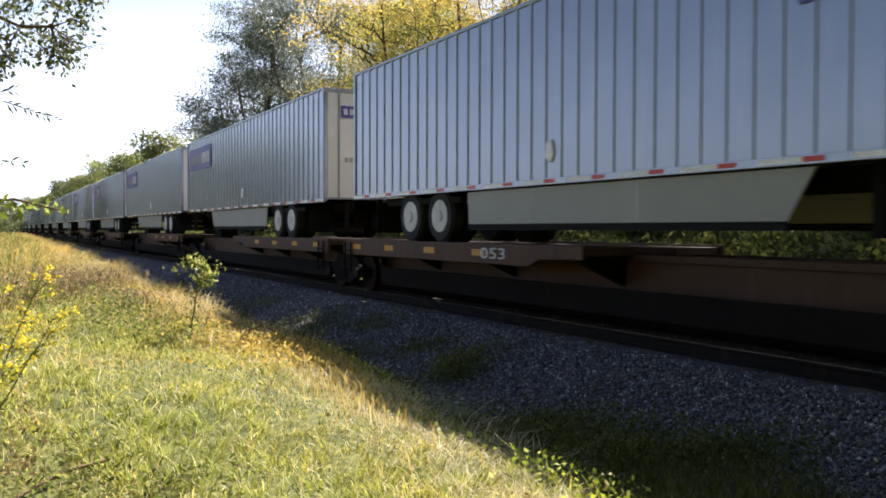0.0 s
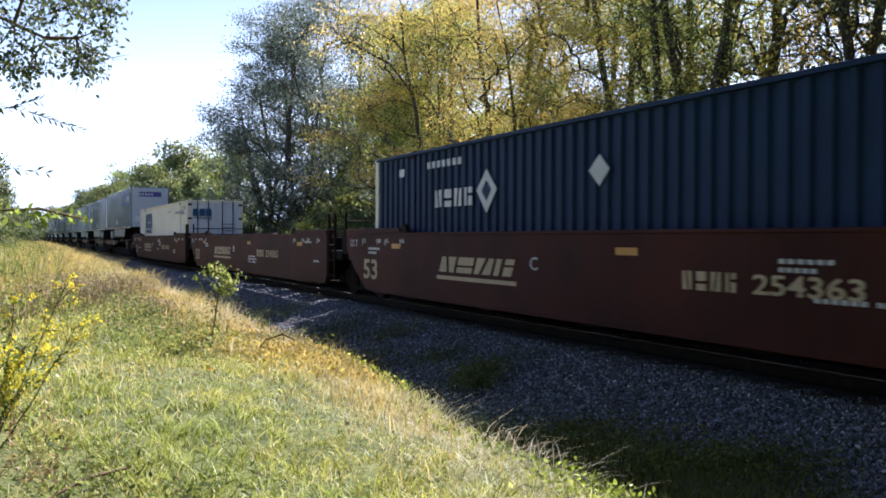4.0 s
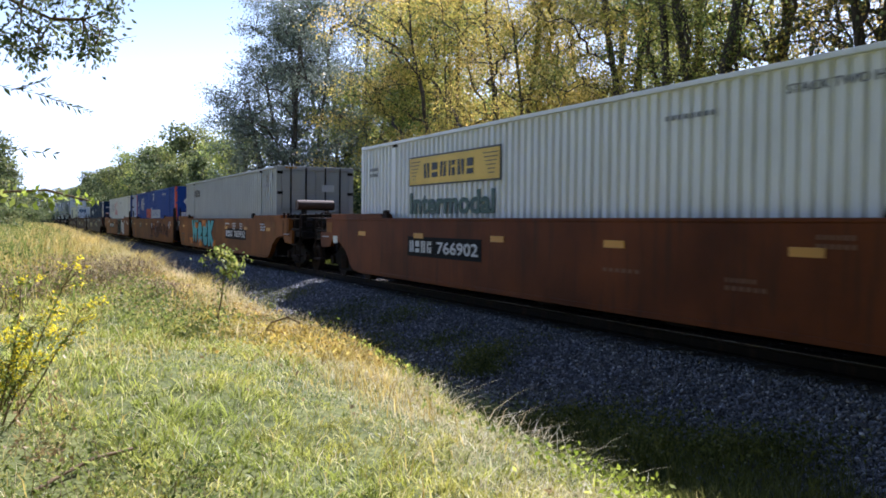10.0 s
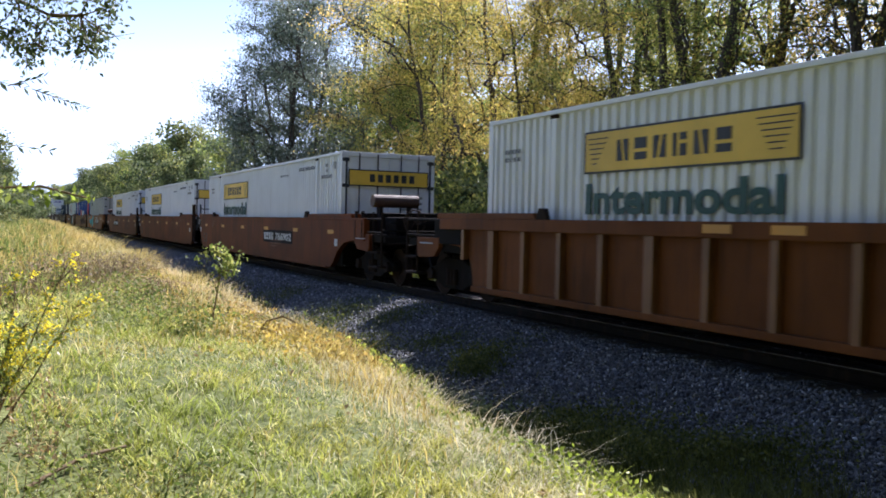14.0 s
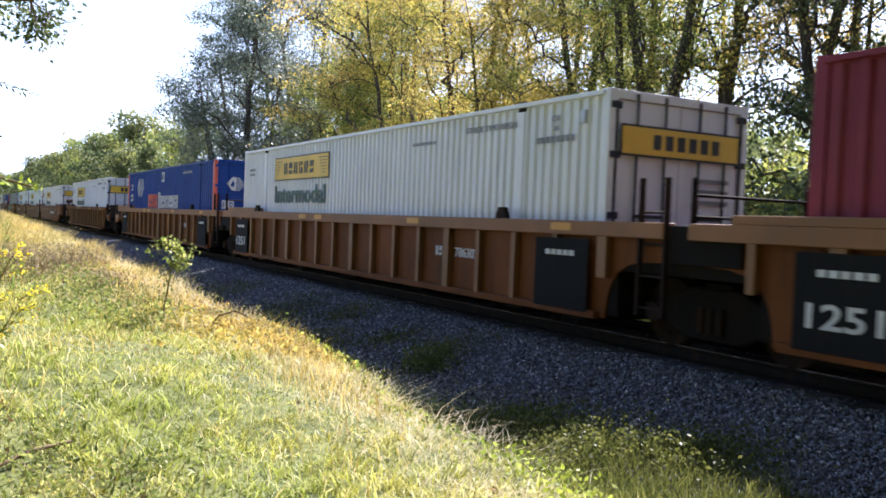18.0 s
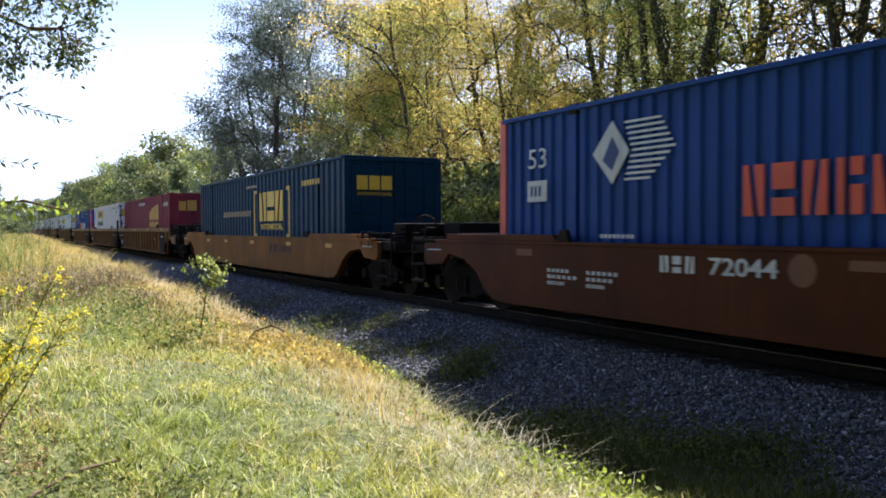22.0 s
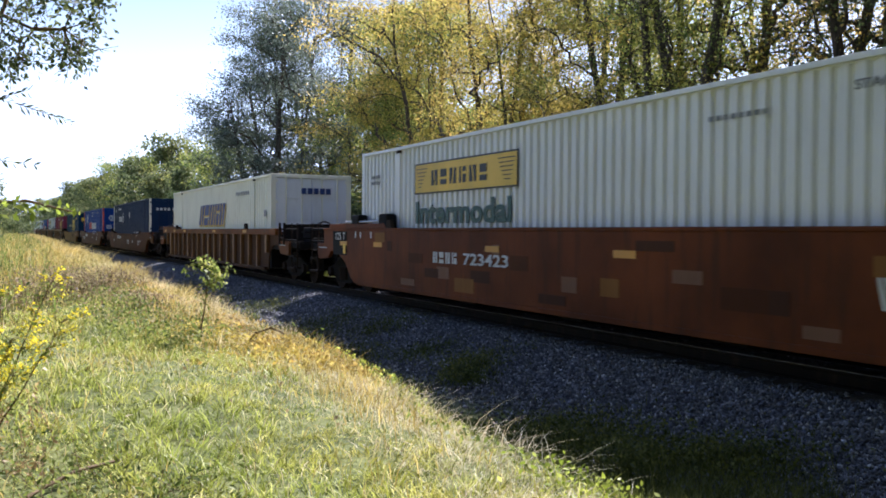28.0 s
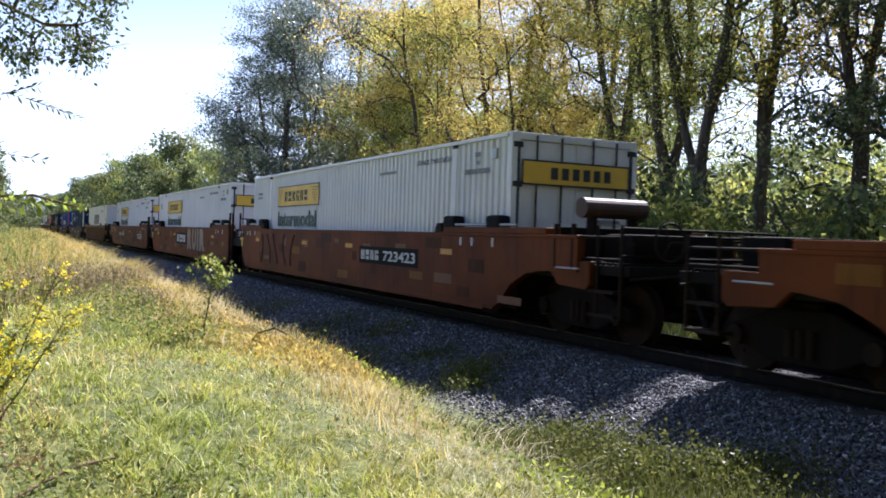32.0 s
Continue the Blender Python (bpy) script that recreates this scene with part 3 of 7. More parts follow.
def container(label, body, style="corrugated", doors=None, post=None, roof=None, bar="steel", rim=None, frame_paint=None):
    """A 53-foot box, rear doors towards -y, on the point between the rails."""
    c = thing("shipping_container", label, "container", "containers on the train")
    bm, dm = M[body], M[doors or body]
    pm, rm = M[post or body], M[rim or body]
    part("body", prism(plan_outline(style), "z", CZ0 + 0.14, CZ1 - 0.06), bm, c)
    part("roof", box(-CW + 0.03, CW - 0.03, -CL + 0.05, CL - 0.05, CZ1 - 0.1, CZ1 - 0.015), M[roof or body], c)
    for s in (-1, 1):
        part("top_rail", box(s * CW - 0.04, s * CW + 0.04 - 0.04 * (s + 1), -CL + 0.1, CL - 0.1, CZ1 - 0.085, CZ1 - 0.02, b=0.008) if s < 0 else box(CW - 0.08, CW, -CL + 0.1, CL - 0.1, CZ1 - 0.085, CZ1 - 0.02, b=0.008), rm, c)
        part("bottom_rail", box(min(s * CW, s * (CW - 0.09)), max(s * CW, s * (CW - 0.09)), -CL + 0.1, CL - 0.1, CZ0, CZ0 + 0.18, b=0.008), rm, c)
        for e in (-1, 1):
            x0, x1 = sorted((s * (CW + 0.004), s * (CW - 0.15)))
            y0, y1 = sorted((e * CL, e * (CL - 0.16)))
            part("corner_post", box(x0, x1, y0, y1, CZ0, CZ1, b=0.012), pm, c)
            y0, y1 = sorted((e * 6.02, e * 6.16))
            x0, x1 = sorted((s * (CW + 0.006), s * (CW - 0.06)))
            part("lifting_post", box(x0, x1, y0, y1, CZ0, CZ1 - 0.14, b=0.01), bm, c)
            part("lifting_casting", box(x0 - 0.004, x1 + 0.004, y0 - 0.02, y1 + 0.04, CZ1 - 0.15, CZ1 + 0.012, b=0.02), M["iron"], c)
    part("front_panel", box(-CW + 0.14, CW - 0.14, CL - 0.1, CL - 0.03, CZ0 + 0.1, CZ1 - 0.04), bm, c)
    part("door_header", box(-CW + 0.14, CW - 0.14, -CL, -CL + 0.12, CZ1 - 0.13, CZ1 - 0.005, b=0.01), rm, c)
    part("door_sill", box(-CW + 0.14, CW - 0.14, -CL, -CL + 0.12, CZ0, CZ0 + 0.14, b=0.01), M[frame_paint] if frame_paint else rm, c)
    for s in (-1, 1):
        if frame_paint:
            x0, x1 = sorted((s * (CW - 0.15), s * (CW - 0.1)))
            part("door_seal", box(x0, x1, -CL - 0.006, -CL + 0.02, CZ0 + 0.14, CZ1 - 0.16, b=0.004), M[frame_paint], c, "dark door seal")
        a, e = sorted((s * 0.006, s * (CW - 0.15)))
        leaf = part("door", box(a, e, -CL + 0.03, -CL + 0.09, CZ0 + 0.15, CZ1 - 0.14, b=0.006), dm, c)
        for z in () if frame_paint else (CZ0 + 0.22, CZ0 + 0.86, CZ0 + 1.5, CZ0 + 2.14):
            part("door_panel", box(a + 0.03, e - 0.03, -CL + 0.01, -CL + 0.032, z, z + 0.5, b=0.006), dm, leaf)
        for k in (0.28, 0.72):
            x = a + (e - a) * k
            part("locking_bar", rod((x, -CL - 0.02, CZ0 + 0.08), (x, -CL - 0.02, CZ1 - 0.05), 0.019 if frame_paint else 0.024), M[bar], leaf)
        part("door_handle", box(a + (e - a) * 0.3, a + (e - a) * 0.68, -CL - 0.045, -CL - 0.015, 1.52, 1.57), M[bar], leaf)
        for z in (0.7, 1.5, 2.3, 2.95):
            x0, x1 = sorted((s * (CW - 0.02), s * (CW - 0.2)))
            part("hinge", box(x0, x1, -CL - 0.012, -CL + 0.02, z, z + 0.09), M[bar], leaf)
    return c


XS = -CW - 0.006   # paint on a container's near wall


def small_marks(c, mat, words=False, rear=True):
    """Small unreadable stencils as plain bars."""
    for ya, yb, z0, z1, n, fill in ((-6.85, -7.05, 2.86, 2.94, 2, 0.7), (-6.9, -7.0, 2.72, 2.79, 1, 1), (-6.5, -7.4, 2.56, 2.65, 8, 0.66), (-2.6, -3.5, 2.74, 2.8, 8, 0.6)):
        bars(c, "stencil", M[mat], ya, yb, z0, z1, XS, n, slit=False, fill=fill)
    if words:
        on_side(c, "stencil_words", "STACK TWO HIGH", M[mat], -4.5, -5.95, 2.84, 2.94, XS, "dark stencilled words", 0.01)
    part("vent_cover", box(XS - 0.03, XS + 0.01, -7.62, -7.5, 2.78, 2.96, b=0.012), M["steel"], c, "small grey vent cover")
    if rear:
        for z, n in ((2.6, 5), (2.47, 4)):
            bars(c, "stencil", M[mat], 7.5, 7.0, z, z + 0.07, XS, n, slit=False, fill=0.6)
    for z in (2.05, 1.9, 1.75):
        part("stencil", box(0.35, 0.95, -CL - 0.004, -CL + 0.008, z, z + 0.06), M[mat], c)


def freight_sign(c, ink, y0=5.29, y1=1.49, up=0.0):
    """Yellow panel with a dark border and a word mark as bars; the word below it."""
    k = c
    plate(k, "sign_border", M["ink_black"], y0, y1, 2.18 + up, 2.78 + up, XS, t=0.004)
    plate(k, "sign_panel", M["gold"], y0 - 0.04, y1 + 0.04, 2.21 + up, 2.75 + up, XS - 0.003, "yellow sign panel with a dark border")
    bars(k, "word_mark", M["ink_black"], y0 - 0.75, y1 + 0.85, 2.33 + up, 2.62 + up, XS - 0.008, 6, fill=0.66)
    for i in range(6):
        plate(k, "scroll_line", M["ink_black"], y1 + 0.08 + 0.03 * i, y1 + 0.62 - 0.04 * i, 2.66 + up - 0.07 * i, 2.675 + up - 0.07 * i, XS - 0.008)
        plate(k, "scroll_line", M["ink_black"], y0 - 0.1 - 0.02 * i, y0 - 0.55 + 0.05 * i, 2.66 + up - 0.07 * i, 2.675 + up - 0.07 * i, XS - 0.008)
    on_side(k, "word", "Intermodal", M[ink], y0 - 0.06, y1 + 0.2, 1.6 + up, 2.04 + up, XS - 0.004, "bold green word on white", 0.03)
    part("sign_panel", box(-1.12, 1.1, -CL - 0.034, -CL - 0.03, 2.34, 2.76), M["ink_black"], k)
    part("sign_panel", box(-1.09, 1.07, -CL - 0.04, -CL - 0.034, 2.37, 2.73), M["gold"], k, "yellow sign panel across the doors")
    for row in [(-0.55 + 0.22 * i, -0.41 + 0.22 * i, -CL - 0.046, -CL - 0.04, 2.45, 2.65) for i in range(6)]:
        part("word_mark", box(*row), M["ink_black"], k)


def white_box(label="white corrugated container with a yellow sign panel", up=0.0):
    c = container(label, "white", "fine", bar="doorbar", roof="white", frame_paint="doorbar")
    freight_sign(c, "ink_green", up=up)
    small_marks(c, "ink_dim", True)
    return c


def blue_box():
    c = container("deep blue corrugated container with orange-red end posts", "blue", "corrugated", post="blue", bar="blue")
    for y0, y1 in ((CL - 0.17, CL + 0.004), (-CL - 0.004, -CL + 0.17)):
        part("end_post", box(-CW - 0.012, -CW + 0.1, y0, y1, CZ0, CZ1 - 0.01, b=0.01), M["redpost"], c, "orange-red end post")
    on_side(c, "length_mark", "53", M["ink_white"], 7.24, 6.76, 2.35, 2.65, XS)
    plate(c, "height_mark", M["ink_white"], 7.26, 6.74, 1.84, 2.16, XS)
    plate(c, "height_mark", M["ink_white"], 0.25, -0.27, 2.62, 3.02, XS)
    bars(c, "height_digit", M["blue"], 0.17, -0.2, 2.7, 2.94, XS - 0.006, 3, slit=False, fill=0.4)
    bars(c, "height_digit", M["blue"], 7.16, 6.84, 1.92, 2.08, XS - 0.006, 3, slit=False, fill=0.4)
    shape(c, "logo_diamond", M["ink_white"], [(5.62, 2.45), (5.2, 2.02), (4.85, 2.45), (5.2, 2.88)], XS)
    part("logo_core", prism([(5.4, 2.35), (5.2, 2.2), (5.05, 2.45), (5.2, 2.66)], "x", XS - 0.013, XS - 0.008), M["ink_navy"], c)
    for i in range(11):
        z = 2.06 + 0.075 * i
        e = 4.0 + 0.45 * abs(i - 5) / 5 * (1 if i < 5 else 0.55)
        plate(c, "logo_stripe", M["ink_white"], 4.95 + 0.03 * (5 - abs(i - 5)) * -1, e, z, z + 0.032, XS)
    bars(c, "word_mark", M["ink_red"], 2.93, 0.95, 1.56, 2.12, XS, 5, fill=0.74)
    bars(c, "word_mark", M["ink_white"], 0.82, 0.42, 1.52, 2.2, XS, 1, fill=0.95)
    bars(c, "word_mark", M["ink_white"], 0.36, -2.92, 1.55, 2.05, XS, 9, fill=0.74)
    bars(c, "stencil", M["ink_grey"], -3.6, -5.0, 2.84, 2.93, XS, 9, slit=False, fill=0.6)
    for s in (-1, 1):
        q = s * 0.56 - 0.1
        part("logo_diamond", prism([(q - 0.24, 2.42), (q - 0.06, 2.2), (q + 0.08, 2.2), (q + 0.08, 2.64), (q - 0.06, 2.64)], "y", -CL - 0.05, -CL - 0.046), M["ink_white"], c, "white diamond logo shape")
        part("logo_core", prism([(q - 0.12, 2.36), (q - 0.03, 2.3), (q + 0.03, 2.42), (q - 0.04, 2.54)], "y", -CL - 0.056, -CL - 0.051), M["blue"], c)
        for i in range(9):
            part("logo_stripe", box(q + 0.1, q + 0.42 - 0.055 * abs(i - 4), -CL - 0.05, -CL - 0.046, 2.2 + 0.05 * i, 2.225 + 0.05 * i), M["ink_white"], c)
    part("height_mark", box(-1.05, -0.65, -CL - 0.05, -CL - 0.046, 1.58, 1.86), M["ink_white"], c)
    on_end(c, "height_digit", "110", M["ink_navy"], -1.01, -0.69, 1.63, 1.81, -CL - 0.051)
    part("stencil", box(0.45, 0.95, -CL - 0.012, -CL + 0.01, 1.95, 2.05), M["ink_white"], c)
    part("stencil", box(0.5, 0.8, -CL - 0.012, -CL + 0.01, 1.75, 1.9), M["ink_white"], c)
    return c


def navy_box():
    c = container("dark navy corrugated container with white logo shapes and pale end posts", "navy", "corrugated", bar="navy")
    for y0, y1 in ((CL - 0.17, CL + 0.004), (-CL - 0.004, -CL + 0.1)):
        part("end_post", box(-CW - 0.012, -CW + 0.1, y0, y1, CZ0, CZ1 - 0.01, b=0.01), M["cream"], c, "pale end post")
    bars(c, "word_mark", M["ink_white"], 5.05, 3.45, 2.03, 2.36, XS, 4, fill=0.7)
    ring = [(3.4, 2.28), (3.05, 1.88), (2.7, 2.28), (3.05, 2.64)]
    shape(c, "logo_diamond", M["ink_white"], ring, XS)
    part("logo_core", prism([(3.22, 2.27), (3.05, 2.09), (2.88, 2.27), (3.05, 2.45)], "x", XS - 0.013, XS - 0.008), M["navy"], c)
    shape(c, "diamond_placard", M["ink_white"], [(0.12, 2.4), (-0.12, 2.17), (-0.34, 2.4), (-0.12, 2.62)], XS)
    bars(c, "stencil", M["ink_white"], 5.4, 3.9, 2.8, 2.93, XS, 7, slit=False, fill=0.6)
    plate(c, "stencil", M["ink_white"], 6.75, 6.5, 2.72, 2.88, XS)
    for row in [(-0.95 + 0.2 * i, -0.82 + 0.2 * i, -CL - 0.05, -CL - 0.046, 2.55, 2.7) for i in range(4)]:
        part("word_mark", box(*row), M["ink_white"], c)
    part("logo_diamond", prism([(-0.12, 2.62), (0.02, 2.48), (0.16, 2.62), (0.02, 2.76)], "y", -CL - 0.05, -CL - 0.046), M["ink_white"], c)
    for z in (2.6, 2.4, 2.2):
        part("stencil", box(0.5, 0.95, -CL - 0.05, -CL - 0.046, z, z + 0.07), M["ink_white"], c)
    return c


def cream_box():
    c = container("cream corrugated container with large blue lettering blocks", "cream", "wide", doors="white", bar="black")
    bars(c, "logo_block", M["ink_blue"], 5.58, 3.0, 1.97, 2.84, XS, 3, fill=0.9, slot=0.2)
    on_side(c, "word", "INTERMODAL", M["ink_navy"], 5.56, 3.12, 1.68, 1.92, XS, grow=0.01)
    small_marks(c, "ink_grey")
    bars(c, "stencil", M["ink_grey"], -4.9, -7.2, 2.6, 2.74, XS, 8, slit=False, fill=0.62)
    for row in [(-1.05 + 0.3 * i, -0.8 + 0.3 * i, -CL - 0.05, -CL - 0.046, 2.45, 2.8) for i in range(3)]:
        part("logo_block", box(*row), M["ink_blue"], c)
    on_end(c, "word", "INTERMODAL", M["ink_blue"], -1.05, -0.15, 2.32, 2.4, -CL - 0.05)
    return c


def teal_box():
    c = container("dark blue-green corrugated container with yellow lettering blocks", "teal", "wide", bar="teal")
    bars(c, "logo_block", M["gold"], -0.68, -3.24, 1.68, 2.57, XS, 3, fill=0.88, slot=0.2)
    on_side(c, "word", "INTERMODAL", M["gold"], -0.84, -3.16, 1.42, 1.6, XS, grow=0.01)
    for ya, s in ((-0.05, -1), (-3.81, 1)):
        plate(c, "bracket", M["gold"], ya, ya + s * 0.1, 1.2, 2.66, XS)
        plate(c, "bracket", M["gold"], ya, ya + s * 0.32, 2.56, 2.66, XS - 0.001)
        plate(c, "bracket", M["gold"], ya, ya + s * 0.32, 1.2, 1.3, XS - 0.001)
    bars(c, "script_line", M["goldpale"], 4.11, 0.28, 1.86, 2.04, XS, 16, lean=0.3, slit=False, fill=0.45)
    bars(c, "stencil", M["gold"], -4.9, -6.4, 2.6, 2.74, XS, 7, slit=False, fill=0.6)
    bars(c, "stencil", M["goldpale"], 0.9, -0.4, 2.76, 2.84, XS, 9, slit=False, fill=0.6)
    for row in [(-1.0 + 0.32 * i, -0.72 + 0.32 * i, -CL - 0.05, -CL - 0.046, 2.38, 2.72) for i in range(3)]:
        part("logo_block", box(*row), M["gold"], c)
    on_end(c, "word", "INTERMODAL", M["gold"], -0.98, -0.08, 2.24, 2.32, -CL - 0.05)
    return c


def maroon_box():
    c = container("maroon corrugated container with a large yellow curved emblem", "maroon", "corrugated", bar="maroon")
    top = lambda y: 2.3 + 0.42 * math.sin(min(1.0, max(0.0, (-y - 2.0) / 2.6)) * math.pi / 2)
    for a, e in ((-2.1, -2.42), (-2.46, -3.02), (-3.06, -4.02), (-4.1, -5.06)):
        lo1, lo2 = 2.12 - 0.06 * math.sin(-a), 2.12 - 0.06 * math.sin(-e)
        shape(c, "emblem_stripe", M["emblem"], [(a, 1.98), (e, 1.92), (e, top(e)), (a, top(a))], XS)
        shape(c, "emblem_stripe", M["emblem"], [(a, 1.58), (e, 1.55), (e, 1.8), (a, 1.88)], XS)
    bars(c, "stencil", M["ink_white"], 1.6, -0.6, 2.78, 2.93, XS, 7, slit=False, fill=0.55)
    bars(c, "stencil", M["ink_white"], -6.4, -7.8, 2.6, 2.78, XS, 6, slit=False, fill=0.6)
    part("emblem_stripe", box(-0.85, -0.5, -CL - 0.05, -CL - 0.046, 2.35, 2.8), M["emblem"], c)
    part("emblem_stripe", box(-0.45, 0.0, -CL - 0.05, -CL - 0.046, 2.35, 2.85), M["emblem"], c)
    part("stencil", box(0.2, 0.9, -CL - 0.05, -CL - 0.046, 1.75, 1.85), M["ink_white"], c)
    part("height_mark", box(0.0, 0.5, -CL - 0.012, -CL + 0.01, 1.3, 1.5), M["ink_white"], c)
    return c


def ivory_box():
    c = container("ivory corrugated container with large slanted navy lettering blocks", "ivory", "corrugated", doors="white", bar="ivory", post="ivory")
    for k, (m, d) in enumerate((("gold", 0.06), ("ink_navy", 0.0))):
        x = XS - 0.004 * k
        bars(c, "logo_block", M[m], 2.3 - d, -2.1 - d, 1.66 - d, 2.46 - d, x, 5, lean=0.42, fill=0.84, slot=0.2, label="slanted navy block" if k else "")
    bars(c, "stencil", M["ink_grey"], -3.8, -5.6, 2.66, 2.78, XS, 8, slit=False, fill=0.6)
    for row in [(-0.35 + 0.2 * i, -0.2 + 0.2 * i, -CL - 0.05, -CL - 0.046, 2.6, 2.78) for i in range(5)]:
        part("logo_block", box(*row), M["ink_navy"], c)
    plate(c, "stencil", M["ink_grey"], -7.3, -7.6, 1.9, 2.1, XS)
    return c


def grey_box():
    c = container("grey corrugated container with faint dark stencils", "grey", "corrugated", bar="dark")
    bars(c, "stencil", M["ink_black"], 5.9, 4.6, 2.5, 2.8, XS, 7, lean=0.2, fill=0.4)
    small_marks(c, "ink_grey")
    part("height_mark", box(0.2, 0.62, -CL - 0.05, -CL - 0.046, 2.4, 2.62), M["ink_white"], c)
    for i in range(4):
        part("warning_stripe", box(-1.0 + 0.1 * i, -0.94 + 0.1 * i, -CL - 0.006, -CL + 0.01, CZ1 - 0.09, CZ1 - 0.03), M["yellow"], c)
    return c


def plate_box():
    c = container("pale plate-sided container with blue end posts and red spray marks", "plate", "plate", doors="white", bar="black")
    for y0, y1 in ((CL - 0.1, CL + 0.004), (-CL - 0.004, -CL + 0.34)):
        part("end_post", box(-CW - 0.012, -CW + 0.1, y0, y1, CZ0, CZ1 - 0.01, b=0.01), M["bluecap"], c, "blue end post")
    rng = random.Random(7)
    for i in range(22):
        y, z = rng.uniform(1.4, 3.75), rng.choice((1.8, 2.05, 2.3, 2.6)) + rng.uniform(-0.1, 0.1)
        w, h = rng.uniform(0.05, 0.22), rng.uniform(0.08, 0.3)
        shape(c, "spray_mark", M["spray_red"], [(y, z), (y - w, z + rng.uniform(-0.05, 0.05)), (y - w * 0.8, z + h), (y - w * 0.1, z + h * 0.9)], XS)
    for i in range(6):
        y = 6.3 - 0.55 * i
        plate(c, "stencil", M["ink_grey"], y, y - 0.09, 2.1, 2.75, XS)
    plate(c, "stencil", M["ink_grey"], -1.0, -1.5, 2.7, 2.85, XS)
    return c


# ---- rail cars ----
ROLLING = []   # (wheelset, its place in its car, distance of the car's middle at the start)


def wheelset_mesh():
    if "wheelset" not in LETTERS:
        bm = bmesh.new()
        rod((-0.95, 0, 0), (0.95, 0, 0), 0.075, 10, bm)
        for s in (-1, 1):
            rod((s * 0.68, 0, 0), (s * 0.81, 0, 0), 0.42, 28, bm)
            rod((s * 0.66, 0, 0), (s * 0.69, 0, 0), 0.455, 28, bm)
            rod((s * 0.8, 0, 0), (s * 0.835, 0, 0), 0.17, 12, bm)
            for k in range(3):
                a = k * 2.094
                rod((s * 0.82, 0.27 * math.cos(a), 0.27 * math.sin(a)), (s * 0.828, 0.27 * math.cos(a), 0.27 * math.sin(a)), 0.035, 6, bm)
        me = bpy.data.meshes.new("wheelset")
        bm.to_mesh(me)
        bm.free()
        me.materials.append(M["iron"])
        LETTERS["wheelset"] = me
    return LETTERS["wheelset"]


def truck(car, y):
    """Two-axle truck under a car: side frames with springs, bolster, wheelsets."""
    for s in (-1, 1):
        x0, x1 = sorted((s * 0.92, s * 1.07))
        poly = [(y - 1.12, 0.34), (y - 0.72, 0.3), (y - 0.42, 0.17), (y + 0.42, 0.17), (y + 0.72, 0.3), (y + 1.12, 0.34), (y + 1.12, 0.52), (y + 0.8, 0.6), (y + 0.35, 0.78), (y - 0.35, 0.78), (y - 0.8, 0.6), (y - 1.12, 0.52)]
        part("side_frame", prism(poly, "x", x0, x1, b=0.02), M["dark"], car)
        for k in (-0.14, 0, 0.14):
            part("spring", rod((s * 1.09, y + k, 0.26), (s * 1.09, y + k, 0.56), 0.055, 8), M["iron"], car)
        for k in (-0.89, 0.89):
            part("bearing_cap", rod((s * 0.95, y + k, 0.42), (s * 1.14, y + k, 0.42), 0.12, 12), M["iron"], car)
    part("bolster", box(-1.0, 1.0, y - 0.2, y + 0.2, 0.5, 0.84, b=0.03), M["dark"], car)
    for k in (-0.89, 0.89):
        w = part("wheelset", wheelset_mesh(), None, car)
        w.location = (0, y + k, 0.42)


def ladder(car, y0, y1, x, z0, z1, n=4, mat="dark"):
    for y in (y0, y1):
        part("ladder_rail", rod((x, y, z0), (x, y, z1), 0.022), M[mat], car)
    for i in range(n):
        z = z0 + 0.12 + i * 0.38
        part("ladder_rung", rod((x, y0, z), (x, y1, z), 0.016), M[mat], car)


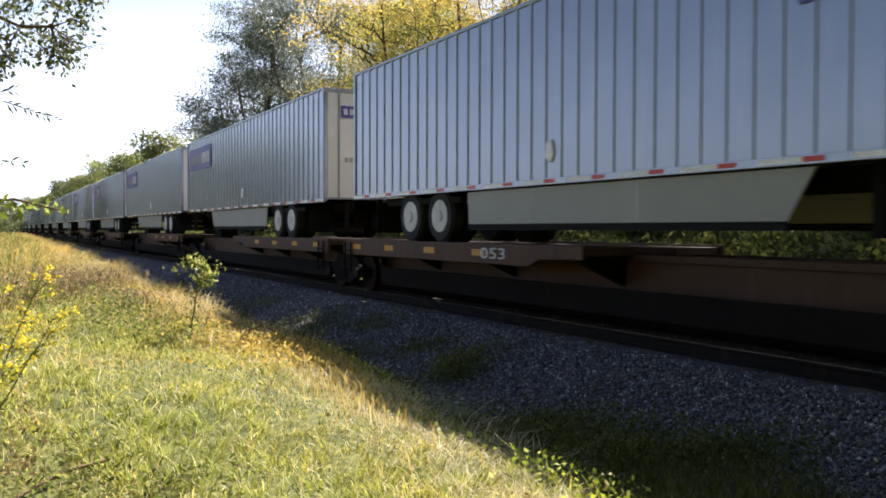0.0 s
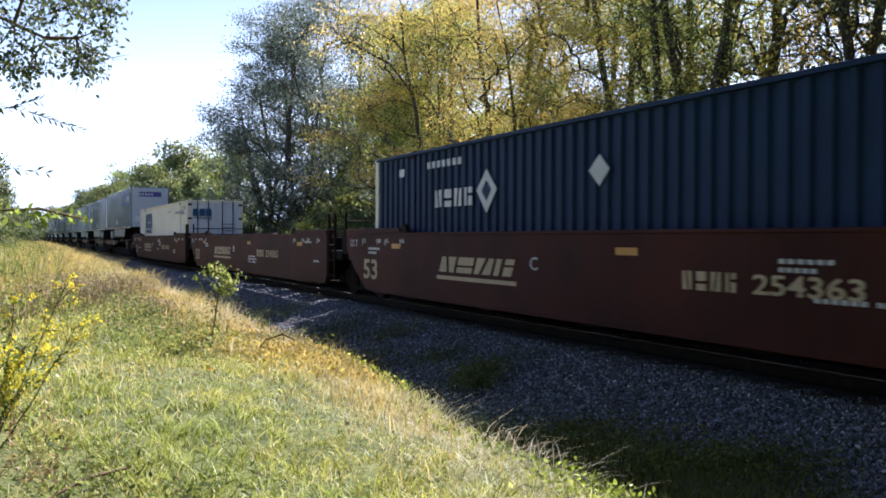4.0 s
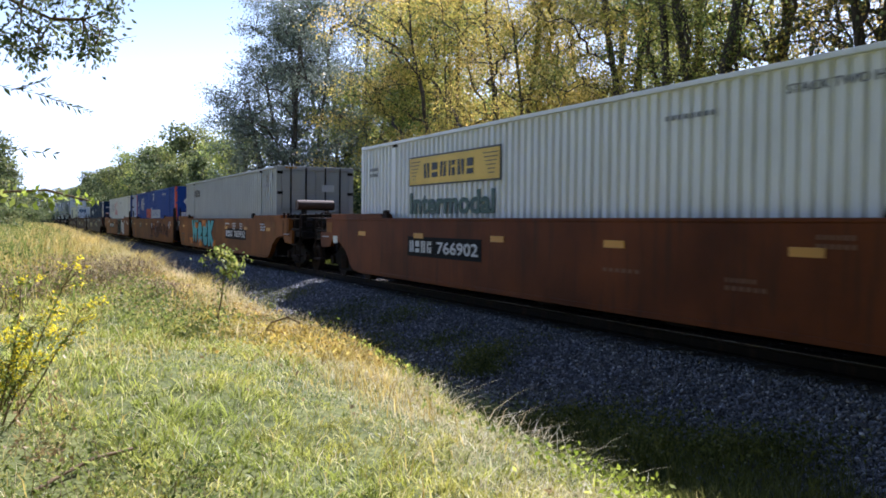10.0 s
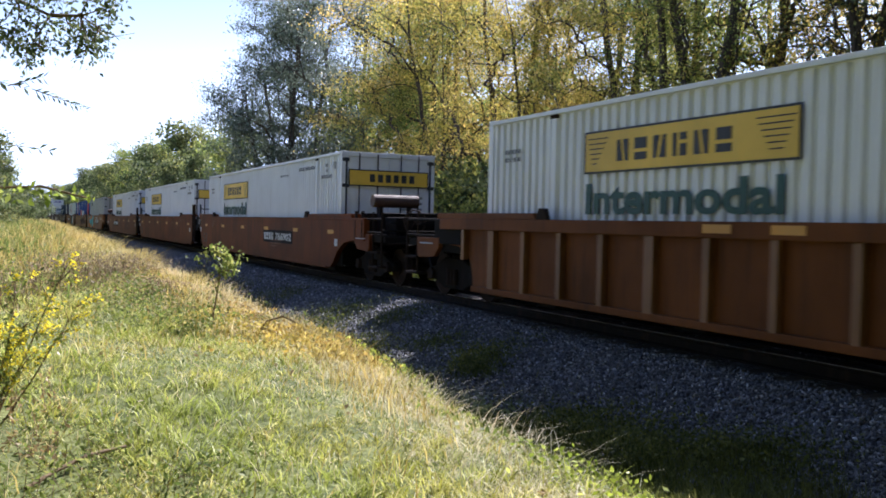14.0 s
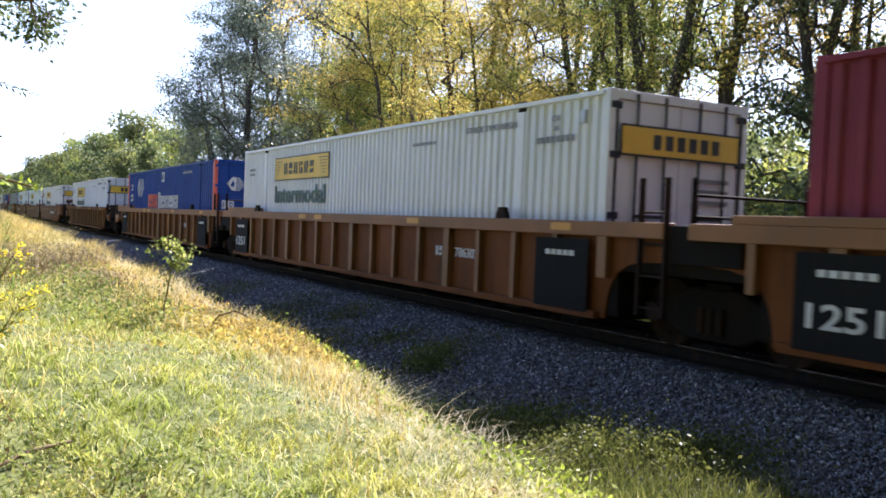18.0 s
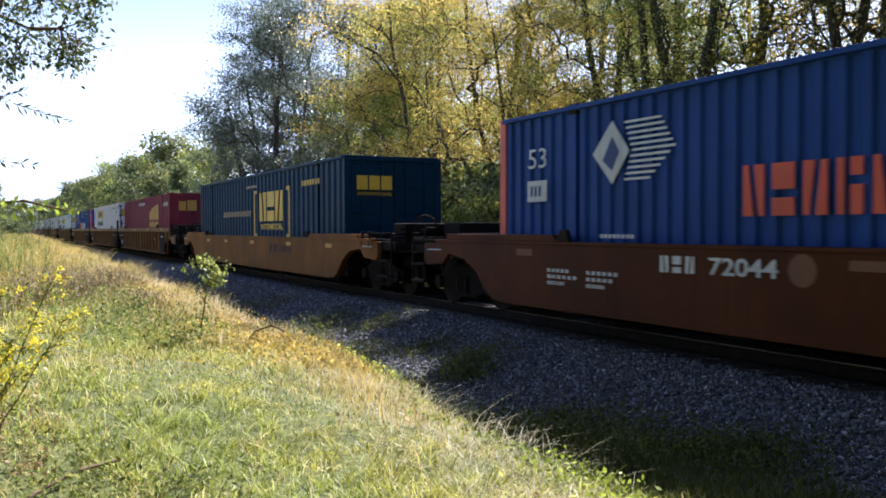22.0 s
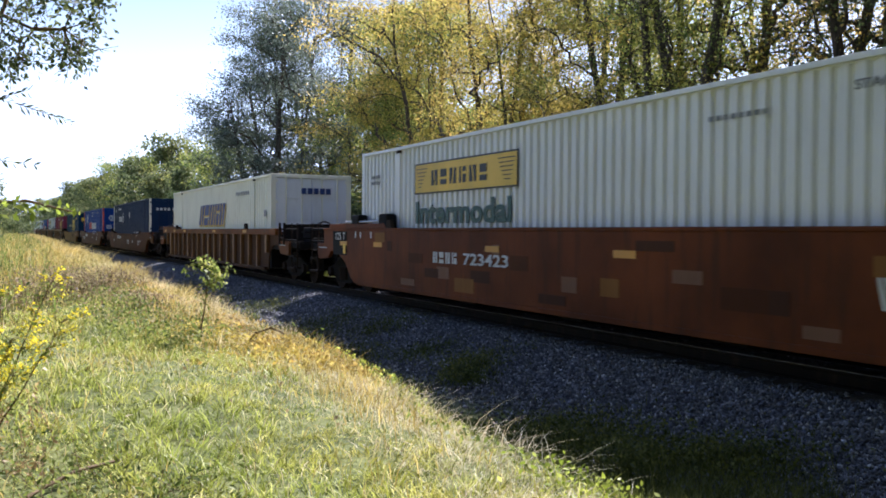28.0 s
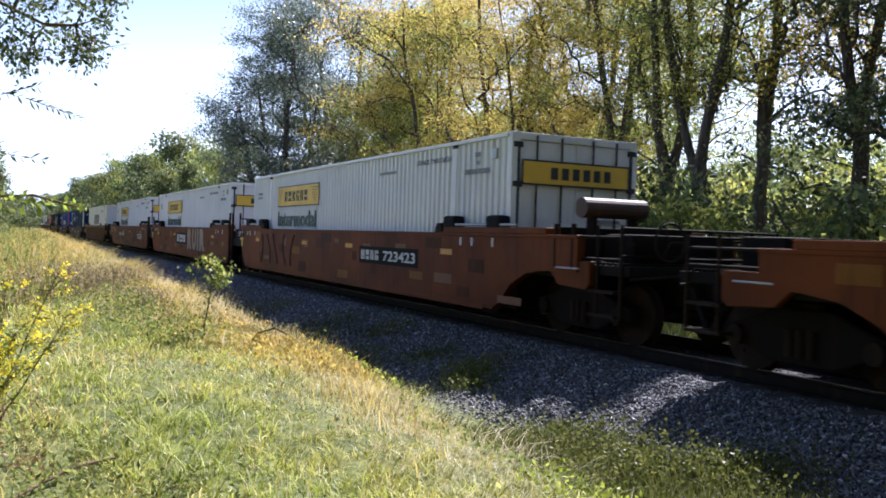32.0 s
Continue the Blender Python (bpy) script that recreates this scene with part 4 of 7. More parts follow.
def coupler_end(car, e, sill, back=0.0, drum=False, paintwork="deck"):
    """Platform, railings, brake gear and coupler past the well, e = 1 ahead, -1 behind."""
    y = lambda a: e * (a - back)
    part("end_platform", box(-1.42, 1.42, *sorted((y(9.5), y(11.25))), 0.98, 1.12, b=0.02), M["dark"], car)
    part("walkway_grating", boxes([(-1.4, 1.4, *sorted((y(9.6 + 0.13 * i), y(9.66 + 0.13 * i))), 1.12, 1.15) for i in range(12)]), M["dark"], car)
    part("centre_sill", box(-0.35, 0.35, *sorted((y(8.6), y(11.3))), 0.55, 0.98, b=0.02), M["dark"], car)
    part("coupler_shank", box(-0.13, 0.13, *sorted((y(11.2), y(11.62))), 0.72, 0.95, b=0.03), M["iron"], car)
    part("coupler_knuckle", box(-0.24, 0.2, *sorted((y(11.5), y(11.78))), 0.68, 1.0, b=0.07), M["iron"], car)
    for s in (-1, 1):
        part("corner_post", rod((s * 1.44, y(11.1), 0.42), (s * 1.44, y(11.1), sill + 0.14), 0.026, 8), M["iron"], car)
        part("corner_post", rod((s * 1.44, y(10.6), 0.42), (s * 1.44, y(10.6), sill + 0.14), 0.024, 8), M["iron"], car)
        part("platform_bracket", prism([(y(9.55), 0.98), (y(9.75), 0.8), (y(10.42), 0.76), (y(10.5), 0.84), (y(10.5), 1.16), (y(9.55), 1.16)], "x", *sorted((s * 1.4, s * 1.5)), b=0.012), M[paintwork], car, "worn painted platform bracket")
        part("grab_iron", rod((s * 1.53, y(9.75), 1.05), (s * 1.53, y(10.3), 1.05), 0.014, 6), M["steel"], car)
        for z in (1.2, sill - 0.02):
            part("handrail", rod((s * 1.44, y(9.55), z), (s * 1.44, y(11.1), z), 0.02, 6), M["dark"], car)
        part("step", box(*sorted((s * 1.3, s * 1.52)), *sorted((y(10.5), y(11.05))), 0.42, 0.46), M["iron"], car)
        part("step", box(*sorted((s * 1.3, s * 1.52)), *sorted((y(10.5), y(11.05))), 0.74, 0.78), M["iron"], car)
    for z in (1.25, sill + 0.1):
        part("handrail", rod((-1.44, y(11.1), z), (1.44, y(11.1), z), 0.02, 6), M["dark"], car)
    if drum:
        part("air_reservoir", rod((-1.15, y(9.8), 1.93), (0.0, y(9.8), 1.93), 0.15, 18), M["postpaint"], car, "brown air reservoir drum")
        for x in (-0.95, -0.2):
            part("reservoir_bracket", box(x - 0.04, x + 0.04, *sorted((y(9.72), y(9.88))), 1.1, 1.8), M["dark"], car)
    part("brake_valve_box", box(-0.95, 0.95, *sorted((y(10.1), y(10.75))), 1.14, 1.55, b=0.04), M["dark"], car)
    part("brake_platform", box(-1.25, 1.25, *sorted((y(10.85), y(11.15))), 1.4, 1.44), M["dark"], car)
    part("end_plate", box(-1.3, 1.3, *sorted((y(9.42), y(9.5))), 1.1, sill + 0.12, b=0.01), M["dark"], car)
    part("uncoupling_lever", rod((-1.4, y(11.25), 0.95), (0.1, y(11.4), 1.05), 0.018, 6), M["iron"], car)
    part("brake_cylinder", rod((0.5, y(10.0), 1.32), (1.1, y(10.0), 1.32), 0.13, 12), M["iron"], car)
    bm = bmesh.new()
    for k in range(10):
        a, c = k / 10, (k + 1) / 10
        pt = lambda u: (-0.45, y(11.35 + 0.3 * math.sin(u * 2.4)), 0.85 - 0.5 * math.sin(u * math.pi * 0.75))
        rod(pt(a), pt(c), 0.028, 6, bm)
    part("air_hose", bm, M["black"], car)
    if e < 0:
        bm = bmesh.new()
        for k in range(18):
            a, c = k * math.tau / 18, (k + 1) * math.tau / 18
            rod((-0.7 + 0.26 * math.cos(a), y(11.2), 1.45 + 0.26 * math.sin(a)), (-0.7 + 0.26 * math.cos(c), y(11.2), 1.45 + 0.26 * math.sin(c)), 0.02, 6, bm)
        for k in range(3):
            a = k * 2.094
            rod((-0.7, y(11.2), 1.45), (-0.7 + 0.25 * math.cos(a), y(11.2), 1.45 + 0.25 * math.sin(a)), 0.014, 6, bm)
        part("brake_wheel", bm, M["iron"], car, "rusty spoked hand brake wheel")
    truck(car, y(9.75))


def well_car(label, paintwork, style="smooth", sill=1.52, front="joint", rear="joint", chord=None, ribs=18):
    """One well of an intermodal car; its middle at the point between the rails."""
    car = thing("well_car", label, "rail car", "well cars of the train")
    pm = M[paintwork]
    cm = M[chord or paintwork]
    xo = 1.53
    z0 = 0.28
    # how far the wall reaches at each end, and the arch over the truck
    reach = {-1: 10.25 if rear == "coupler" else 8.85, 1: 9.95 if front == "coupler" else 9.3 if paintwork == "bnsf" else 8.8}
    side = []
    for e in (-1, 1):
        if (rear if e < 0 else front) == "coupler":
            arch = [(7.95, z0), (8.2, 0.42), (8.5, 0.72), (8.95, 0.92), (9.4, 0.98), (reach[e], 1.0)]
        elif e < 0:
            arch = [(8.7, z0), (8.85, 0.5)]
        else:
            k = reach[1] - 8.3
            arch = [(8.1, z0), (8.3, 0.42), (8.3 + 0.55 * k, 0.75), (8.3 + 0.85 * k, 1.0), (8.3 + k, 1.22)]
        arch = [(e * y, z) for y, z in arch] + [(e * reach[e], sill - 0.02)]
        side += arch[::-1] if e < 0 else arch
    if style == "ribbed":
        arch = [(8.3, z0), (8.32, 0.5), (8.38, 0.7), (8.5, 0.87), (8.68, 0.98), (8.9, 1.03), (9.35, 1.05), (9.35, sill - 0.02)]
        side = [(-y, z) for y, z in reversed(arch)] + arch
    inset = 0.1 if style == "ribbed" else 0.0
    for s in (-1, 1):
        x0, x1 = sorted((s * (xo - inset), s * (xo - 0.13)))
        part("side_wall", prism(side, "x", x0, x1), pm, car)
        if style == "ribbed":
            x0, x1 = sorted((s * (xo + 0.03), s * (xo - 0.18)))
            part("top_chord", box(x0, x1, -9.4, 9.4, sill - 0.19, sill, b=0.012), cm, car)
            x0, x1 = sorted((s * (xo + 0.0), s * (xo - 0.1)))
            part("bottom_chord", box(x0, x1, -8.2, 8.2, z0 - 0.02, z0 + 0.08, b=0.01), pm, car)
            for i in range(ribs):
                y = -8.3 + 0.991 * i
                w = 0.055 if i % 4 else 0.09
                x0, x1 = sorted((s * xo, s * (xo - 0.1)))
                part("rib", box(x0, x1, y - w, y + w, z0 + 0.06 if abs(y) < 8.2 else 0.8, sill - 0.18, b=0.01), M["rib"], car)
        else:
            x0, x1 = sorted((s * (xo + 0.02), s * (xo - 0.17)))
            part("top_chord", box(x0, x1, -reach[-1], reach[1], sill - 0.05, sill, b=0.01), pm, car)
            x0, x1 = sorted((s * (xo + 0.012), s * (xo - 0.1)))
            part("bottom_chord", box(x0, x1, -7.7, 7.7, z0 - 0.03, z0 + 0.05, b=0.01), pm, car)
        for e in (-1, 1):
            if e > 0 and style == "ribbed" or style == "smooth":
                y0, y1 = sorted((e * 6.15, e * min(9.5, reach[e])))
                x0, x1 = sorted((s * (xo + 0.025), s * (xo - 0.24)))
                part("raised_flange", prism([(y0, sill), (y1, sill), (y1, sill + 0.1), (y0 + (0.1 if e > 0 else 0), sill + 0.1)] if e > 0 else [(y0, sill), (y1, sill), (y1 - 0.1, sill + 0.1), (y0, sill + 0.1)], "x", x0, x1, b=0.008), cm, car)
            x0, x1 = sorted((s * (xo + 0.03), s * (xo - 0.05)))
            part("container_guide", prism([(e * 6.0 - 0.16, sill), (e * 6.0 + 0.16, sill), (e * 6.0 + 0.08, sill + 0.17), (e * 6.0 - 0.08, sill + 0.17)], "x", x0, x1, b=0.01), M["iron"], car)
            kind = rear if e < 0 else front
            if e < 0:
                y = -8.98 if kind == "joint" else -9.7
                for yy in (y, y - 0.42):
                    part("ladder_rail", box(*sorted((s * 1.47, s * 1.54)), yy - 0.022, yy + 0.022, 0.4 if kind == "joint" else 1.05, 2.05 if kind == "joint" else sill + 0.16, b=0.008), M["iron"], car)
                for z in (0.5, 0.88, 1.26, 1.64)[0 if kind == "joint" else 2:4 if kind == "joint" else 3]:
                    part("ladder_rung", rod((s * 1.5, y, z), (s * 1.5, y - 0.42, z), 0.016, 6), M["iron"], car)
            elif kind == "joint" or style == "ribbed":
                part("end_panel", box(*sorted((s * 1.45, s * 1.49)), 8.7, 9.75, 1.05, sill - 0.03, b=0.01), M["dark"], car)
    for e in (-1, 1):
        for s in (-1, 1):
            part("wheel_well_plate", box(*sorted((s * 1.36, s * 1.385)), *sorted((e * 7.6, e * 8.5)), 0.32, 0.95), M["dark"], car)
        part("bulkhead", box(-1.4, 1.4, *sorted((e * 8.3, e * 8.5)), 0.35, sill - 0.1, b=0.02), M["dark"], car)
        part("end_beam", box(-1.4, 1.4, *sorted((e * 8.5, e * 9.6)), 0.9, 1.12, b=0.02), M["dark"], car)
    for y in (-7.6, -6.1, -3.0, 0, 3.0, 6.1, 7.6):
        part("cross_bearer", box(-1.36, 1.36, y - 0.28, y + 0.28, 0.19, 0.3, b=0.015), M["dark"], car)
    # plates added between the bearers to stop sun shining through under the car
    for y in (-6.85, -4.55, -1.5, 1.5, 4.55, 6.85):
        part("floor_plate", box(-1.36, 1.36, y - (1.05 if abs(y) < 6 else 0.4), y + (1.05 if abs(y) < 6 else 0.4), 0.25, 0.28), M["dark"], car)
    if rear == "joint":
        truck(car, -9.75)
        part("joint_casting", box(-0.3, 0.3, -10.4, -8.6, 0.62, 0.92, b=0.05), M["dark"], car)
        for x in (-1.3, 1.3):
            part("corner_post", rod((x, -9.62, 1.0), (x, -9.62, 2.05), 0.035, 8), M["dark"], car)
        for z in (1.6, 1.85):
            part("handrail", rod((-1.3, -9.62, z), (1.3, -9.62, z), 0.02, 6), M["dark"], car)
    else:
        coupler_end(car, -1, sill, 0.0, sill > 1.4 and style == "smooth", chord or paintwork)
    if front == "joint":
        part("joint_casting", box(-0.26, 0.26, 8.6, 9.5, 0.66, 0.9, b=0.05), M["dark"], car)
    else:
        coupler_end(car, 1, sill, 0.0, False, chord or paintwork)
    return car


XC = -1.533   # paint on a car's near wall


def reflectors(car, x=XC, z=1.12, ys=(7.4, 4.3, 1.2, -1.9, -5.0, -8.0), mat="yellow"):
    for y in ys:
        plate(car, "reflector", M[mat], y + 0.22, y - 0.22, z, z + 0.1, x - 0.003)


def data_marks(car, rng, x=XC, pale="ink_white", n=5):
    """Unreadable stencilled data as small bars."""
    for i in range(n):
        y = rng.uniform(-8.2, 8.0)
        if -0.2 < y < 5.0:
            y -= 5.4
        z = rng.choice((1.3, 1.18, 0.8))
        for k in range(rng.choice((1, 2, 3))):
            bars(car, "data_stencil", M[pale], y, y - rng.uniform(0.4, 0.8), z - 0.09 * k, z - 0.09 * k + 0.05, x, rng.choice((5, 6, 8)), slit=False, fill=0.62, t=0.005)


def car_number(car, ya, yb, z0, z1, digits, letters=4, back=True, x=XC, mat="ink_white"):
    """Reporting mark: letters as plain bars, digits as painted."""
    if back:
        plate(car, "number_panel", M["black"], ya + 0.12, yb - 0.12, z0 - 0.08, z1 + 0.08, x, t=0.004)
    mid = ya + (yb - ya) * 0.4
    bars(car, "letter_bar", M[mat], ya, mid + 0.06, z0, z1, x - 0.003, letters, fill=0.66)
    on_side(car, "car_number", digits, M[mat], mid - 0.1, yb, z0, z1, x - 0.007, grow=0.015)


# ---- trailers on spine cars ----
def trailer(label, near=True):
    """Highway semi-trailer: tandem at the -y end, nose at +y (turned round when reverse)."""
    t = thing("semi_trailer", label, "trailer", "trailers on the train")
    zb, zt, hl, hw = 2.12, 4.94, 8.05, 1.295
    side = []
    n = 40
    for i in range(n):
        c = -hl + 0.25 + (i + 0.5) * (2 * hl - 0.5) / n
        side += [(c - 0.045, hw - 0.028), (c - 0.03, hw - 0.008), (c + 0.03, hw - 0.008), (c + 0.045, hw - 0.028)]
    pts = [(x, y) for y, x in side]
    outline = [(hw - 0.03, -hl), *pts, (hw - 0.03, hl), (-hw + 0.03, hl), *[(-x, y) for x, y in reversed(pts)], (-hw + 0.03, -hl)]
    part("body", prism(outline, "z", zb + 0.06, zt - 0.06), M["silver"], t)
    part("roof", box(-hw, hw, -hl, hl, zt - 0.07, zt, b=0.025), M["silver"], t)
    for s in (-1, 1):
        part("bottom_rail", box(*sorted((s * hw, s * (hw - 0.06))), -hl, hl, zb - 0.02, zb + 0.08, b=0.006), M["silver"], t)
        if not near:
            for q in (0, 1):
                rows = [(*sorted((s * hw, s * (hw + 0.005))), -hl + 0.05 + k * (2 * hl - 0.1) / 28, -hl + 0.05 + k * (2 * hl - 0.1) / 28 + (0.26 if q else 0.56), zb + 0.005, zb + 0.06) for k in range(q, 28, 2)]
                part("reflective_tape", boxes(rows), M["tape_red" if q else "tape_white"], t)["kind"] = "stuff"
        for k in range(28 if near else 0):
            y0 = -hl + 0.05 + k * (2 * hl - 0.1) / 28
            part("reflective_tape", box(*sorted((s * hw, s * (hw + 0.005))), y0, y0 + (0.26 if k % 2 else 0.56), zb + 0.005, zb + 0.06), M["tape_red" if k % 2 else "tape_white"], t)
        for e in (-1, 1):
            part("corner_post", box(*sorted((s * (hw + 0.004), s * (hw - 0.1))), *sorted((e * (hl + 0.01), e * (hl - 0.1))), zb, zt - 0.01, b=0.03), M["silver"], t)
        skirt = [(-3.0, zb - 0.04), (4.1, zb - 0.04), (3.75, zb - 0.6), (-2.95, zb - 0.6)]
        part("side_skirt", prism([(y, z) for y, z in skirt], "x", *sorted((s * 1.22, s * 1.19)), b=0.005), M["skirt"], t, "pale side skirt panel")
        part("skirt_edge", box(*sorted((s * 1.225, s * 1.185)), -2.95, 3.75, zb - 0.7, zb - 0.6), M["black"], t)
        for y in (-1.0, 1.4):
            part("skirt_seam", box(*sorted((s * 1.226, s * 1.222)), y, y + 0.02, zb - 0.6, zb - 0.05), M["steel"], t)
        part("landing_leg", box(*sorted((s * 0.75, s * 0.9)), 4.5, 4.64, 1.35, zb, b=0.015), M["dark"], t)
        part("mudflap", box(*sorted((s * 0.6, s * 1.2)), -6.95, -6.93, 1.35, 2.0), M["black"], t)
    part("frame", boxes([(-0.55, -0.42, -7.9, 7.6, zb - 0.25, zb), (0.42, 0.55, -7.9, 7.6, zb - 0.25, zb), (-1.2, 1.2, -6.4, -3.3, zb - 0.2, zb - 0.1)]), M["dark"], t)
    for y in (-5.28, -4.05):
        part("axle", rod((-0.95, y, 1.68), (0.95, y, 1.68), 0.07, 10), M["dark"], t)
        for s in (-1, 1):
            bm = bmesh.new()
            for x in (0.62, 0.94):
                rod((s * x, y, 1.68), (s * (x + 0.27), y, 1.68), 0.5, 28, bm)
            bmesh.ops.bevel(bm, geom=[e for e in bm.edges if len(e.link_faces) == 2 and e.calc_face_angle() > 1], offset=0.04, segments=2, affect="EDGES")
            w = part("wheel", bm, M["tyre"], t)
            rm = rod((s * 1.13, y, 1.68), (s * 1.218, y, 1.68), 0.3, 24)
            rod((s * 1.2, y, 1.68), (s * 1.25, y, 1.68), 0.11, 16, rm)
            part("rim", rm, M["rim"], w, "pale painted wheel rim")
    # rear doors
    for s in (-1, 1):
        d = part("door", box(*sorted((s * 0.01, s * (hw - 0.11))), -hl - 0.012, -hl + 0.03, zb + 0.1, zt - 0.12, b=0.008), M["plate"], t)
        for k in (0.35, 0.9):
            part("locking_bar", rod((s * k, -hl - 0.04, zb + 0.05), (s * k, -hl - 0.04, zt - 0.15), 0.02), M["steel"], d)
    part("bumper", box(-1.1, 1.1, -hl, -hl + 0.1, 1.35, 1.45), M["dark"], t)
    for x in (-0.66, 0.66):
        part("bumper_strut", box(x - 0.04, x + 0.04, -hl, -hl + 0.08, 1.4, zb), M["dark"], t)
    part("rear_header", box(-hw, hw, -hl - 0.015, -hl + 0.05, zt - 0.13, zt - 0.02, b=0.01), M["ink_grey"], t)
    part("rear_sign", box(0.35 - 1.2, 0.95 - 1.0, -hl - 0.05, -hl - 0.045, 4.2, 4.5), M["purple"], t, "purple sign on the rear door")
    part("rear_lettering", boxes([(-0.78 + 0.16 * i, -0.68 + 0.16 * i, -hl - 0.056, -hl - 0.05, 4.28, 4.43) for i in range(4)]), M["ink_white"], t)["kind"] = "stuff"
    part("stencil", boxes([(-0.75 + 0.13 * i, -0.67 + 0.13 * i, -hl - 0.05, -hl - 0.045, 3.1, 3.22) for i in range(7)]), M["ink_grey"], t)["kind"] = "stuff"
    # nose: panel painted paler for missing skylight, king pin plate, air connections, sign
    part("nose_panel", box(-hw + 0.1, hw - 0.1, hl + 0.002, hl + 0.014, zb + 0.06, zt - 0.05), M["nosewall"], t, "smooth nose wall with skylight painted in")
    part("king_pin_plate", box(-0.6, 0.6, 6.2, 7.6, zb - 0.1, zb - 0.02), M["dark"], t)
    part("nose_sign", box(-0.75, 0.75, hl + 0.02, hl + 0.026, 4.28, 4.62), M["purple"], t, "purple sign on the nose")
    part("nose_lettering", boxes([(0.6 - 0.2 * i, 0.73 - 0.2 * i, hl + 0.026, hl + 0.032, 4.37, 4.54) for i in range(5)]), M["ink_white"], t)["kind"] = "stuff"
    part("connection_box", box(-0.75, -0.35, hl, hl + 0.1, 2.35, 2.8, b=0.03), M["black"], t)
    part("connection_hose", rod((-0.55, hl + 0.06, 2.4), (-0.5, hl + 0.1, 1.9), 0.03, 8), M["black"], t)
    for x in (0.45, 0.82):
        part("round_decal", rod((x, hl + 0.013, 2.75), (x, hl + 0.019, 2.75), 0.2, 20), M["tape_white"], t)
    # side sign near the nose
    for s in (-1, 1):
        xx = (hw + 0.004) * s
        part("side_sign", box(*sorted((xx, xx - s * 0.012)), 3.93, 7.5, 3.74, 4.6), M["purple"], t, "purple side sign with pale blocks")
        rows = []
        for i in range(12):
            a = (7.2 - 0.26 * i) if s > 0 else (4.2 + 0.26 * i)
            rows.append((*sorted((xx, xx + s * 0.006)), a - 0.09, a + 0.08, 3.95, 4.28 if i > 4 else 4.36))
        part("side_lettering", boxes(rows[:5]), M["ink_white"], t)["kind"] = "stuff"
        part("side_lettering", boxes(rows[5:]), M["ink_grey"], t)["kind"] = "stuff"
        xx = hw * s
        part("road_scuff", prism([(-0.55, 2.5), (-0.42, 2.42), (-0.34, 2.55), (-0.4, 2.76), (-0.52, 2.72)], "x", *sorted((xx - s * 0.02, xx + s * 0.0))), M["tape_white"], t)
    return t


def spine_car(label, f=1):
    """One platform of a spine car: narrow centre beam, tandem deck, hitch stand, joint truck; f = -1: deck ahead."""
    car = thing("spine_car", label, "rail car", "spine cars of the train")
    yy = lambda a, c: sorted((f * a, f * c))
    part("centre_spine", box(-0.42, 0.42, -8.6, 8.6, 0.5, 1.0, b=0.03), M["deck"], car)
    for x in (-0.85, 0.85):
        part("brake_beam", box(x - 0.05, x + 0.05, -7.4, 7.4, 0.22, 0.6, b=0.01), M["dark"], car)
    for s in (-1, 1):
        part("wheel_deck", box(*sorted((s * 0.42, s * 1.29)), *yy(-8.5, 0.4), 1.05, 1.16, b=0.01), M["deck"], car)
        part("deck_beam", prism([(f * y, z) for y, z in ((-8.5, 0.86), (-8.5, 1.2), (0.45, 1.2), (0.45, 1.0), (-0.6, 0.98), (-0.9, 0.86))], "x", *sorted((s * 1.28, s * 1.36)), b=0.012), M["deck"], car)
        for y in (-7.9, -6.2, -4.4, -2.6):
            part("reflector", box(*sorted((s * 1.36, s * 1.366)), *yy(y, y + 0.42), 0.99, 1.1), M["yellow"], car)
        for y in (-8.3, -5.5, -2.7, 0.2):
            part("deck_bracket", prism([(s * 0.42, 0.6), (s * 1.28, 0.98), (s * 1.28, 1.06), (s * 0.42, 1.06)], "y", *yy(y - 0.05, y + 0.05)), M["dark"], car)
        ladder(car, *yy(-8.3, -7.95), s * 1.4, 0.45, 1.15, 2)
        part("nose_rail", box(*sorted((s * 0.42, s * 0.5)), *yy(0.5, 8.4), 0.98, 1.08, b=0.01), M["deck"], car)
    part("hitch_stand", prism([(f * y, z) for y, z in ((6.2, 1.0), (7.4, 1.0), (7.05, 2.02), (6.6, 2.02))], "x", -0.35, 0.35, b=0.02), M["dark"], car)
    part("hitch_plate", box(-0.5, 0.5, *yy(6.45, 7.25), 1.98, 2.04), M["iron"], car)
    if f > 0:
        truck(car, -8.85)
        part("joint_casting", box(-0.3, 0.3, -9.4, -8.4, 0.6, 0.9, b=0.05), M["dark"], car)
    else:
        coupler_end(car, -1, 1.1, 2.35)
    return car


# ---- ground and track ----
def ground():
    xs = np.concatenate([-np.geomspace(2600, 12, 22), np.arange(-10, 0, 0.5), np.arange(0, 13, 0.16), np.arange(13, 30, 0.8), np.geomspace(31, 2600, 24)])
    ys = np.concatenate([-np.geomspace(900, 6, 12), np.arange(-5, 2, 0.5), np.arange(2, 26, 0.17), np.arange(26, 80, 0.7), np.geomspace(81, 3500, 40)])
    X, Y = np.meshgrid(xs, ys)
    Z = terrain(X, Y)
    v = np.stack([X.ravel(), Y.ravel(), Z.ravel()], 1)
    i = np.arange(len(xs) * len(ys)).reshape(len(ys), len(xs))
    f = np.stack([i[:-1, :-1].ravel(), i[:-1, 1:].ravel(), i[1:, 1:].ravel(), i[1:, :-1].ravel()], 1)
    g = new("ground", np_mesh("ground", v, f, M["ground"], True))
    return tagged(g, "grassy bank, stony ditch and crushed-stone track bed", "ground", kind="structure")


TX = 8.645


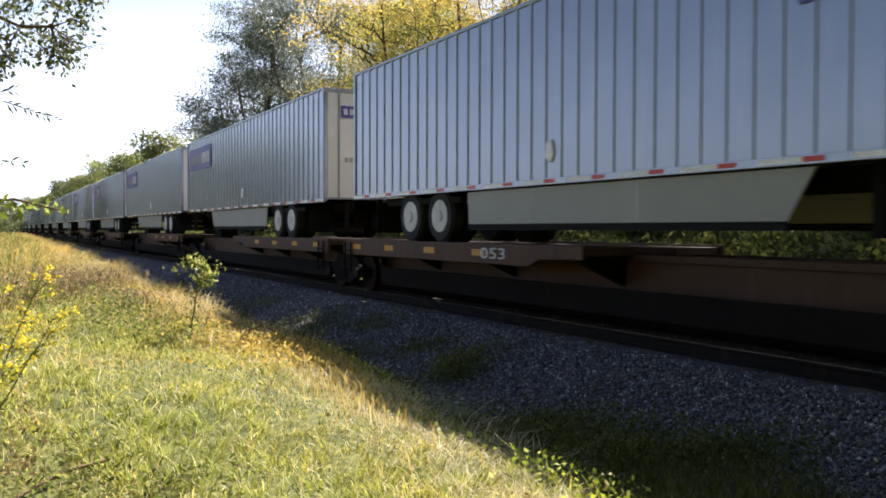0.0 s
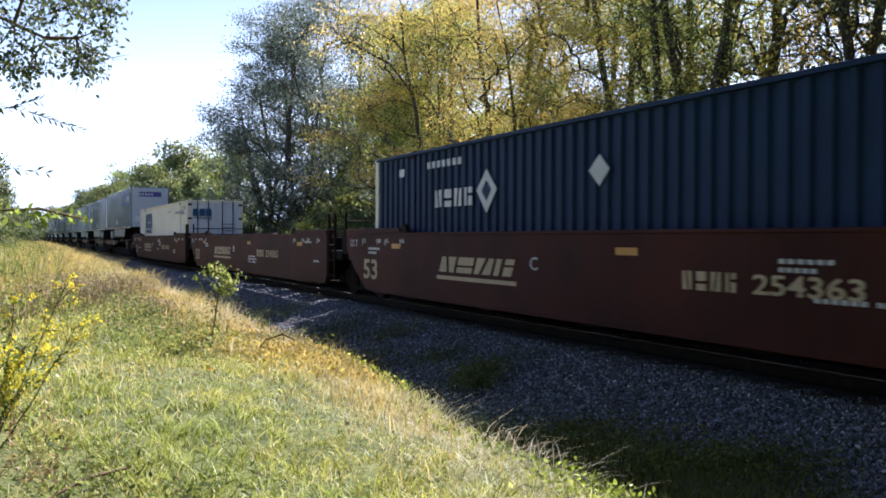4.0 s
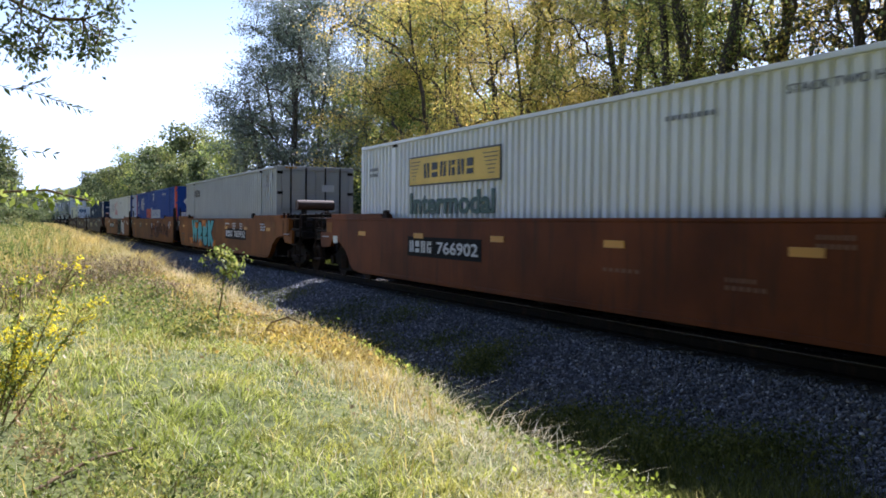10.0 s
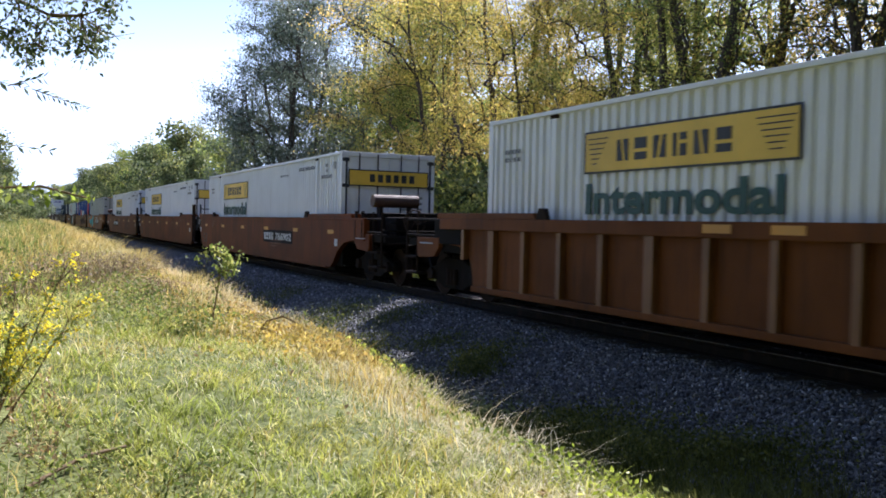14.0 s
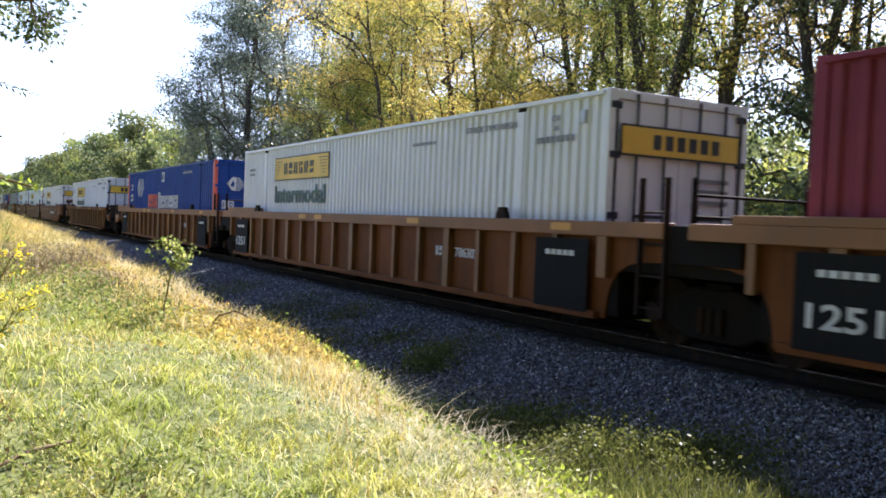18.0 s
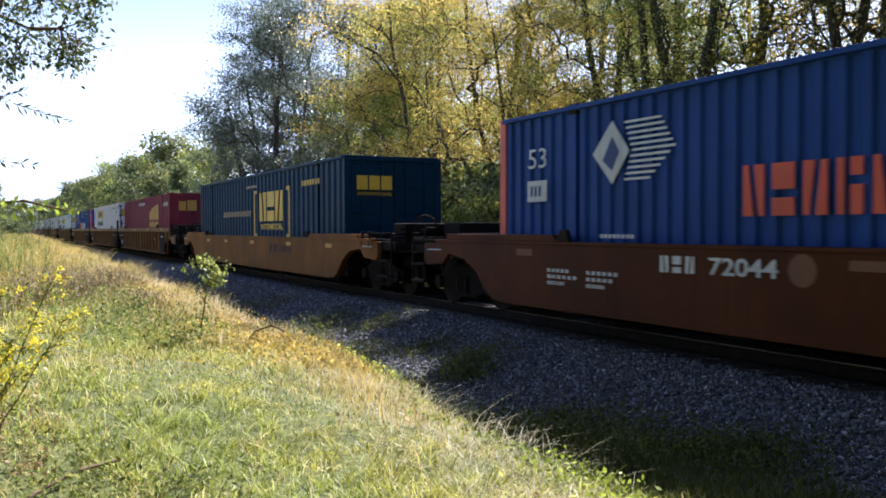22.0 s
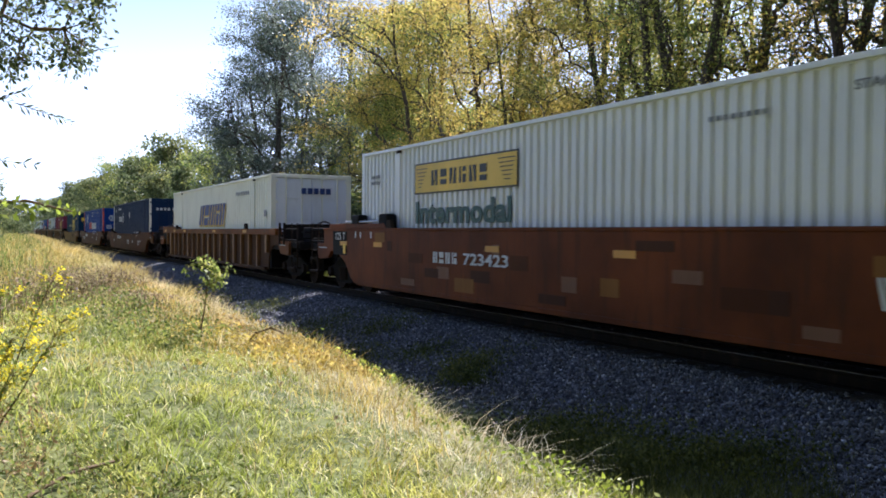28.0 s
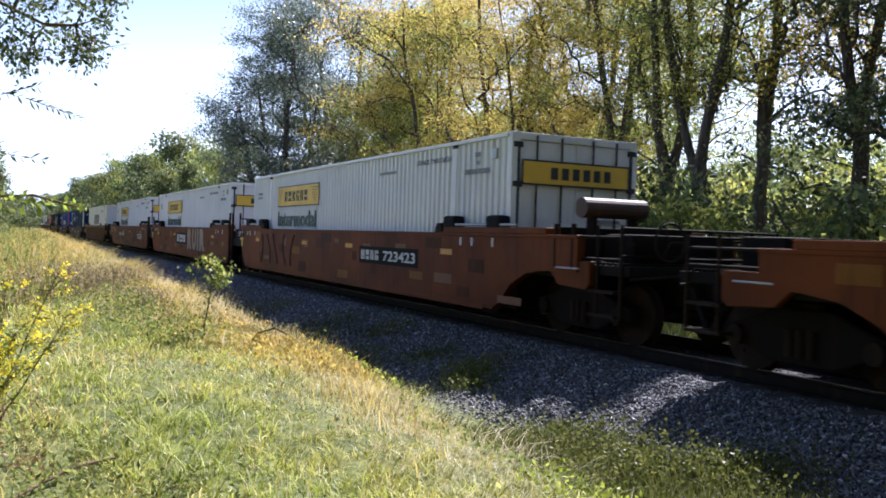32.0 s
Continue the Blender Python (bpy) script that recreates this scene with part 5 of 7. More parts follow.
def track():
    tr = tagged(new("railway_track"), "steel rails spiked to dark timber ties", "railway track", kind="structure")
    prof = [(-0.07, -0.17), (0.07, -0.17), (0.07, -0.155), (0.012, -0.135), (0.01, -0.045), (0.036, -0.03), (0.036, -0.006), (0.028, 0.0), (-0.028, 0.0), (-0.036, -0.006), (-0.036, -0.03), (-0.01, -0.045), (-0.012, -0.135), (-0.07, -0.155)]
    for s in (-1, 1):
        x = TX + s * 0.753
        r = part("rail", prism([(a + x, c) for a, c in prof], "y", -120, 1500), M["railside"], tr)
        part("rail_head", box(x - 0.024, x + 0.024, -120, 1500, 0.0005, 0.003), M["railtop"], r, "bright worn running surface")
    tie = bpy.data.meshes.new("tie")
    bm = box(-1.3, 1.3, -0.115, 0.115, -0.36, -0.175, b=0.012)
    bm.to_mesh(tie)
    bm.free()
    tie.materials.append(M["tie"])
    rng = random.Random(3)
    for i in range(150):
        t = part("tie", tie, None, tr)
        t.location = (TX + rng.uniform(-0.04, 0.04), -8 + 0.5 * i + rng.uniform(-0.03, 0.03), rng.uniform(-0.012, 0.004))
        t.rotation_euler = (0, 0, rng.uniform(-0.02, 0.02))
    far = bmesh.new()
    for i in range(500):
        y = 67.2 + 0.5 * i
        add_box(far, TX - 1.3, TX + 1.3, y - 0.11, y + 0.11, -0.36, -0.18)
    part("far_ties", far, M["tie"], tr)["kind"] = "stuff"
    return tr


def ballast():
    rng = np.random.default_rng(11)
    n = 105000
    y = 2.2 + 38 * rng.random(n) ** 1.7
    x = 4.7 + 2.95 * rng.random(n) ** 0.8
    extra = rng.random(n) < 0.12
    x[extra] = 7.3 + 2.9 * rng.random(extra.sum())
    keep = (x > 5.6) | (rng.random(n) < (x - 4.6))
    keep &= ~((np.abs(((y + 8.25) % 0.5) - 0.25) < 0.12) & (x > 7.32) & (x < 9.98))
    x, y = x[keep], y[keep]
    n = len(x)
    size = rng.uniform(0.009, 0.019, n) * (1 + 0.022 * y)
    z = terrain(x, y) + size * rng.uniform(0.0, 0.7, n) + rng.random(n) * 0.02
    z[(x > 7.32) & (x < 9.98)] -= 0.02
    chip = np.array([(1, 0, 0), (-1, 0, 0), (0, 1, 0), (0, -1, 0), (0, 0, 1), (0, 0, -1)], float)
    tris = np.array([(0, 2, 4), (2, 1, 4), (1, 3, 4), (3, 0, 4), (2, 0, 5), (1, 2, 5), (3, 1, 5), (0, 3, 5)])
    v = (chip[None] * rng.uniform(0.8, 1.5, (n, 6, 1)) + rng.normal(size=(n, 6, 3)) * 0.28) * rng.uniform(0.65, 1.2, (n, 1, 3)) * size[:, None, None]
    q = rng.normal(size=(n, 4))
    q /= np.linalg.norm(q, axis=1)[:, None]
    w, a, b, c = q.T
    R = np.stack([np.stack([1 - 2 * (b * b + c * c), 2 * (a * b - c * w), 2 * (a * c + b * w)], 1), np.stack([2 * (a * b + c * w), 1 - 2 * (a * a + c * c), 2 * (b * c - a * w)], 1), np.stack([2 * (a * c - b * w), 2 * (b * c + a * w), 1 - 2 * (a * a + b * b)], 1)], 1)
    v = np.einsum("nij,nkj->nki", R, v) + np.stack([x, y, z], 1)[:, None]
    f = tris[None] + (np.arange(n) * 6)[:, None, None]
    ob = new("ballast_stones", np_mesh("ballast_stones", v.reshape(-1, 3), f.reshape(-1, 3), M["stone"]))
    return tagged(ob, "grey crushed granite ballast along the track", "ballast", kind="stuff")


# ---- plants ----
def blade_mesh(name, x, y, h, w, mat, rng, lean=0.45, z0=None, way=None, arc=0.0):
    """Grass blades: bent, tapering; with an arc they have three segments and bow over."""
    n = len(x)
    z = terrain(x, y) - 0.015 if z0 is None else z0
    a = rng.uniform(0, math.tau, n)
    side = np.stack([np.cos(a), np.sin(a), np.zeros(n)], 1) * (w / 2)[:, None]
    d = rng.uniform(0, math.tau, n) if way is None else way
    out = np.stack([np.cos(d), np.sin(d), np.zeros(n)], 1) * (h * lean * rng.uniform(0.2, 1.3, n))[:, None]
    base = np.stack([x, y, z], 1)
    up = np.zeros((n, 3))
    up[:, 2] = h
    i = np.arange(n)[:, None]
    if not arc:
        mid = base + up * 0.55 + out * 0.3
        tip = base + up * rng.uniform(0.8, 1.0, n)[:, None] + out
        v = np.stack([base - side, base + side, mid + side * 0.75, mid - side * 0.75, tip], 1).reshape(-1, 3)
        f = np.concatenate([i * 5 + np.array([[0, 1, 2]]), i * 5 + np.array([[0, 2, 3]]), i * 5 + np.array([[3, 2, 4]])])
        return np_mesh(name, v, f, mat)
    bow = (arc * rng.uniform(0.2, 1.3, n))[:, None]
    at = lambda u: base + up * (u - bow * u * u * u) + out * u ** 1.7
    p, q, tip = at(0.4), at(0.75), at(1.0)
    v = np.stack([base - side, base + side, p + side * 0.9, p - side * 0.9, q + side * 0.6, q - side * 0.6, tip], 1).reshape(-1, 3)
    f = np.concatenate([i * 7 + np.array([t]) for t in ((0, 1, 2), (0, 2, 3), (3, 2, 4), (3, 4, 5), (5, 4, 6))])
    return np_mesh(name, v, f, mat)


def tufts(rng, n, per, x0, x1, y0, y1, power, radius):
    """Points in tufts: place, a size for each tuft, and the way each blade leans."""
    cx, cy = spread_points(rng, n, x0, x1, y0, y1, power)
    big = rng.uniform(0.55, 1.35, n) * (0.8 + 0.35 * np.sin(cx * 1.7 + cy * 0.9) + 0.2 * np.sin(2.9 * cx - 1.3 * cy))
    lean = rng.uniform(0, math.tau, n)
    k = np.repeat(np.arange(n), per)
    r = radius * (1 + 0.03 * cy[k])
    x = cx[k] + rng.normal(size=len(k)) * r
    y = cy[k] + rng.normal(size=len(k)) * r
    return x, y, np.clip(big[k], 0.35, 1.7), lean[k] + rng.normal(size=len(k)) * 0.9


def leaf_arrays(c, size, rng, droop=0.3, narrow=0.55, way=None):
    """Pointed leaves as bent diamonds round the points c."""
    n = len(c)
    q = rng.normal(size=(n, 3))
    q[:, 2] -= droop
    q /= np.linalg.norm(q, axis=1)[:, None]
    if way is not None:
        q = way
    s = np.cross(q, rng.normal(size=(n, 3)))
    s /= np.linalg.norm(s, axis=1)[:, None] + 1e-9
    nrm = np.cross(q, s)
    L = (size * rng.uniform(0.65, 1.25, n))[:, None]
    v = np.stack([c, c + q * L * 0.5 + s * L * narrow * 0.5 + nrm * L * 0.07, c + q * L, c + q * L * 0.5 - s * L * narrow * 0.5 + nrm * L * 0.07], 1).reshape(-1, 3)
    f = np.arange(4 * n).reshape(n, 4)
    return v, f


def tubes_mesh(name, segs, mat, sides=6):
    """Tapered round limbs from rows of (p0, p1, r0, r1)."""
    P0 = np.array([s[0] for s in segs])
    P1 = np.array([s[1] for s in segs])
    r0 = np.array([s[2] for s in segs])[:, None, None]
    r1 = np.array([s[3] for s in segs])[:, None, None]
    d = P1 - P0
    d /= np.linalg.norm(d, axis=1)[:, None] + 1e-9
    ref = np.where(np.abs(d[:, 2:3]) > 0.9, np.array([[1.0, 0, 0]]), np.array([[0, 0, 1.0]]))
    u = np.cross(d, ref)
    u /= np.linalg.norm(u, axis=1)[:, None]
    w = np.cross(d, u)
    a = np.arange(sides) * math.tau / sides
    ring = u[:, None] * np.cos(a)[None, :, None] + w[:, None] * np.sin(a)[None, :, None]
    over = (d * 0.02)[:, None]
    v = np.concatenate([P0[:, None] + ring * r0 - over, P1[:, None] + ring * r1 + over], 1).reshape(-1, 3)
    k = np.arange(sides)
    q = np.stack([k, (k + 1) % sides, (k + 1) % sides + sides, k + sides], 1)
    f = (q[None] + (np.arange(len(segs)) * 2 * sides)[:, None, None]).reshape(-1, 4)
    return np_mesh(name, v, f, mat, True)


def crown_reach(form, u):
    """How wide the crown is at the part u of its height, as a share of its half width."""
    if form == "tall":
        return (1 - u) ** 0.5 * (0.62 + 0.38 * min(1.0, 4 * u)) * 1.05
    if form == "vase":
        return (0.35 + 0.9 * u if u < 0.7 else 0.98 * math.sqrt(max(0.0, 1 - ((u - 0.7) / 0.34) ** 2)))
    return math.sin(math.pi * (0.14 + 0.8 * u)) ** 0.6


def grown_tree(label, seed, h, width, r, mat, lobes, clumps, per, leaf, base=0.3, form="round", cs=0.5, stems=2, lean=0.12, spread=0.1, name="tree", sides=5, twigs=4, thin=0.012, narrow=0.55):
    """Tree grown from its crown inwards: leaf clumps gathered in lobes, each joined to the nearest wood below it; limbs thicken towards the root."""
    rng = np.random.default_rng(seed)
    P, par = [np.array([0.0, 0, -0.15])], [-1]

    def put(p, k):
        P.append(p)
        par.append(k)
        return len(P) - 1

    # trunk, then the stems it forks into
    k = 0
    fork = h * base * 0.75
    d = np.array([rng.normal() * 0.04, rng.normal() * 0.04, 1.0])
    for i in range(4):
        d = d + np.array([rng.normal() * 0.04, rng.normal() * 0.04, 0])
        k = put(P[k] + d / np.linalg.norm(d) * (fork / 4), k)
    turn = rng.uniform(0, math.tau)
    for f in range(stems):
        a = turn + f * math.tau / max(1, stems) + rng.normal() * 0.4
        d = np.array([math.cos(a) * lean, math.sin(a) * lean, 1.0]) * (1 if stems > 1 else 0.3) + np.array([0, 0, 0.7 if stems == 1 else 0])
        q = k - (f % 2 if f else 0)
        ln = (h * rng.uniform(0.78, 0.9) - P[q][2]) / 9
        for i in range(9):
            d = d * np.array([0.86, 0.86, 1]) + np.array([rng.normal() * 0.07, rng.normal() * 0.07, 0.02])
            q = put(P[q] + d / np.linalg.norm(d) * ln, q)
    tips = []

    def join(c, steps, wander):
        A = np.array(P[3:])
        gap = c - A
        flat = np.hypot(gap[:, 0], gap[:, 1])
        cost = np.linalg.norm(gap, axis=1) + 1.4 * np.clip(0.45 * flat - gap[:, 2], 0, None)
        k = int(np.argmin(cost)) + 3
        o = P[k]
        ln = np.linalg.norm(c - o)
        for i in range(1, steps + 1):
            u = i / steps
            p = o + (c - o) * u
            p[2] = o[2] + (c[2] - o[2]) * u ** 0.8
            if i < steps:
                p = p + rng.normal(size=3) * ln * wander
            k = put(p, k)
        return k

    hubs = []
    for i in range(lobes):
        u = (i + rng.random()) / lobes
        reach = crown_reach(form, u) * width / 2
        a = rng.uniform(0, math.tau)
        rho = reach * rng.uniform(0.3, 0.92) * (1 + 0.2 * math.sin(3 * a + seed + 5 * u))
        hubs.append(np.array([rho * math.cos(a), rho * math.sin(a), h * (base + (1 - base) * u * 0.97)]))
    hubs.sort(key=lambda c: math.hypot(c[0], c[1]))
    for c in hubs:
        join(c, 5, 0.045)
    heart = [hubs[int(rng.integers(lobes))] + rng.normal(size=3) * width * spread * np.array([1, 1, 0.62]) for _ in range(clumps)]
    heart.sort(key=lambda c: min(float(np.linalg.norm(c - e)) for e in hubs))
    for c in heart:
        tips.append(join(c, 3, 0.08))
    n = len(P)
    count = np.zeros(n)
    count[tips] = 1
    count[:5] += 1
    for i in range(n - 1, 0, -1):
        count[par[i]] += count[i]
    rad = np.maximum(r * (count / count[1]) ** 0.5, thin)
    rad[0] = r * 1.35
    segs = [(P[par[i]], P[i], min(rad[par[i]], rad[i] * 1.4), rad[i]) for i in range(1, n) if count[i] > 0]
    c = np.array([P[i] for i in tips])
    for p in c:
        for _ in range(twigs):
            e = rng.normal(size=3) * np.array([1, 1, 0.6])
            segs.append((p, p + e / np.linalg.norm(e) * cs * rng.uniform(0.7, 1.6), thin * 0.8, thin * 0.4))
    load = rng.random(len(c)) ** 0.8 + 0.12
    pick = rng.choice(len(c), len(c) * per, p=load / load.sum())
    at = c[pick] + rng.normal(size=(len(pick), 3)) * cs * np.array([1, 1, 0.55])
    v, f = leaf_arrays(at, leaf, rng, 0.3, narrow)
    t = thing(name, label, "tree", "trees of the wood")
    part("trunk", tubes_mesh("trunk", segs, M["bark"], sides), None, t)
    part("crown", np_mesh("crown", v, f, M[mat]), None, t)
    return t


def set_tree(src, x, y, turn, k, used):
    """Use the first built tree itself, then copies."""
    m = pose(x, y, float(terrain(x, y)), 0, 0, turn)
    if src.name in used:
        t = copy_thing(src, m)
    else:
        used.add(src.name)
        t = src
        t.matrix_basis = m
    t.scale = (k, k, k)
    return t


def woods():
    yel = grown_tree("tall yellow-leaved autumn tree with dark spreading limbs", 1, 17, 14, 0.27, "leaf_yellow", 26, 260, 125, 0.13, 0.3, "round", 0.5, 3, 0.3, 0.09)
    yel2 = grown_tree("slender tree with thin yellow autumn crown", 2, 17, 9.5, 0.2, "leaf_yellow", 18, 150, 120, 0.13, 0.36, "vase", 0.48, 2, 0.2, 0.1)
    oli = grown_tree("olive-green tree turning yellow, with a dark trunk", 3, 17, 11.5, 0.24, "leaf_mixed", 24, 220, 140, 0.14, 0.28, "round", 0.5, 3, 0.25, 0.1)
    bare = grown_tree("dark forking tree with a sparse olive crown", 4, 18.5, 9.5, 0.29, "leaf_mixed", 20, 190, 95, 0.13, 0.36, "vase", 0.46, 3, 0.3, 0.1)
    bare2 = grown_tree("leaning dark tree with sparse yellow-green leaves", 5, 18, 10, 0.25, "leaf_yellow", 18, 170, 95, 0.13, 0.38, "vase", 0.46, 2, 0.32, 0.1)
    dark = grown_tree("tall grey-green leafy tree with a dense crown", 6, 21, 16, 0.38, "leaf_dark", 40, 400, 120, 0.18, 0.1, "round", 0.6, 4, 0.24, 0.075)
    oak = grown_tree("dark green tree standing close to the line", 9, 16, 9.5, 0.32, "leaf_shade", 26, 260, 95, 0.17, 0.12, "tall", 0.5, 2, 0.12, 0.09)
    high = grown_tree("dark green tree with a high spreading crown", 10, 18.5, 11, 0.28, "leaf_shade", 22, 190, 52, 0.15, 0.42, "vase", 0.48, 2, 0.25, 0.1)
    grn = grown_tree("green leafy tree at the wood's edge, or unseen to block sky", 7, 14.5, 12.5, 0.26, "leaf_green", 24, 130, 46, 0.48, 0.03, "tall", 0.75, 2, 0.2, 0.09, sides=3, twigs=0, thin=0.03, narrow=0.7)
    deep = grown_tree("yellow-green tree deeper in the wood", 8, 14.5, 10, 0.2, "leaf_mixed", 22, 130, 55, 0.32, 0.14, "round", 0.65, 2, 0.2, 0.1, sides=4, twigs=1, thin=0.02, narrow=0.65)
    used = set()
    R = random.Random(5)
    rows = [
        # near trunks
        (bare, 21.6, 22.2, 40, 1.0), (bare2, 23.5, 21.3, 200, 1.0), (bare, 22.0, 24.6, 130, 0.95), (bare2, 27, 18.6, 10, 0.95), (oak, 21.6, 12.6, 60, 1.1), (oak, 24.6, 14.6, 200, 1.0), (high, 24.4, 18.6, 120, 1.0),
        (yel2, 21.5, 27.5, 15, 0.95), (oli, 25.2, 31.6, 120, 0.98), (yel2, 22.6, 35.8, 220, 0.95), (yel, 24.0, 39.2, 30, 1.0), (yel2, 27.5, 36.5, 140, 1.05), (yel, 22.3, 45, 250, 1.02), (oli, 24.5, 48.5, 330, 1.05), (oli, 26.5, 55, 70, 1.05),
        (dark, 20.8, 66, 0, 1.0), (dark, 26.5, 74, 130, 1.15), (dark, 19.4, 70.5, 215, 0.84), (yel2, 28, 60, 180, 1.25),
    ]
    # unseen trees added behind the viewpoint and out of view to hold back sky light
    for i, (x, y) in enumerate(((2.0, -11), (-1.8, -12.5), (5.2, -12.5), (-9, -8), (-13.5, -1.5), (-4, -15), (2.5, -17), (-12, -8), (-8, -14), (8, -14), (-14, 4), (-1, -17), (5, -20), (-17, -2), (14, -20), (-10.5, -20), (20, -10), (23, -2), (22, 6), (19, -22))):
        rows.append((grn if x < 15 else deep, x, y, 47 * i, 1.1 + 0.05 * (i % 5)))
    for i in range(19):
        y = 84 + 8 * i + R.uniform(-2, 2)
        rows.append((R.choice((grn, grn, deep)), 19.5 + R.uniform(-1, 3.5) + (i % 2) * 3, y, R.uniform(0, 360), R.uniform(0.9, 1.12) * (0.72 if y < 125 else 1)))
    for i in range(10):
        rows.append((grn, -34 + 7.5 * i, 470 + R.uniform(-15, 15), R.uniform(0, 360), R.uniform(1.0, 1.3)))
    for i in range(20):
        y = 235 + 13 * i
        rows.append((grn, 21 + R.uniform(-2, 4), y, R.uniform(0, 360), R.uniform(0.9, 1.15)))
    # deeper rows
    for i in range(9):
        a = radians(18 + 2.6 * i)
        d = R.uniform(58, 78)
        rows.append((deep, d * math.sin(a) + 3, d * math.cos(a) + 3, R.uniform(0, 360), R.uniform(0.8, 1.0)))
    # open side of the line
    for x, y, k in ((-2.3, 60, 0.45), (-1.5, 84, 0.42), (-4.6, 62, 0.42), (-3.6, 72, 0.4), (-7.5, 66, 0.5), (-9, 85, 0.6), (-5, 95, 0.55), (-12, 110, 0.8), (-8, 140, 0.8), (-2, 190, 0.6), (-4, 240, 0.8), (1, 260, 0.55), (0, 330, 0.8), (3, 390, 0.8), (-8, 300, 1.1), (-14, 160, 1.0), (-20, 120, 1.0), (-16, 220, 1.1)):
        rows.append((grn, x, y, R.uniform(0, 360), k))
    # bigger unseen copies, added out of view to block more sky light
    for x, y, turn in ((-6, -9, 20), (0.5, -12.5, 100), (5, -14, 200), (-12, 1, 310)):
        rows.append((grn, x, y, turn, 1.35))
    for src, x, y, turn, k in rows:
        set_tree(src, x, y, turn, k, used)
    # undergrowth
    shrubs = []
    for s, (mat, lab) in enumerate((("leaf_green", "dark green shrub of the undergrowth"), ("leaf_mixed", "yellow-green shrub of the undergrowth"), ("leaf_shade", "deep green shrub of the undergrowth"))):
        shrubs.append(grown_tree(lab, 30 + s, 2.7, 2.6, 0.05, mat, 9, 38, 50, 0.165, 0.05, "round", 0.24, 3, 0.5, 0.13, name="shrub", sides=3, twigs=1, thin=0.008))
    for b in shrubs:
        tagged(b, category="shrub", group="undergrowth")
    for i in range(58):
        y = 15 + 92 * (i / 58) ** 1.4 + R.uniform(-1, 1)
        x = 18.8 + R.uniform(-1.5, 4.5)
        src = shrubs[1] if y < 30 else R.choice(shrubs)
        set_tree(src, x, y, R.uniform(0, 360), R.uniform(0.55, 0.9) if y < 30 else R.uniform(0.7, 1.5), used)
    for i in range(14):
        set_tree(shrubs[(0, 2)[i % 2]], -13 + 1.35 * i, 135 + 9 * (i % 5), R.uniform(0, 360), R.uniform(1.6, 2.6), used)
    for i in range(18):
        y = 33 + 2.3 * i + R.uniform(-0.6, 0.6)
        set_tree(shrubs[i % 3], 22.5 + R.uniform(-1.5, 4), y, R.uniform(0, 360), R.uniform(1.5, 2.5), used)
    for i in range(20):
        y = 11 + 1.05 * i + R.uniform(-0.4, 0.4)
        set_tree(shrubs[(1, 0, 1, 2)[i % 4]], 17.0 + R.uniform(-0.4, 2.4), y, R.uniform(0, 360), R.uniform(0.9, 1.7), used)
    for i in range(36):
        a = radians(26 + 0.85 * i)
        d = R.uniform(36, 56)
        set_tree(shrubs[1 if i % 4 else 0], d * math.sin(a), d * math.cos(a), R.uniform(0, 360), R.uniform(1.2, 2.3), used)
    for i in range(7):
        a = radians(40 + 2.6 * i)
        d = R.uniform(72, 90)
        set_tree(deep, d * math.sin(a), d * math.cos(a), R.uniform(0, 360), R.uniform(0.6, 0.85), used)


def spread_points(rng, n, x0, x1, y0, y1, power=1.6):
    y = y0 + (y1 - y0) * rng.random(n) ** power
    return rng.uniform(x0, x1, n), y


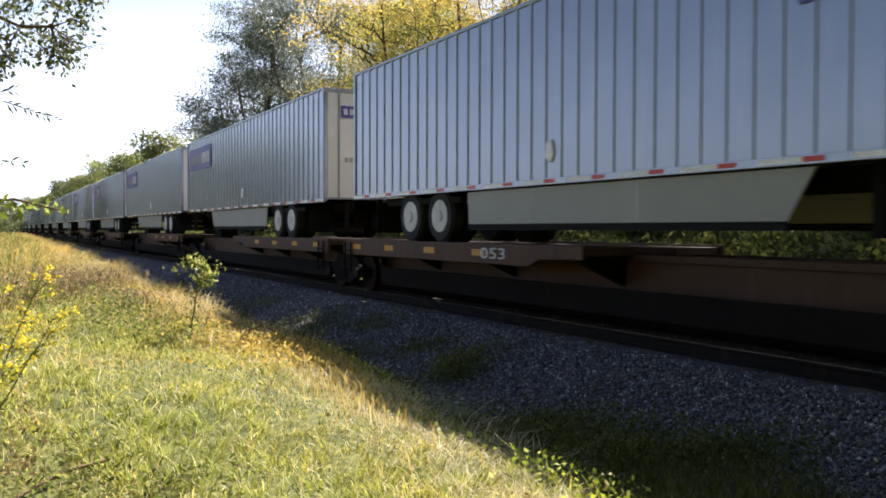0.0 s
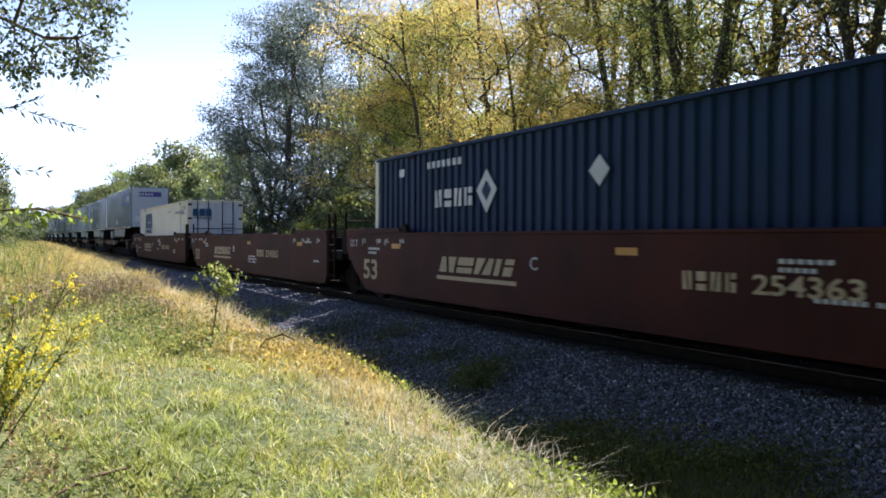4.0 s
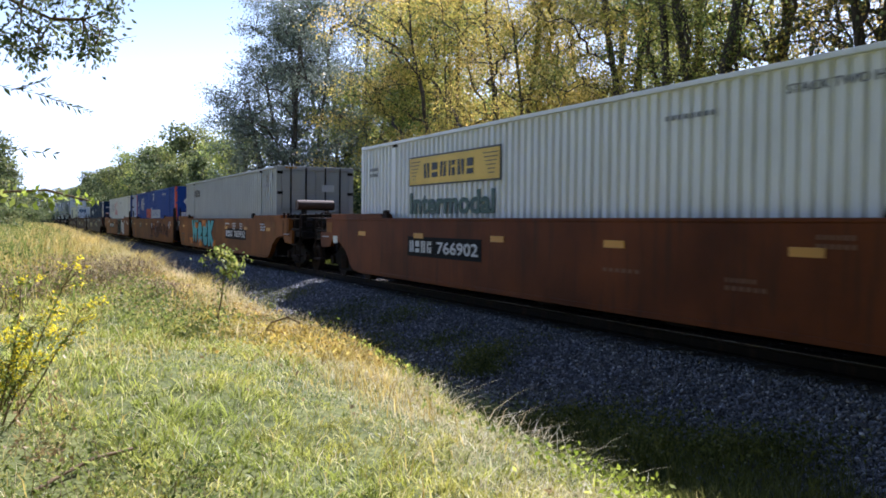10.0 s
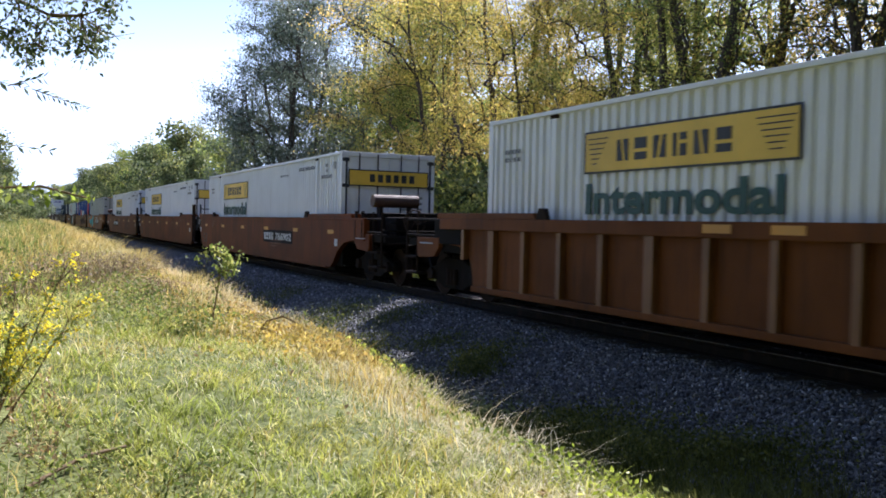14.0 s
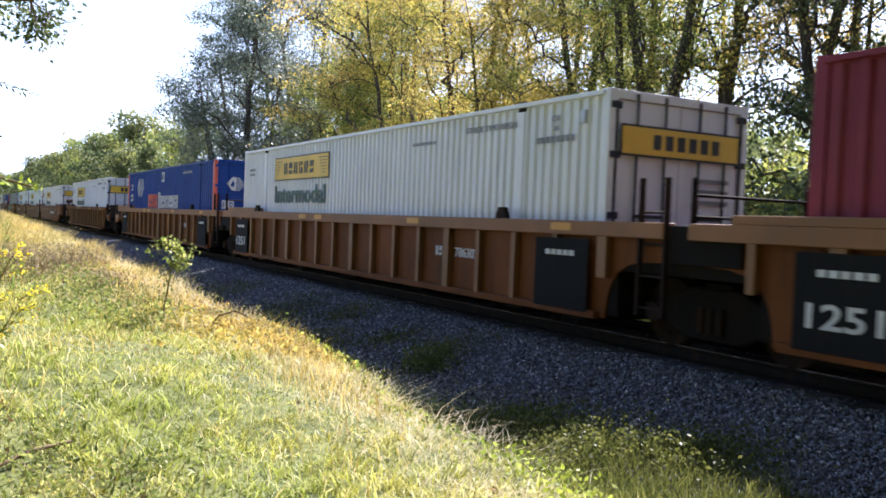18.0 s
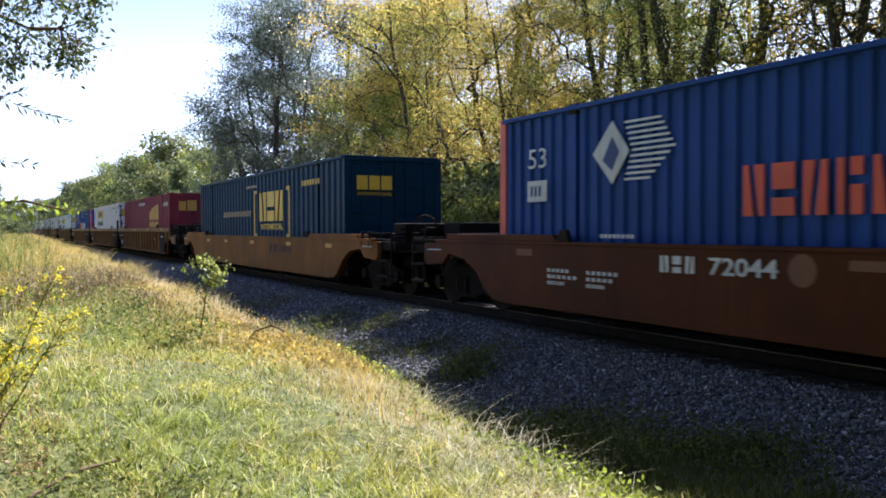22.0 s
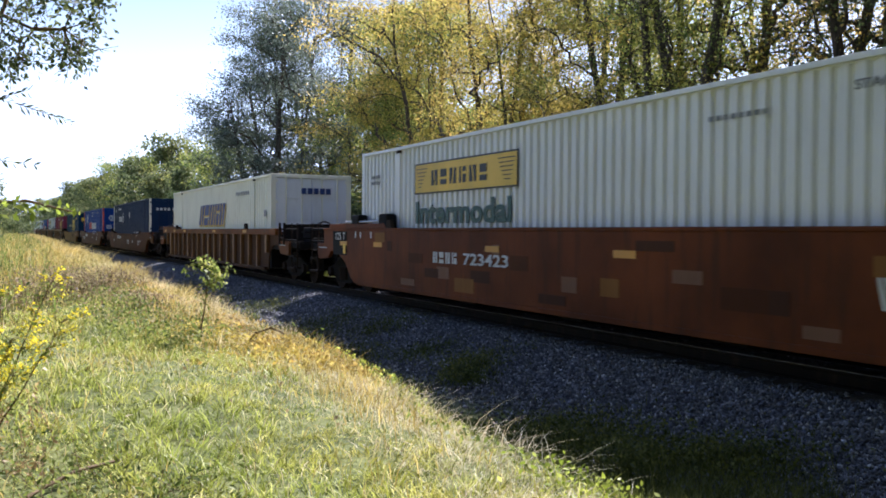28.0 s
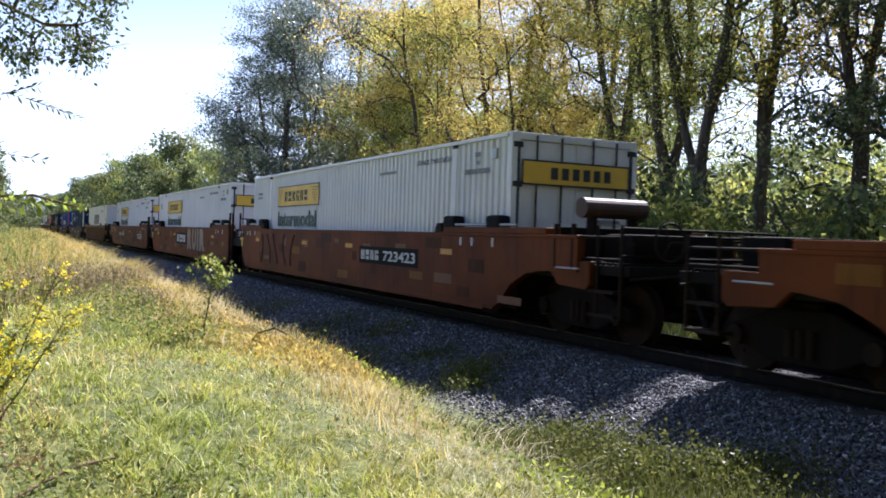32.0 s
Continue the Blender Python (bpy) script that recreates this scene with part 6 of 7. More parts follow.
def meadow():
    rng = np.random.default_rng(8)
    # fine green grass in tufts on the bank
    x, y, big, way = tufts(rng, 15500, 11, -5, 4.1, 2.2, 30, 1.75, 0.035)
    k = (rng.random(len(x)) < np.clip(1.25 - (x - 1.6) / 2.6, 0.1, 1)) & (x < 4.1)
    x, y, big, way = x[k], y[k], big[k], way[k]
    h = rng.uniform(0.05, 0.155, len(x)) * big * (1 + 0.01 * y)
    w = rng.uniform(0.0032, 0.0072, len(x)) * (1 + 0.1 * y)
    ob = new("meadow_grass", blade_mesh("meadow_grass", x, y, h, w, M["grass"], rng, 1.1, way=way, arc=0.45))
    tagged(ob, "sunlit yellow-green grass in tufts on the bank", "grass", kind="stuff")
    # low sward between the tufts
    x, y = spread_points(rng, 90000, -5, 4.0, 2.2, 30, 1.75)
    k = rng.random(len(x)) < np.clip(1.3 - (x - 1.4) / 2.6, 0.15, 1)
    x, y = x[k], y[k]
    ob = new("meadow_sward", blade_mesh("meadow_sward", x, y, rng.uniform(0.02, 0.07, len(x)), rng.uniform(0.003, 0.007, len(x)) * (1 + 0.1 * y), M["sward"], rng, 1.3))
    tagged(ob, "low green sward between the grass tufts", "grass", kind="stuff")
    # bleached seed stalks standing in the grass
    x, y = spread_points(rng, 3000, -3, 3.9, 2.6, 16, 1.4)
    ob = new("seed_stalks", blade_mesh("seed_stalks", x, y, rng.uniform(0.08, 0.24, len(x)), rng.uniform(0.0025, 0.0045, len(x)) * (1 + 0.07 * y), M["pale"], rng, 1.0, arc=0.4))
    tagged(ob, "bleached seed stalks in the grass", "grass", kind="stuff")
    # flattened straw above the lip
    x, y, big, way = tufts(rng, 1500, 14, 2.3, 4.1, 2.8, 10.5, 1.2, 0.06)
    k = (rng.random(len(x)) < np.exp(-((x - 3.25 - 0.03 * y) / 0.62) ** 2)) & (x < 4.25)
    x, y, big, way = x[k], y[k], big[k], way[k]
    ob = new("flattened_straw", blade_mesh("flattened_straw", x, y, rng.uniform(0.07, 0.18, len(x)) * big, rng.uniform(0.003, 0.006, len(x)) * (1 + 0.06 * y), M["pale"], rng, 1.5, way=way, arc=0.5))
    tagged(ob, "flattened pale straw above the ditch", "grass", kind="stuff")
    # tall feathery blond grass along the crest
    x, y, big, way = tufts(rng, 2600, 16, 2.2, 4.3, 12, 60, 1.5, 0.1)
    k = rng.random(len(x)) < np.exp(-((x - 3.6) / 0.75) ** 2)
    x, y, big, way = x[k], y[k], big[k], way[k]
    ob = new("feather_grass", blade_mesh("feather_grass", x, y, rng.uniform(0.18, 0.42, len(x)) * big, rng.uniform(0.0028, 0.005, len(x)) * (1 + 0.08 * y), M["blond"], rng, 0.55, way=way, arc=0.25))
    tagged(ob, "tall feathery blond grass along the crest of the bank", "grass", kind="stuff")
    # thinner grass round and behind the viewpoint
    x, y = rng.uniform(-8, 4.1, 30000), rng.uniform(-9, 2.5, 30000)
    ob = new("meadow_grass", blade_mesh("meadow_grass", x, y, rng.uniform(0.04, 0.14, len(x)), rng.uniform(0.006, 0.012, len(x)), M["grass"], rng, 1.0))
    tagged(ob, "yellow-green grass round the viewpoint", "grass", kind="stuff")
    # dry blond grass towards the edge and along the crest
    x, y = spread_points(rng, 120000, -2.5, 4.3, 3.0, 90, 1.5)
    band = np.exp(-((x - 3.5) / 0.75) ** 2) * np.clip((y - 5) / 5, 0.15, 1) + 0.05 + np.clip((y - 20) / 40, 0, 0.4)
    k = rng.random(len(x)) < band
    x, y = x[k], y[k]
    h = rng.uniform(0.06, 0.22, len(x)) * (1 + 0.4 * np.sin(x * 2.3 - y * 0.7)) * (1 + np.clip((y - 7) / 10, 0, 2.0))
    w = rng.uniform(0.004, 0.008, len(x)) * (1 + 0.09 * y)
    ob = new("dry_grass", blade_mesh("dry_grass", x, y, h, w, M["straw"], rng, 0.8))
    tagged(ob, "dry straw-coloured grass along the edge of the bank", "grass", kind="stuff")
    # tall weeds away from the line
    x, y = spread_points(rng, 42000, -9, 2.2, 8, 75, 1.2)
    k = rng.random(len(x)) < np.clip((0.9 - x + (y - 14) * 0.06) / 3.5, 0, 1)
    k &= y > 12.5 + (2.2 - x) * 1.6
    x, y = x[k], y[k]
    h = rng.uniform(0.3, 0.8, len(x)) * np.clip(0.6 + (y - 8) * 0.03, 0.5, 1.15)
    w = rng.uniform(0.008, 0.016, len(x)) * (1 + 0.06 * y)
    green = np.sin(x * 1.1 + 0.5 * y) + np.sin(0.8 * y - 0.7 * x) + rng.normal(size=len(x)) * 0.7 > -0.35
    for k, mat, lab in ((~green, "straw", "tall straw-coloured weeds on the bank"), (green, "weed", "tall green weeds on the bank")):
        ob = new("tall_weeds", blade_mesh("tall_weeds", x[k], y[k], h[k], w[k], M[mat], rng, 0.4))
        tagged(ob, lab, "weeds", kind="stuff")
    c = np.stack([x, y, terrain(x, y) + h * rng.uniform(0.3, 1.0, len(x))], 1)
    v, f = leaf_arrays(c, 0.09, rng)
    ob = new("weed_leaves", np_mesh("weed_leaves", v, f, M["weed"]))
    tagged(ob, "yellow-green leaves of tall weeds", "weeds", kind="stuff")
    # low golden and russet weeds between lawn and crest
    for mat, n, cx, sx, y0, y1, hh, lab in (("golden", 12000, 3.35, 0.55, 9.2, 24, 0.26, "golden autumn weeds along the bank edge"), ("weed", 7000, 2.35, 0.4, 12, 24, 0.34, "yellow-green leafy weeds below the crest"), ("russet", 2600, 3.7, 0.25, 9.6, 15, 0.2, "reddish-brown weeds on the bank edge"), ("russet", 9000, 1.5, 1.1, 10, 36, 0.5, "russet and green weeds on the bank"), ("weed", 13000, 1.3, 1.5, 9.5, 40, 0.48, "leafy green weeds on the bank"), ("weed", 2600, 3.85, 0.2, 4.5, 14, 0.14, "low green weeds on the lip of the bank")):
        y = y0 + (y1 - y0) * rng.random(n) ** 1.3
        x = cx + rng.normal(size=n) * sx + 0.3 * np.sin(y * 0.8)
        clumpy = 0.5 + 0.5 * np.sin(x * 3.1 + 2 * np.sin(y * 1.7)) * np.sin(y * 2.3 + x)
        k = (rng.random(n) < 0.25 + clumpy) & (x < 4.25)
        if y1 > 30:
            k &= y > 12.3 + (2.6 - x) * 1.7 + 0.8 * np.sin(x * 2.5)
        x, y, clumpy = x[k], y[k], clumpy[k]
        c = np.stack([x, y, terrain(x, y) + hh * rng.random(len(x)) * (0.4 + 0.6 * clumpy)], 1)
        v, f = leaf_arrays(c, 0.06, rng, -0.3, 0.5)
        ob = new("bank_weeds", np_mesh("bank_weeds", v, f, M[mat]))
        tagged(ob, lab, "weeds", kind="stuff")
    # broken pale stalks lying about
    n = 2600
    y = 3 + 11 * rng.random(n) ** 1.2
    x = 3.3 + rng.normal(size=n) * 0.6
    k = x < 4.2
    x, y = x[k], y[k]
    ob = new("broken_stalks", blade_mesh("broken_stalks", x, y, rng.uniform(0.04, 0.12, len(x)), np.full(len(x), 0.007), M["pale"], rng, 3.0))
    tagged(ob, "pale broken stalks lying in the grass", "grass", kind="stuff")
    # grass beyond the line
    x, y = spread_points(rng, 26000, 11.6, 20, 4, 80, 1.3)
    h = rng.uniform(0.15, 0.5, len(x))
    w = rng.uniform(0.012, 0.02, len(x)) * (1 + 0.04 * y)
    ob = new("verge_grass", blade_mesh("verge_grass", x, y, h, w, M["grass"], rng, 0.5))
    tagged(ob, "rough grass between the line and the wood", "grass", kind="stuff")
    clumps(rng)
    low_weeds(rng)
    goldenrod()
    sapling()
    overhang()
    litter()


def clump(name, label, x, y, n, radius, h, mat, rng, width=0.008, lean=0.8, leafy_mat=None, reach=0.0):
    px = x + rng.normal(size=n) * radius
    py = y + rng.normal(size=n) * radius
    t = thing(name, label, "plant", "clumps at the track side")
    part("tuft", blade_mesh(name, px, py, h * rng.uniform(0.5, 1.1, n), np.full(n, width), M[mat], rng, lean + reach, way=rng.normal(size=n) * 1.3 if reach else None, arc=0.6 if reach else 0.15), None, t)["kind"] = "stuff"
    if leafy_mat:
        m = n * 4
        c = np.stack([x + rng.normal(size=m) * radius * 1.1, y + rng.normal(size=m) * radius * 1.1, np.zeros(m)], 1)
        c[:, 2] = terrain(c[:, 0], c[:, 1]) + h * rng.random(m) * 0.9
        v, f = leaf_arrays(c, 0.045, rng)
        part("leaves", np_mesh("leaves", v, f, M[leafy_mat]), None, t)["kind"] = "stuff"
    return t


def clumps(rng):
    for x, y, h in ((3.95, 7.9, 0.42), (4.1, 7.5, 0.5), (4.15, 7.0, 0.55), (4.0, 6.6, 0.48), (3.85, 6.1, 0.46), (3.7, 5.6, 0.36), (3.5, 5.1, 0.34), (3.35, 4.6, 0.28)):
        t = clump("dry_tussock", "tussock of pale dry stalks leaning over the ditch", x, y, 34, 0.15, h, "pale", rng, 0.0065, 0.6, reach=1.0)
    for x, y in ((4.15, 9.0), (4.25, 9.4), (4.2, 9.8), (4.3, 10.2), (4.15, 10.6), (4.2, 11.0), (4.05, 8.6), (3.3, 4.3), (3.25, 3.9), (3.35, 4.7)):
        clump("weed_clump", "bright green low weed clump at the ditch edge", x, y, 34, 0.17, 0.24, "grass", rng, 0.008, 0.7, "limeweed")
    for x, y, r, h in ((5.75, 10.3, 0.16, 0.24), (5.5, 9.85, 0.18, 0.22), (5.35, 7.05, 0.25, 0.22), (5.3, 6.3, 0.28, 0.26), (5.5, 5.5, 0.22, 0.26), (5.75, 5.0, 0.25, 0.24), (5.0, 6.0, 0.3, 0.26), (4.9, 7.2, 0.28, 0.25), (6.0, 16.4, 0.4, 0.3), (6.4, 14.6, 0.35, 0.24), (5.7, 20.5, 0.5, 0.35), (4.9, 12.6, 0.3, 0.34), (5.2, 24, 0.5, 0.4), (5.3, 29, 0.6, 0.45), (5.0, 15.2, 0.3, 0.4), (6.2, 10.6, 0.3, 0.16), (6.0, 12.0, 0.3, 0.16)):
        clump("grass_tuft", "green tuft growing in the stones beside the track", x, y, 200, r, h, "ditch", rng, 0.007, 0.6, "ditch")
    for x, y, k in ((2.2, 21.5, 1.0), (1.7, 20.2, 0.9), (2.6, 23.0, 0.9), (1.2, 22.0, 1.0), (2.5, 16.2, 0.6), (0.6, 18.0, 0.9), (-0.6, 14.5, 0.9), (-1.2, 18, 1.0)):
        clump("brown_weed", "brownish going-over weed clump in the grass", x, y, 260, 0.5 * k, 0.66 * k, "twig", rng, 0.008, 0.5, "mauve")


def low_weeds(rng):
    """Going-over weeds near the viewpoint and ditch grass with shade put into its colour."""
    for x, y, k in ((0.25, 5.3, 0.8), (0.45, 5.0, 0.7), (0.1, 5.9, 1.0), (0.7, 4.7, 0.6), (0.55, 5.6, 0.7), (0.0, 5.0, 0.8), (0.3, 6.4, 0.9), (0.15, 6.8, 1.1), (0.85, 5.1, 0.7), (1.0, 4.6, 0.6), (0.5, 6.1, 0.72), (1.15, 5.4, 0.55)):
        t = thing("dying_weed", "olive and brown going-over weed in the grass", "plant", "weeds near the viewpoint")
        stems, n = [], 9
        for _ in range(n):
            p = np.array([x + rng.normal() * 0.14, y + rng.normal() * 0.14, 0])
            p[2] = float(terrain(p[0], p[1]))
            q = p + np.array([rng.normal() * 0.1, rng.normal() * 0.1, rng.uniform(0.12, 0.3) * k])
            stems.append((p, q, 0.0026, 0.0015))
        part("stalk", tubes_mesh("stalk", stems, M["twig"], 4), None, t)["kind"] = "stuff"
        c = np.array([p + (q - p) * rng.uniform(0.3, 1.1) + rng.normal(size=3) * 0.025 for p, q, _, _ in stems for _ in range(12)])
        v, f = leaf_arrays(c, 0.05, rng, 0.2, 0.35)
        part("leaves", np_mesh("leaves", v, f, M["russet" if k > 0.95 else "weed"]), None, t)["kind"] = "stuff"
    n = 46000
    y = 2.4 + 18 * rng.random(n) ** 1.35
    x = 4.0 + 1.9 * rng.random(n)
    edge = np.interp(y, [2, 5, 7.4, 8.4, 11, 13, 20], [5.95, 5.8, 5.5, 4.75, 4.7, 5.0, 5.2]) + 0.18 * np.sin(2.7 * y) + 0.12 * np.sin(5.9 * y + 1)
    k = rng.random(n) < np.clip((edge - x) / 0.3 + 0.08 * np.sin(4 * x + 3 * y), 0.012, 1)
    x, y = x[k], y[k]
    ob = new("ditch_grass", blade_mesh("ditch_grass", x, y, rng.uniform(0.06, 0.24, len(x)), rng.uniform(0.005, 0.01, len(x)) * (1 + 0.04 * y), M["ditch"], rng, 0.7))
    tagged(ob, "green ditch grass, its colour darkened for the shade", "grass", kind="stuff")


def stems_thing(name, label, category, stems, leaves, leaf_mat, size, blooms=None, seed=0, narrow=0.4):
    rng = np.random.default_rng(seed)
    t = thing(name, label, category)
    part("stalk", tubes_mesh("stalk", stems, M["twig"], 5), None, t)["kind"] = "stuff"
    v, f = leaf_arrays(np.array(leaves), size, rng, 0.4, narrow)
    part("leaves", np_mesh("leaves", v, f, M[leaf_mat]), None, t)["kind"] = "stuff"
    if blooms is not None:
        v, f = leaf_arrays(np.array(blooms), 0.022, rng, 0, 0.8)
        part("blossoms", np_mesh("blossoms", v, f, M["bloom"]), None, t, "bright yellow blossom sprays")
    return t


def goldenrod():
    rng = np.random.default_rng(4)
    for gx, gy, n, hh in ((-0.08, 6.8, 3, 1.2), (-0.22, 6.4, 3, 0.8)):
        stems, leaves, blooms = [], [], []
        for i in range(n):
            p = np.array([gx + rng.normal() * 0.04, gy + rng.normal() * 0.05, 0])
            p[2] = float(terrain(p[0], p[1]))
            d = np.array([(0.34, 0.16, 0.6)[i] + rng.normal() * 0.04, rng.uniform(-0.15, 0.15), 1.0])
            h = hh * (1.0, 0.85, 0.78)[i]
            for k in range(9):
                q = p + d / np.linalg.norm(d) * h / 9 + rng.normal(size=3) * 0.007
                stems.append((p, q, 0.008 - 0.0006 * k, 0.0074 - 0.0006 * k))
                if k > 1:
                    for _ in range(5):
                        leaves.append(q + rng.normal(size=3) * 0.03)
                if k > 3:
                    for _ in range(2 if k < 8 else 3):
                        e = q + np.array([rng.uniform(-0.12, 0.16), rng.normal() * 0.08, rng.uniform(0.03, 0.13)])
                        stems.append((q, e, 0.003, 0.0015))
                        for _ in range(6):
                            leaves.append(q + (e - q) * rng.random() + rng.normal(size=3) * 0.015)
                        if rng.random() < 0.7:
                            for _ in range(26):
                                blooms.append(q + (e - q) * rng.uniform(0.35, 1.15) + rng.normal(size=3) * 0.014)
                p = q
        stems_thing("goldenrod", "yellow-flowered goldenrod plant in the grass", "wild flower", stems, leaves, "weed", 0.06, blooms, 9, 0.3)


def sapling():
    rng = np.random.default_rng(14)
    p = np.array([2.6, 12.7, 0.0])
    p[2] = float(terrain(p[0], p[1]))
    stems, leaves = [], []
    top = 1.12
    for k in range(8):
        q = p + np.array([0.018, 0, top / 8]) + rng.normal(size=3) * 0.01
        stems.append((p, q, 0.018 - 0.0015 * k, 0.0165 - 0.0015 * k))
        if k > 2:
            for _ in range(3 if k < 5 else 7):
                e = q + np.array([rng.normal() * 0.13, rng.normal() * 0.13, rng.uniform(-0.02, 0.12)])
                stems.append((q, e, 0.005, 0.003))
                for _ in range(6 if k < 5 else 16):
                    leaves.append(e + rng.normal(size=3) * 0.05)
        else:
            for _ in range(6):
                leaves.append(q + rng.normal(size=3) * 0.04)
        p = q
    stems_thing("sapling", "young broad-leaved sapling standing in dry grass", "sapling", stems, leaves, "weed", 0.07, None, 15, 0.6)


def overhang():
    """A tree beside the viewpoint whose twigs hang into the view."""
    rng = np.random.default_rng(23)
    stems, leaves = [], []
    root = np.array([-5.2, 6.2, float(terrain(-5.2, 6.2)) - 0.1])
    fork = root + np.array([0.3, 0, 3.6])
    stems += [(root, root + (fork - root) * 0.5, 0.2, 0.17), (root + (fork - root) * 0.5, fork, 0.17, 0.14)]
    stems.append((fork, fork + np.array([-0.5, 0.6, 3.0]), 0.13, 0.07))

    def bough(pts, r0):
        pts = [np.array(p, float) for p in pts]
        for i in range(len(pts) - 1):
            stems.append((pts[i], pts[i + 1], r0 * (1 - 0.75 * i / len(pts)), r0 * (1 - 0.75 * (i + 1) / len(pts))))
        return pts[-1]

    m = bough([fork, (-3.6, 6.2, 3.9), (-2.0, 6.1, 3.75), (-0.6, 6.0, 3.35)], 0.07)
    nodes = [m]
    for q in ((-0.45, 6.0, 3.05), (-0.2, 5.95, 2.85), (0.02, 6.05, 2.78), (0.2, 6.0, 2.7), (0.38, 6.0, 2.72), (0.1, 6.1, 3.05), (0.35, 6.0, 3.0)):
        q = np.array(q)
        o = min(nodes, key=lambda p: np.linalg.norm(p - q))
        stems.append((o, q, 0.014, 0.009))
        nodes.append(q)
    for x, z in ((-0.5, 2.9), (-0.35, 2.65), (-0.25, 2.75), (-0.12, 2.58), (-0.02, 2.52), (0.07, 2.48), (0.14, 2.5), (0.02, 2.72), (0.12, 2.62), (0.16, 2.88), (0.26, 2.86), (0.32, 2.7), (0.36, 2.6), (0.42, 2.53), (0.47, 2.6), (0.5, 2.68), (0.55, 2.76), (0.42, 2.82), (0.32, 2.96), (0.5, 2.95), (0.12, 3.0), (-0.1, 2.92), (0.4, 3.05), (0.24, 3.1), (0.58, 2.9), (0.0, 3.12)):
        a = np.array([x, 6.0 + rng.normal() * 0.18, z])
        o = min(nodes, key=lambda p: np.linalg.norm(p - a))
        mid = (o + a) / 2 + rng.normal(size=3) * 0.03
        stems += [(o, mid, 0.006, 0.004), (mid, a, 0.004, 0.003)]
        for _ in range(5):
            e = a + rng.normal(size=3) * 0.07
            stems.append((a, e, 0.003, 0.0015))
        for _ in range(105):
            leaves.append(a + rng.normal(size=3) * np.array([0.06, 0.1, 0.05]))
    sprigs = []

    def sprig(a, c, n, size):
        """A bowed twig with leaves in two ranks along it."""
        a, c = np.array(a, float), np.array(c, float)
        d = (c - a) / np.linalg.norm(c - a)
        for i in range(n):
            p, q = a + (c - a) * i / n, a + (c - a) * (i + 1) / n
            stems.append((p, q, 0.004 - 0.003 * i / n, 0.004 - 0.003 * (i + 1) / n))
            for s2 in (-1, 1):
                w = d * 0.75 + np.array([0.1 * s2, rng.normal() * 0.3, 0.62 * s2 - 0.3]) + rng.normal(size=3) * 0.12
                sprigs.append((q, w / np.linalg.norm(w), size * rng.uniform(0.75, 1.15)))

    m = bough([fork, (-3.4, 6.3, 3.2), (-1.6, 6.2, 2.75), (-0.35, 6.0, 2.3)], 0.05)
    sprig(m, (0.12, 6.0, 2.22), 7, 0.075)
    sprig((0.12, 6.0, 2.22), (0.41, 6.0, 2.13), 9, 0.06)
    sprig((-0.02, 6.0, 2.24), (0.16, 6.0, 2.31), 5, 0.06)
    m = bough([(-1.6, 6.2, 2.75), (-0.9, 6.1, 2.1), (-0.35, 6.0, 1.9)], 0.02)
    sprig(m, (0.2, 6.0, 1.845), 9, 0.06)
    leaves = np.array(leaves)
    t = stems_thing("overhanging_tree", "tree with leaves coloured as in shade, twigs over the bank", "tree", stems, leaves, "leaf_shade", 0.042, None, 24, 0.5)
    v, f = leaf_arrays(np.array([p for p, _, _ in sprigs]), np.array([k for _, _, k in sprigs]), rng, 0, 0.3, np.array([w for _, w, _ in sprigs]))
    part("sprig_leaves", np_mesh("sprig_leaves", v, f, M["leaf_shade"]), None, t)["kind"] = "stuff"
    low, lv = [], []
    a = np.array([-0.9, 7.4, float(terrain(-0.9, 7.4))])
    for p, q in ((a, a + np.array([0.1, 0, 0.9])), (a + np.array([0.1, 0, 0.9]), np.array([-0.35, 7.5, 1.62])), (np.array([-0.35, 7.5, 1.62]), np.array([0.2, 7.5, 1.66])), (np.array([0.2, 7.5, 1.66]), np.array([0.52, 7.5, 1.58]))):
        low.append((p, q, 0.012, 0.008))
    for i in range(90):
        u = rng.random() ** 1.3
        lv.append(np.array([-0.4 + 0.95 * u, 7.5, 1.64 - 0.05 * u * u]) + rng.normal(size=3) * np.array([0.03, 0.05, 0.05 * (1.3 - u)]))
    stems_thing("leafy_shoot", "light green leafy shoot arching over the grass", "shrub", low, lv, "limeweed", 0.075, None, 25, 0.5)


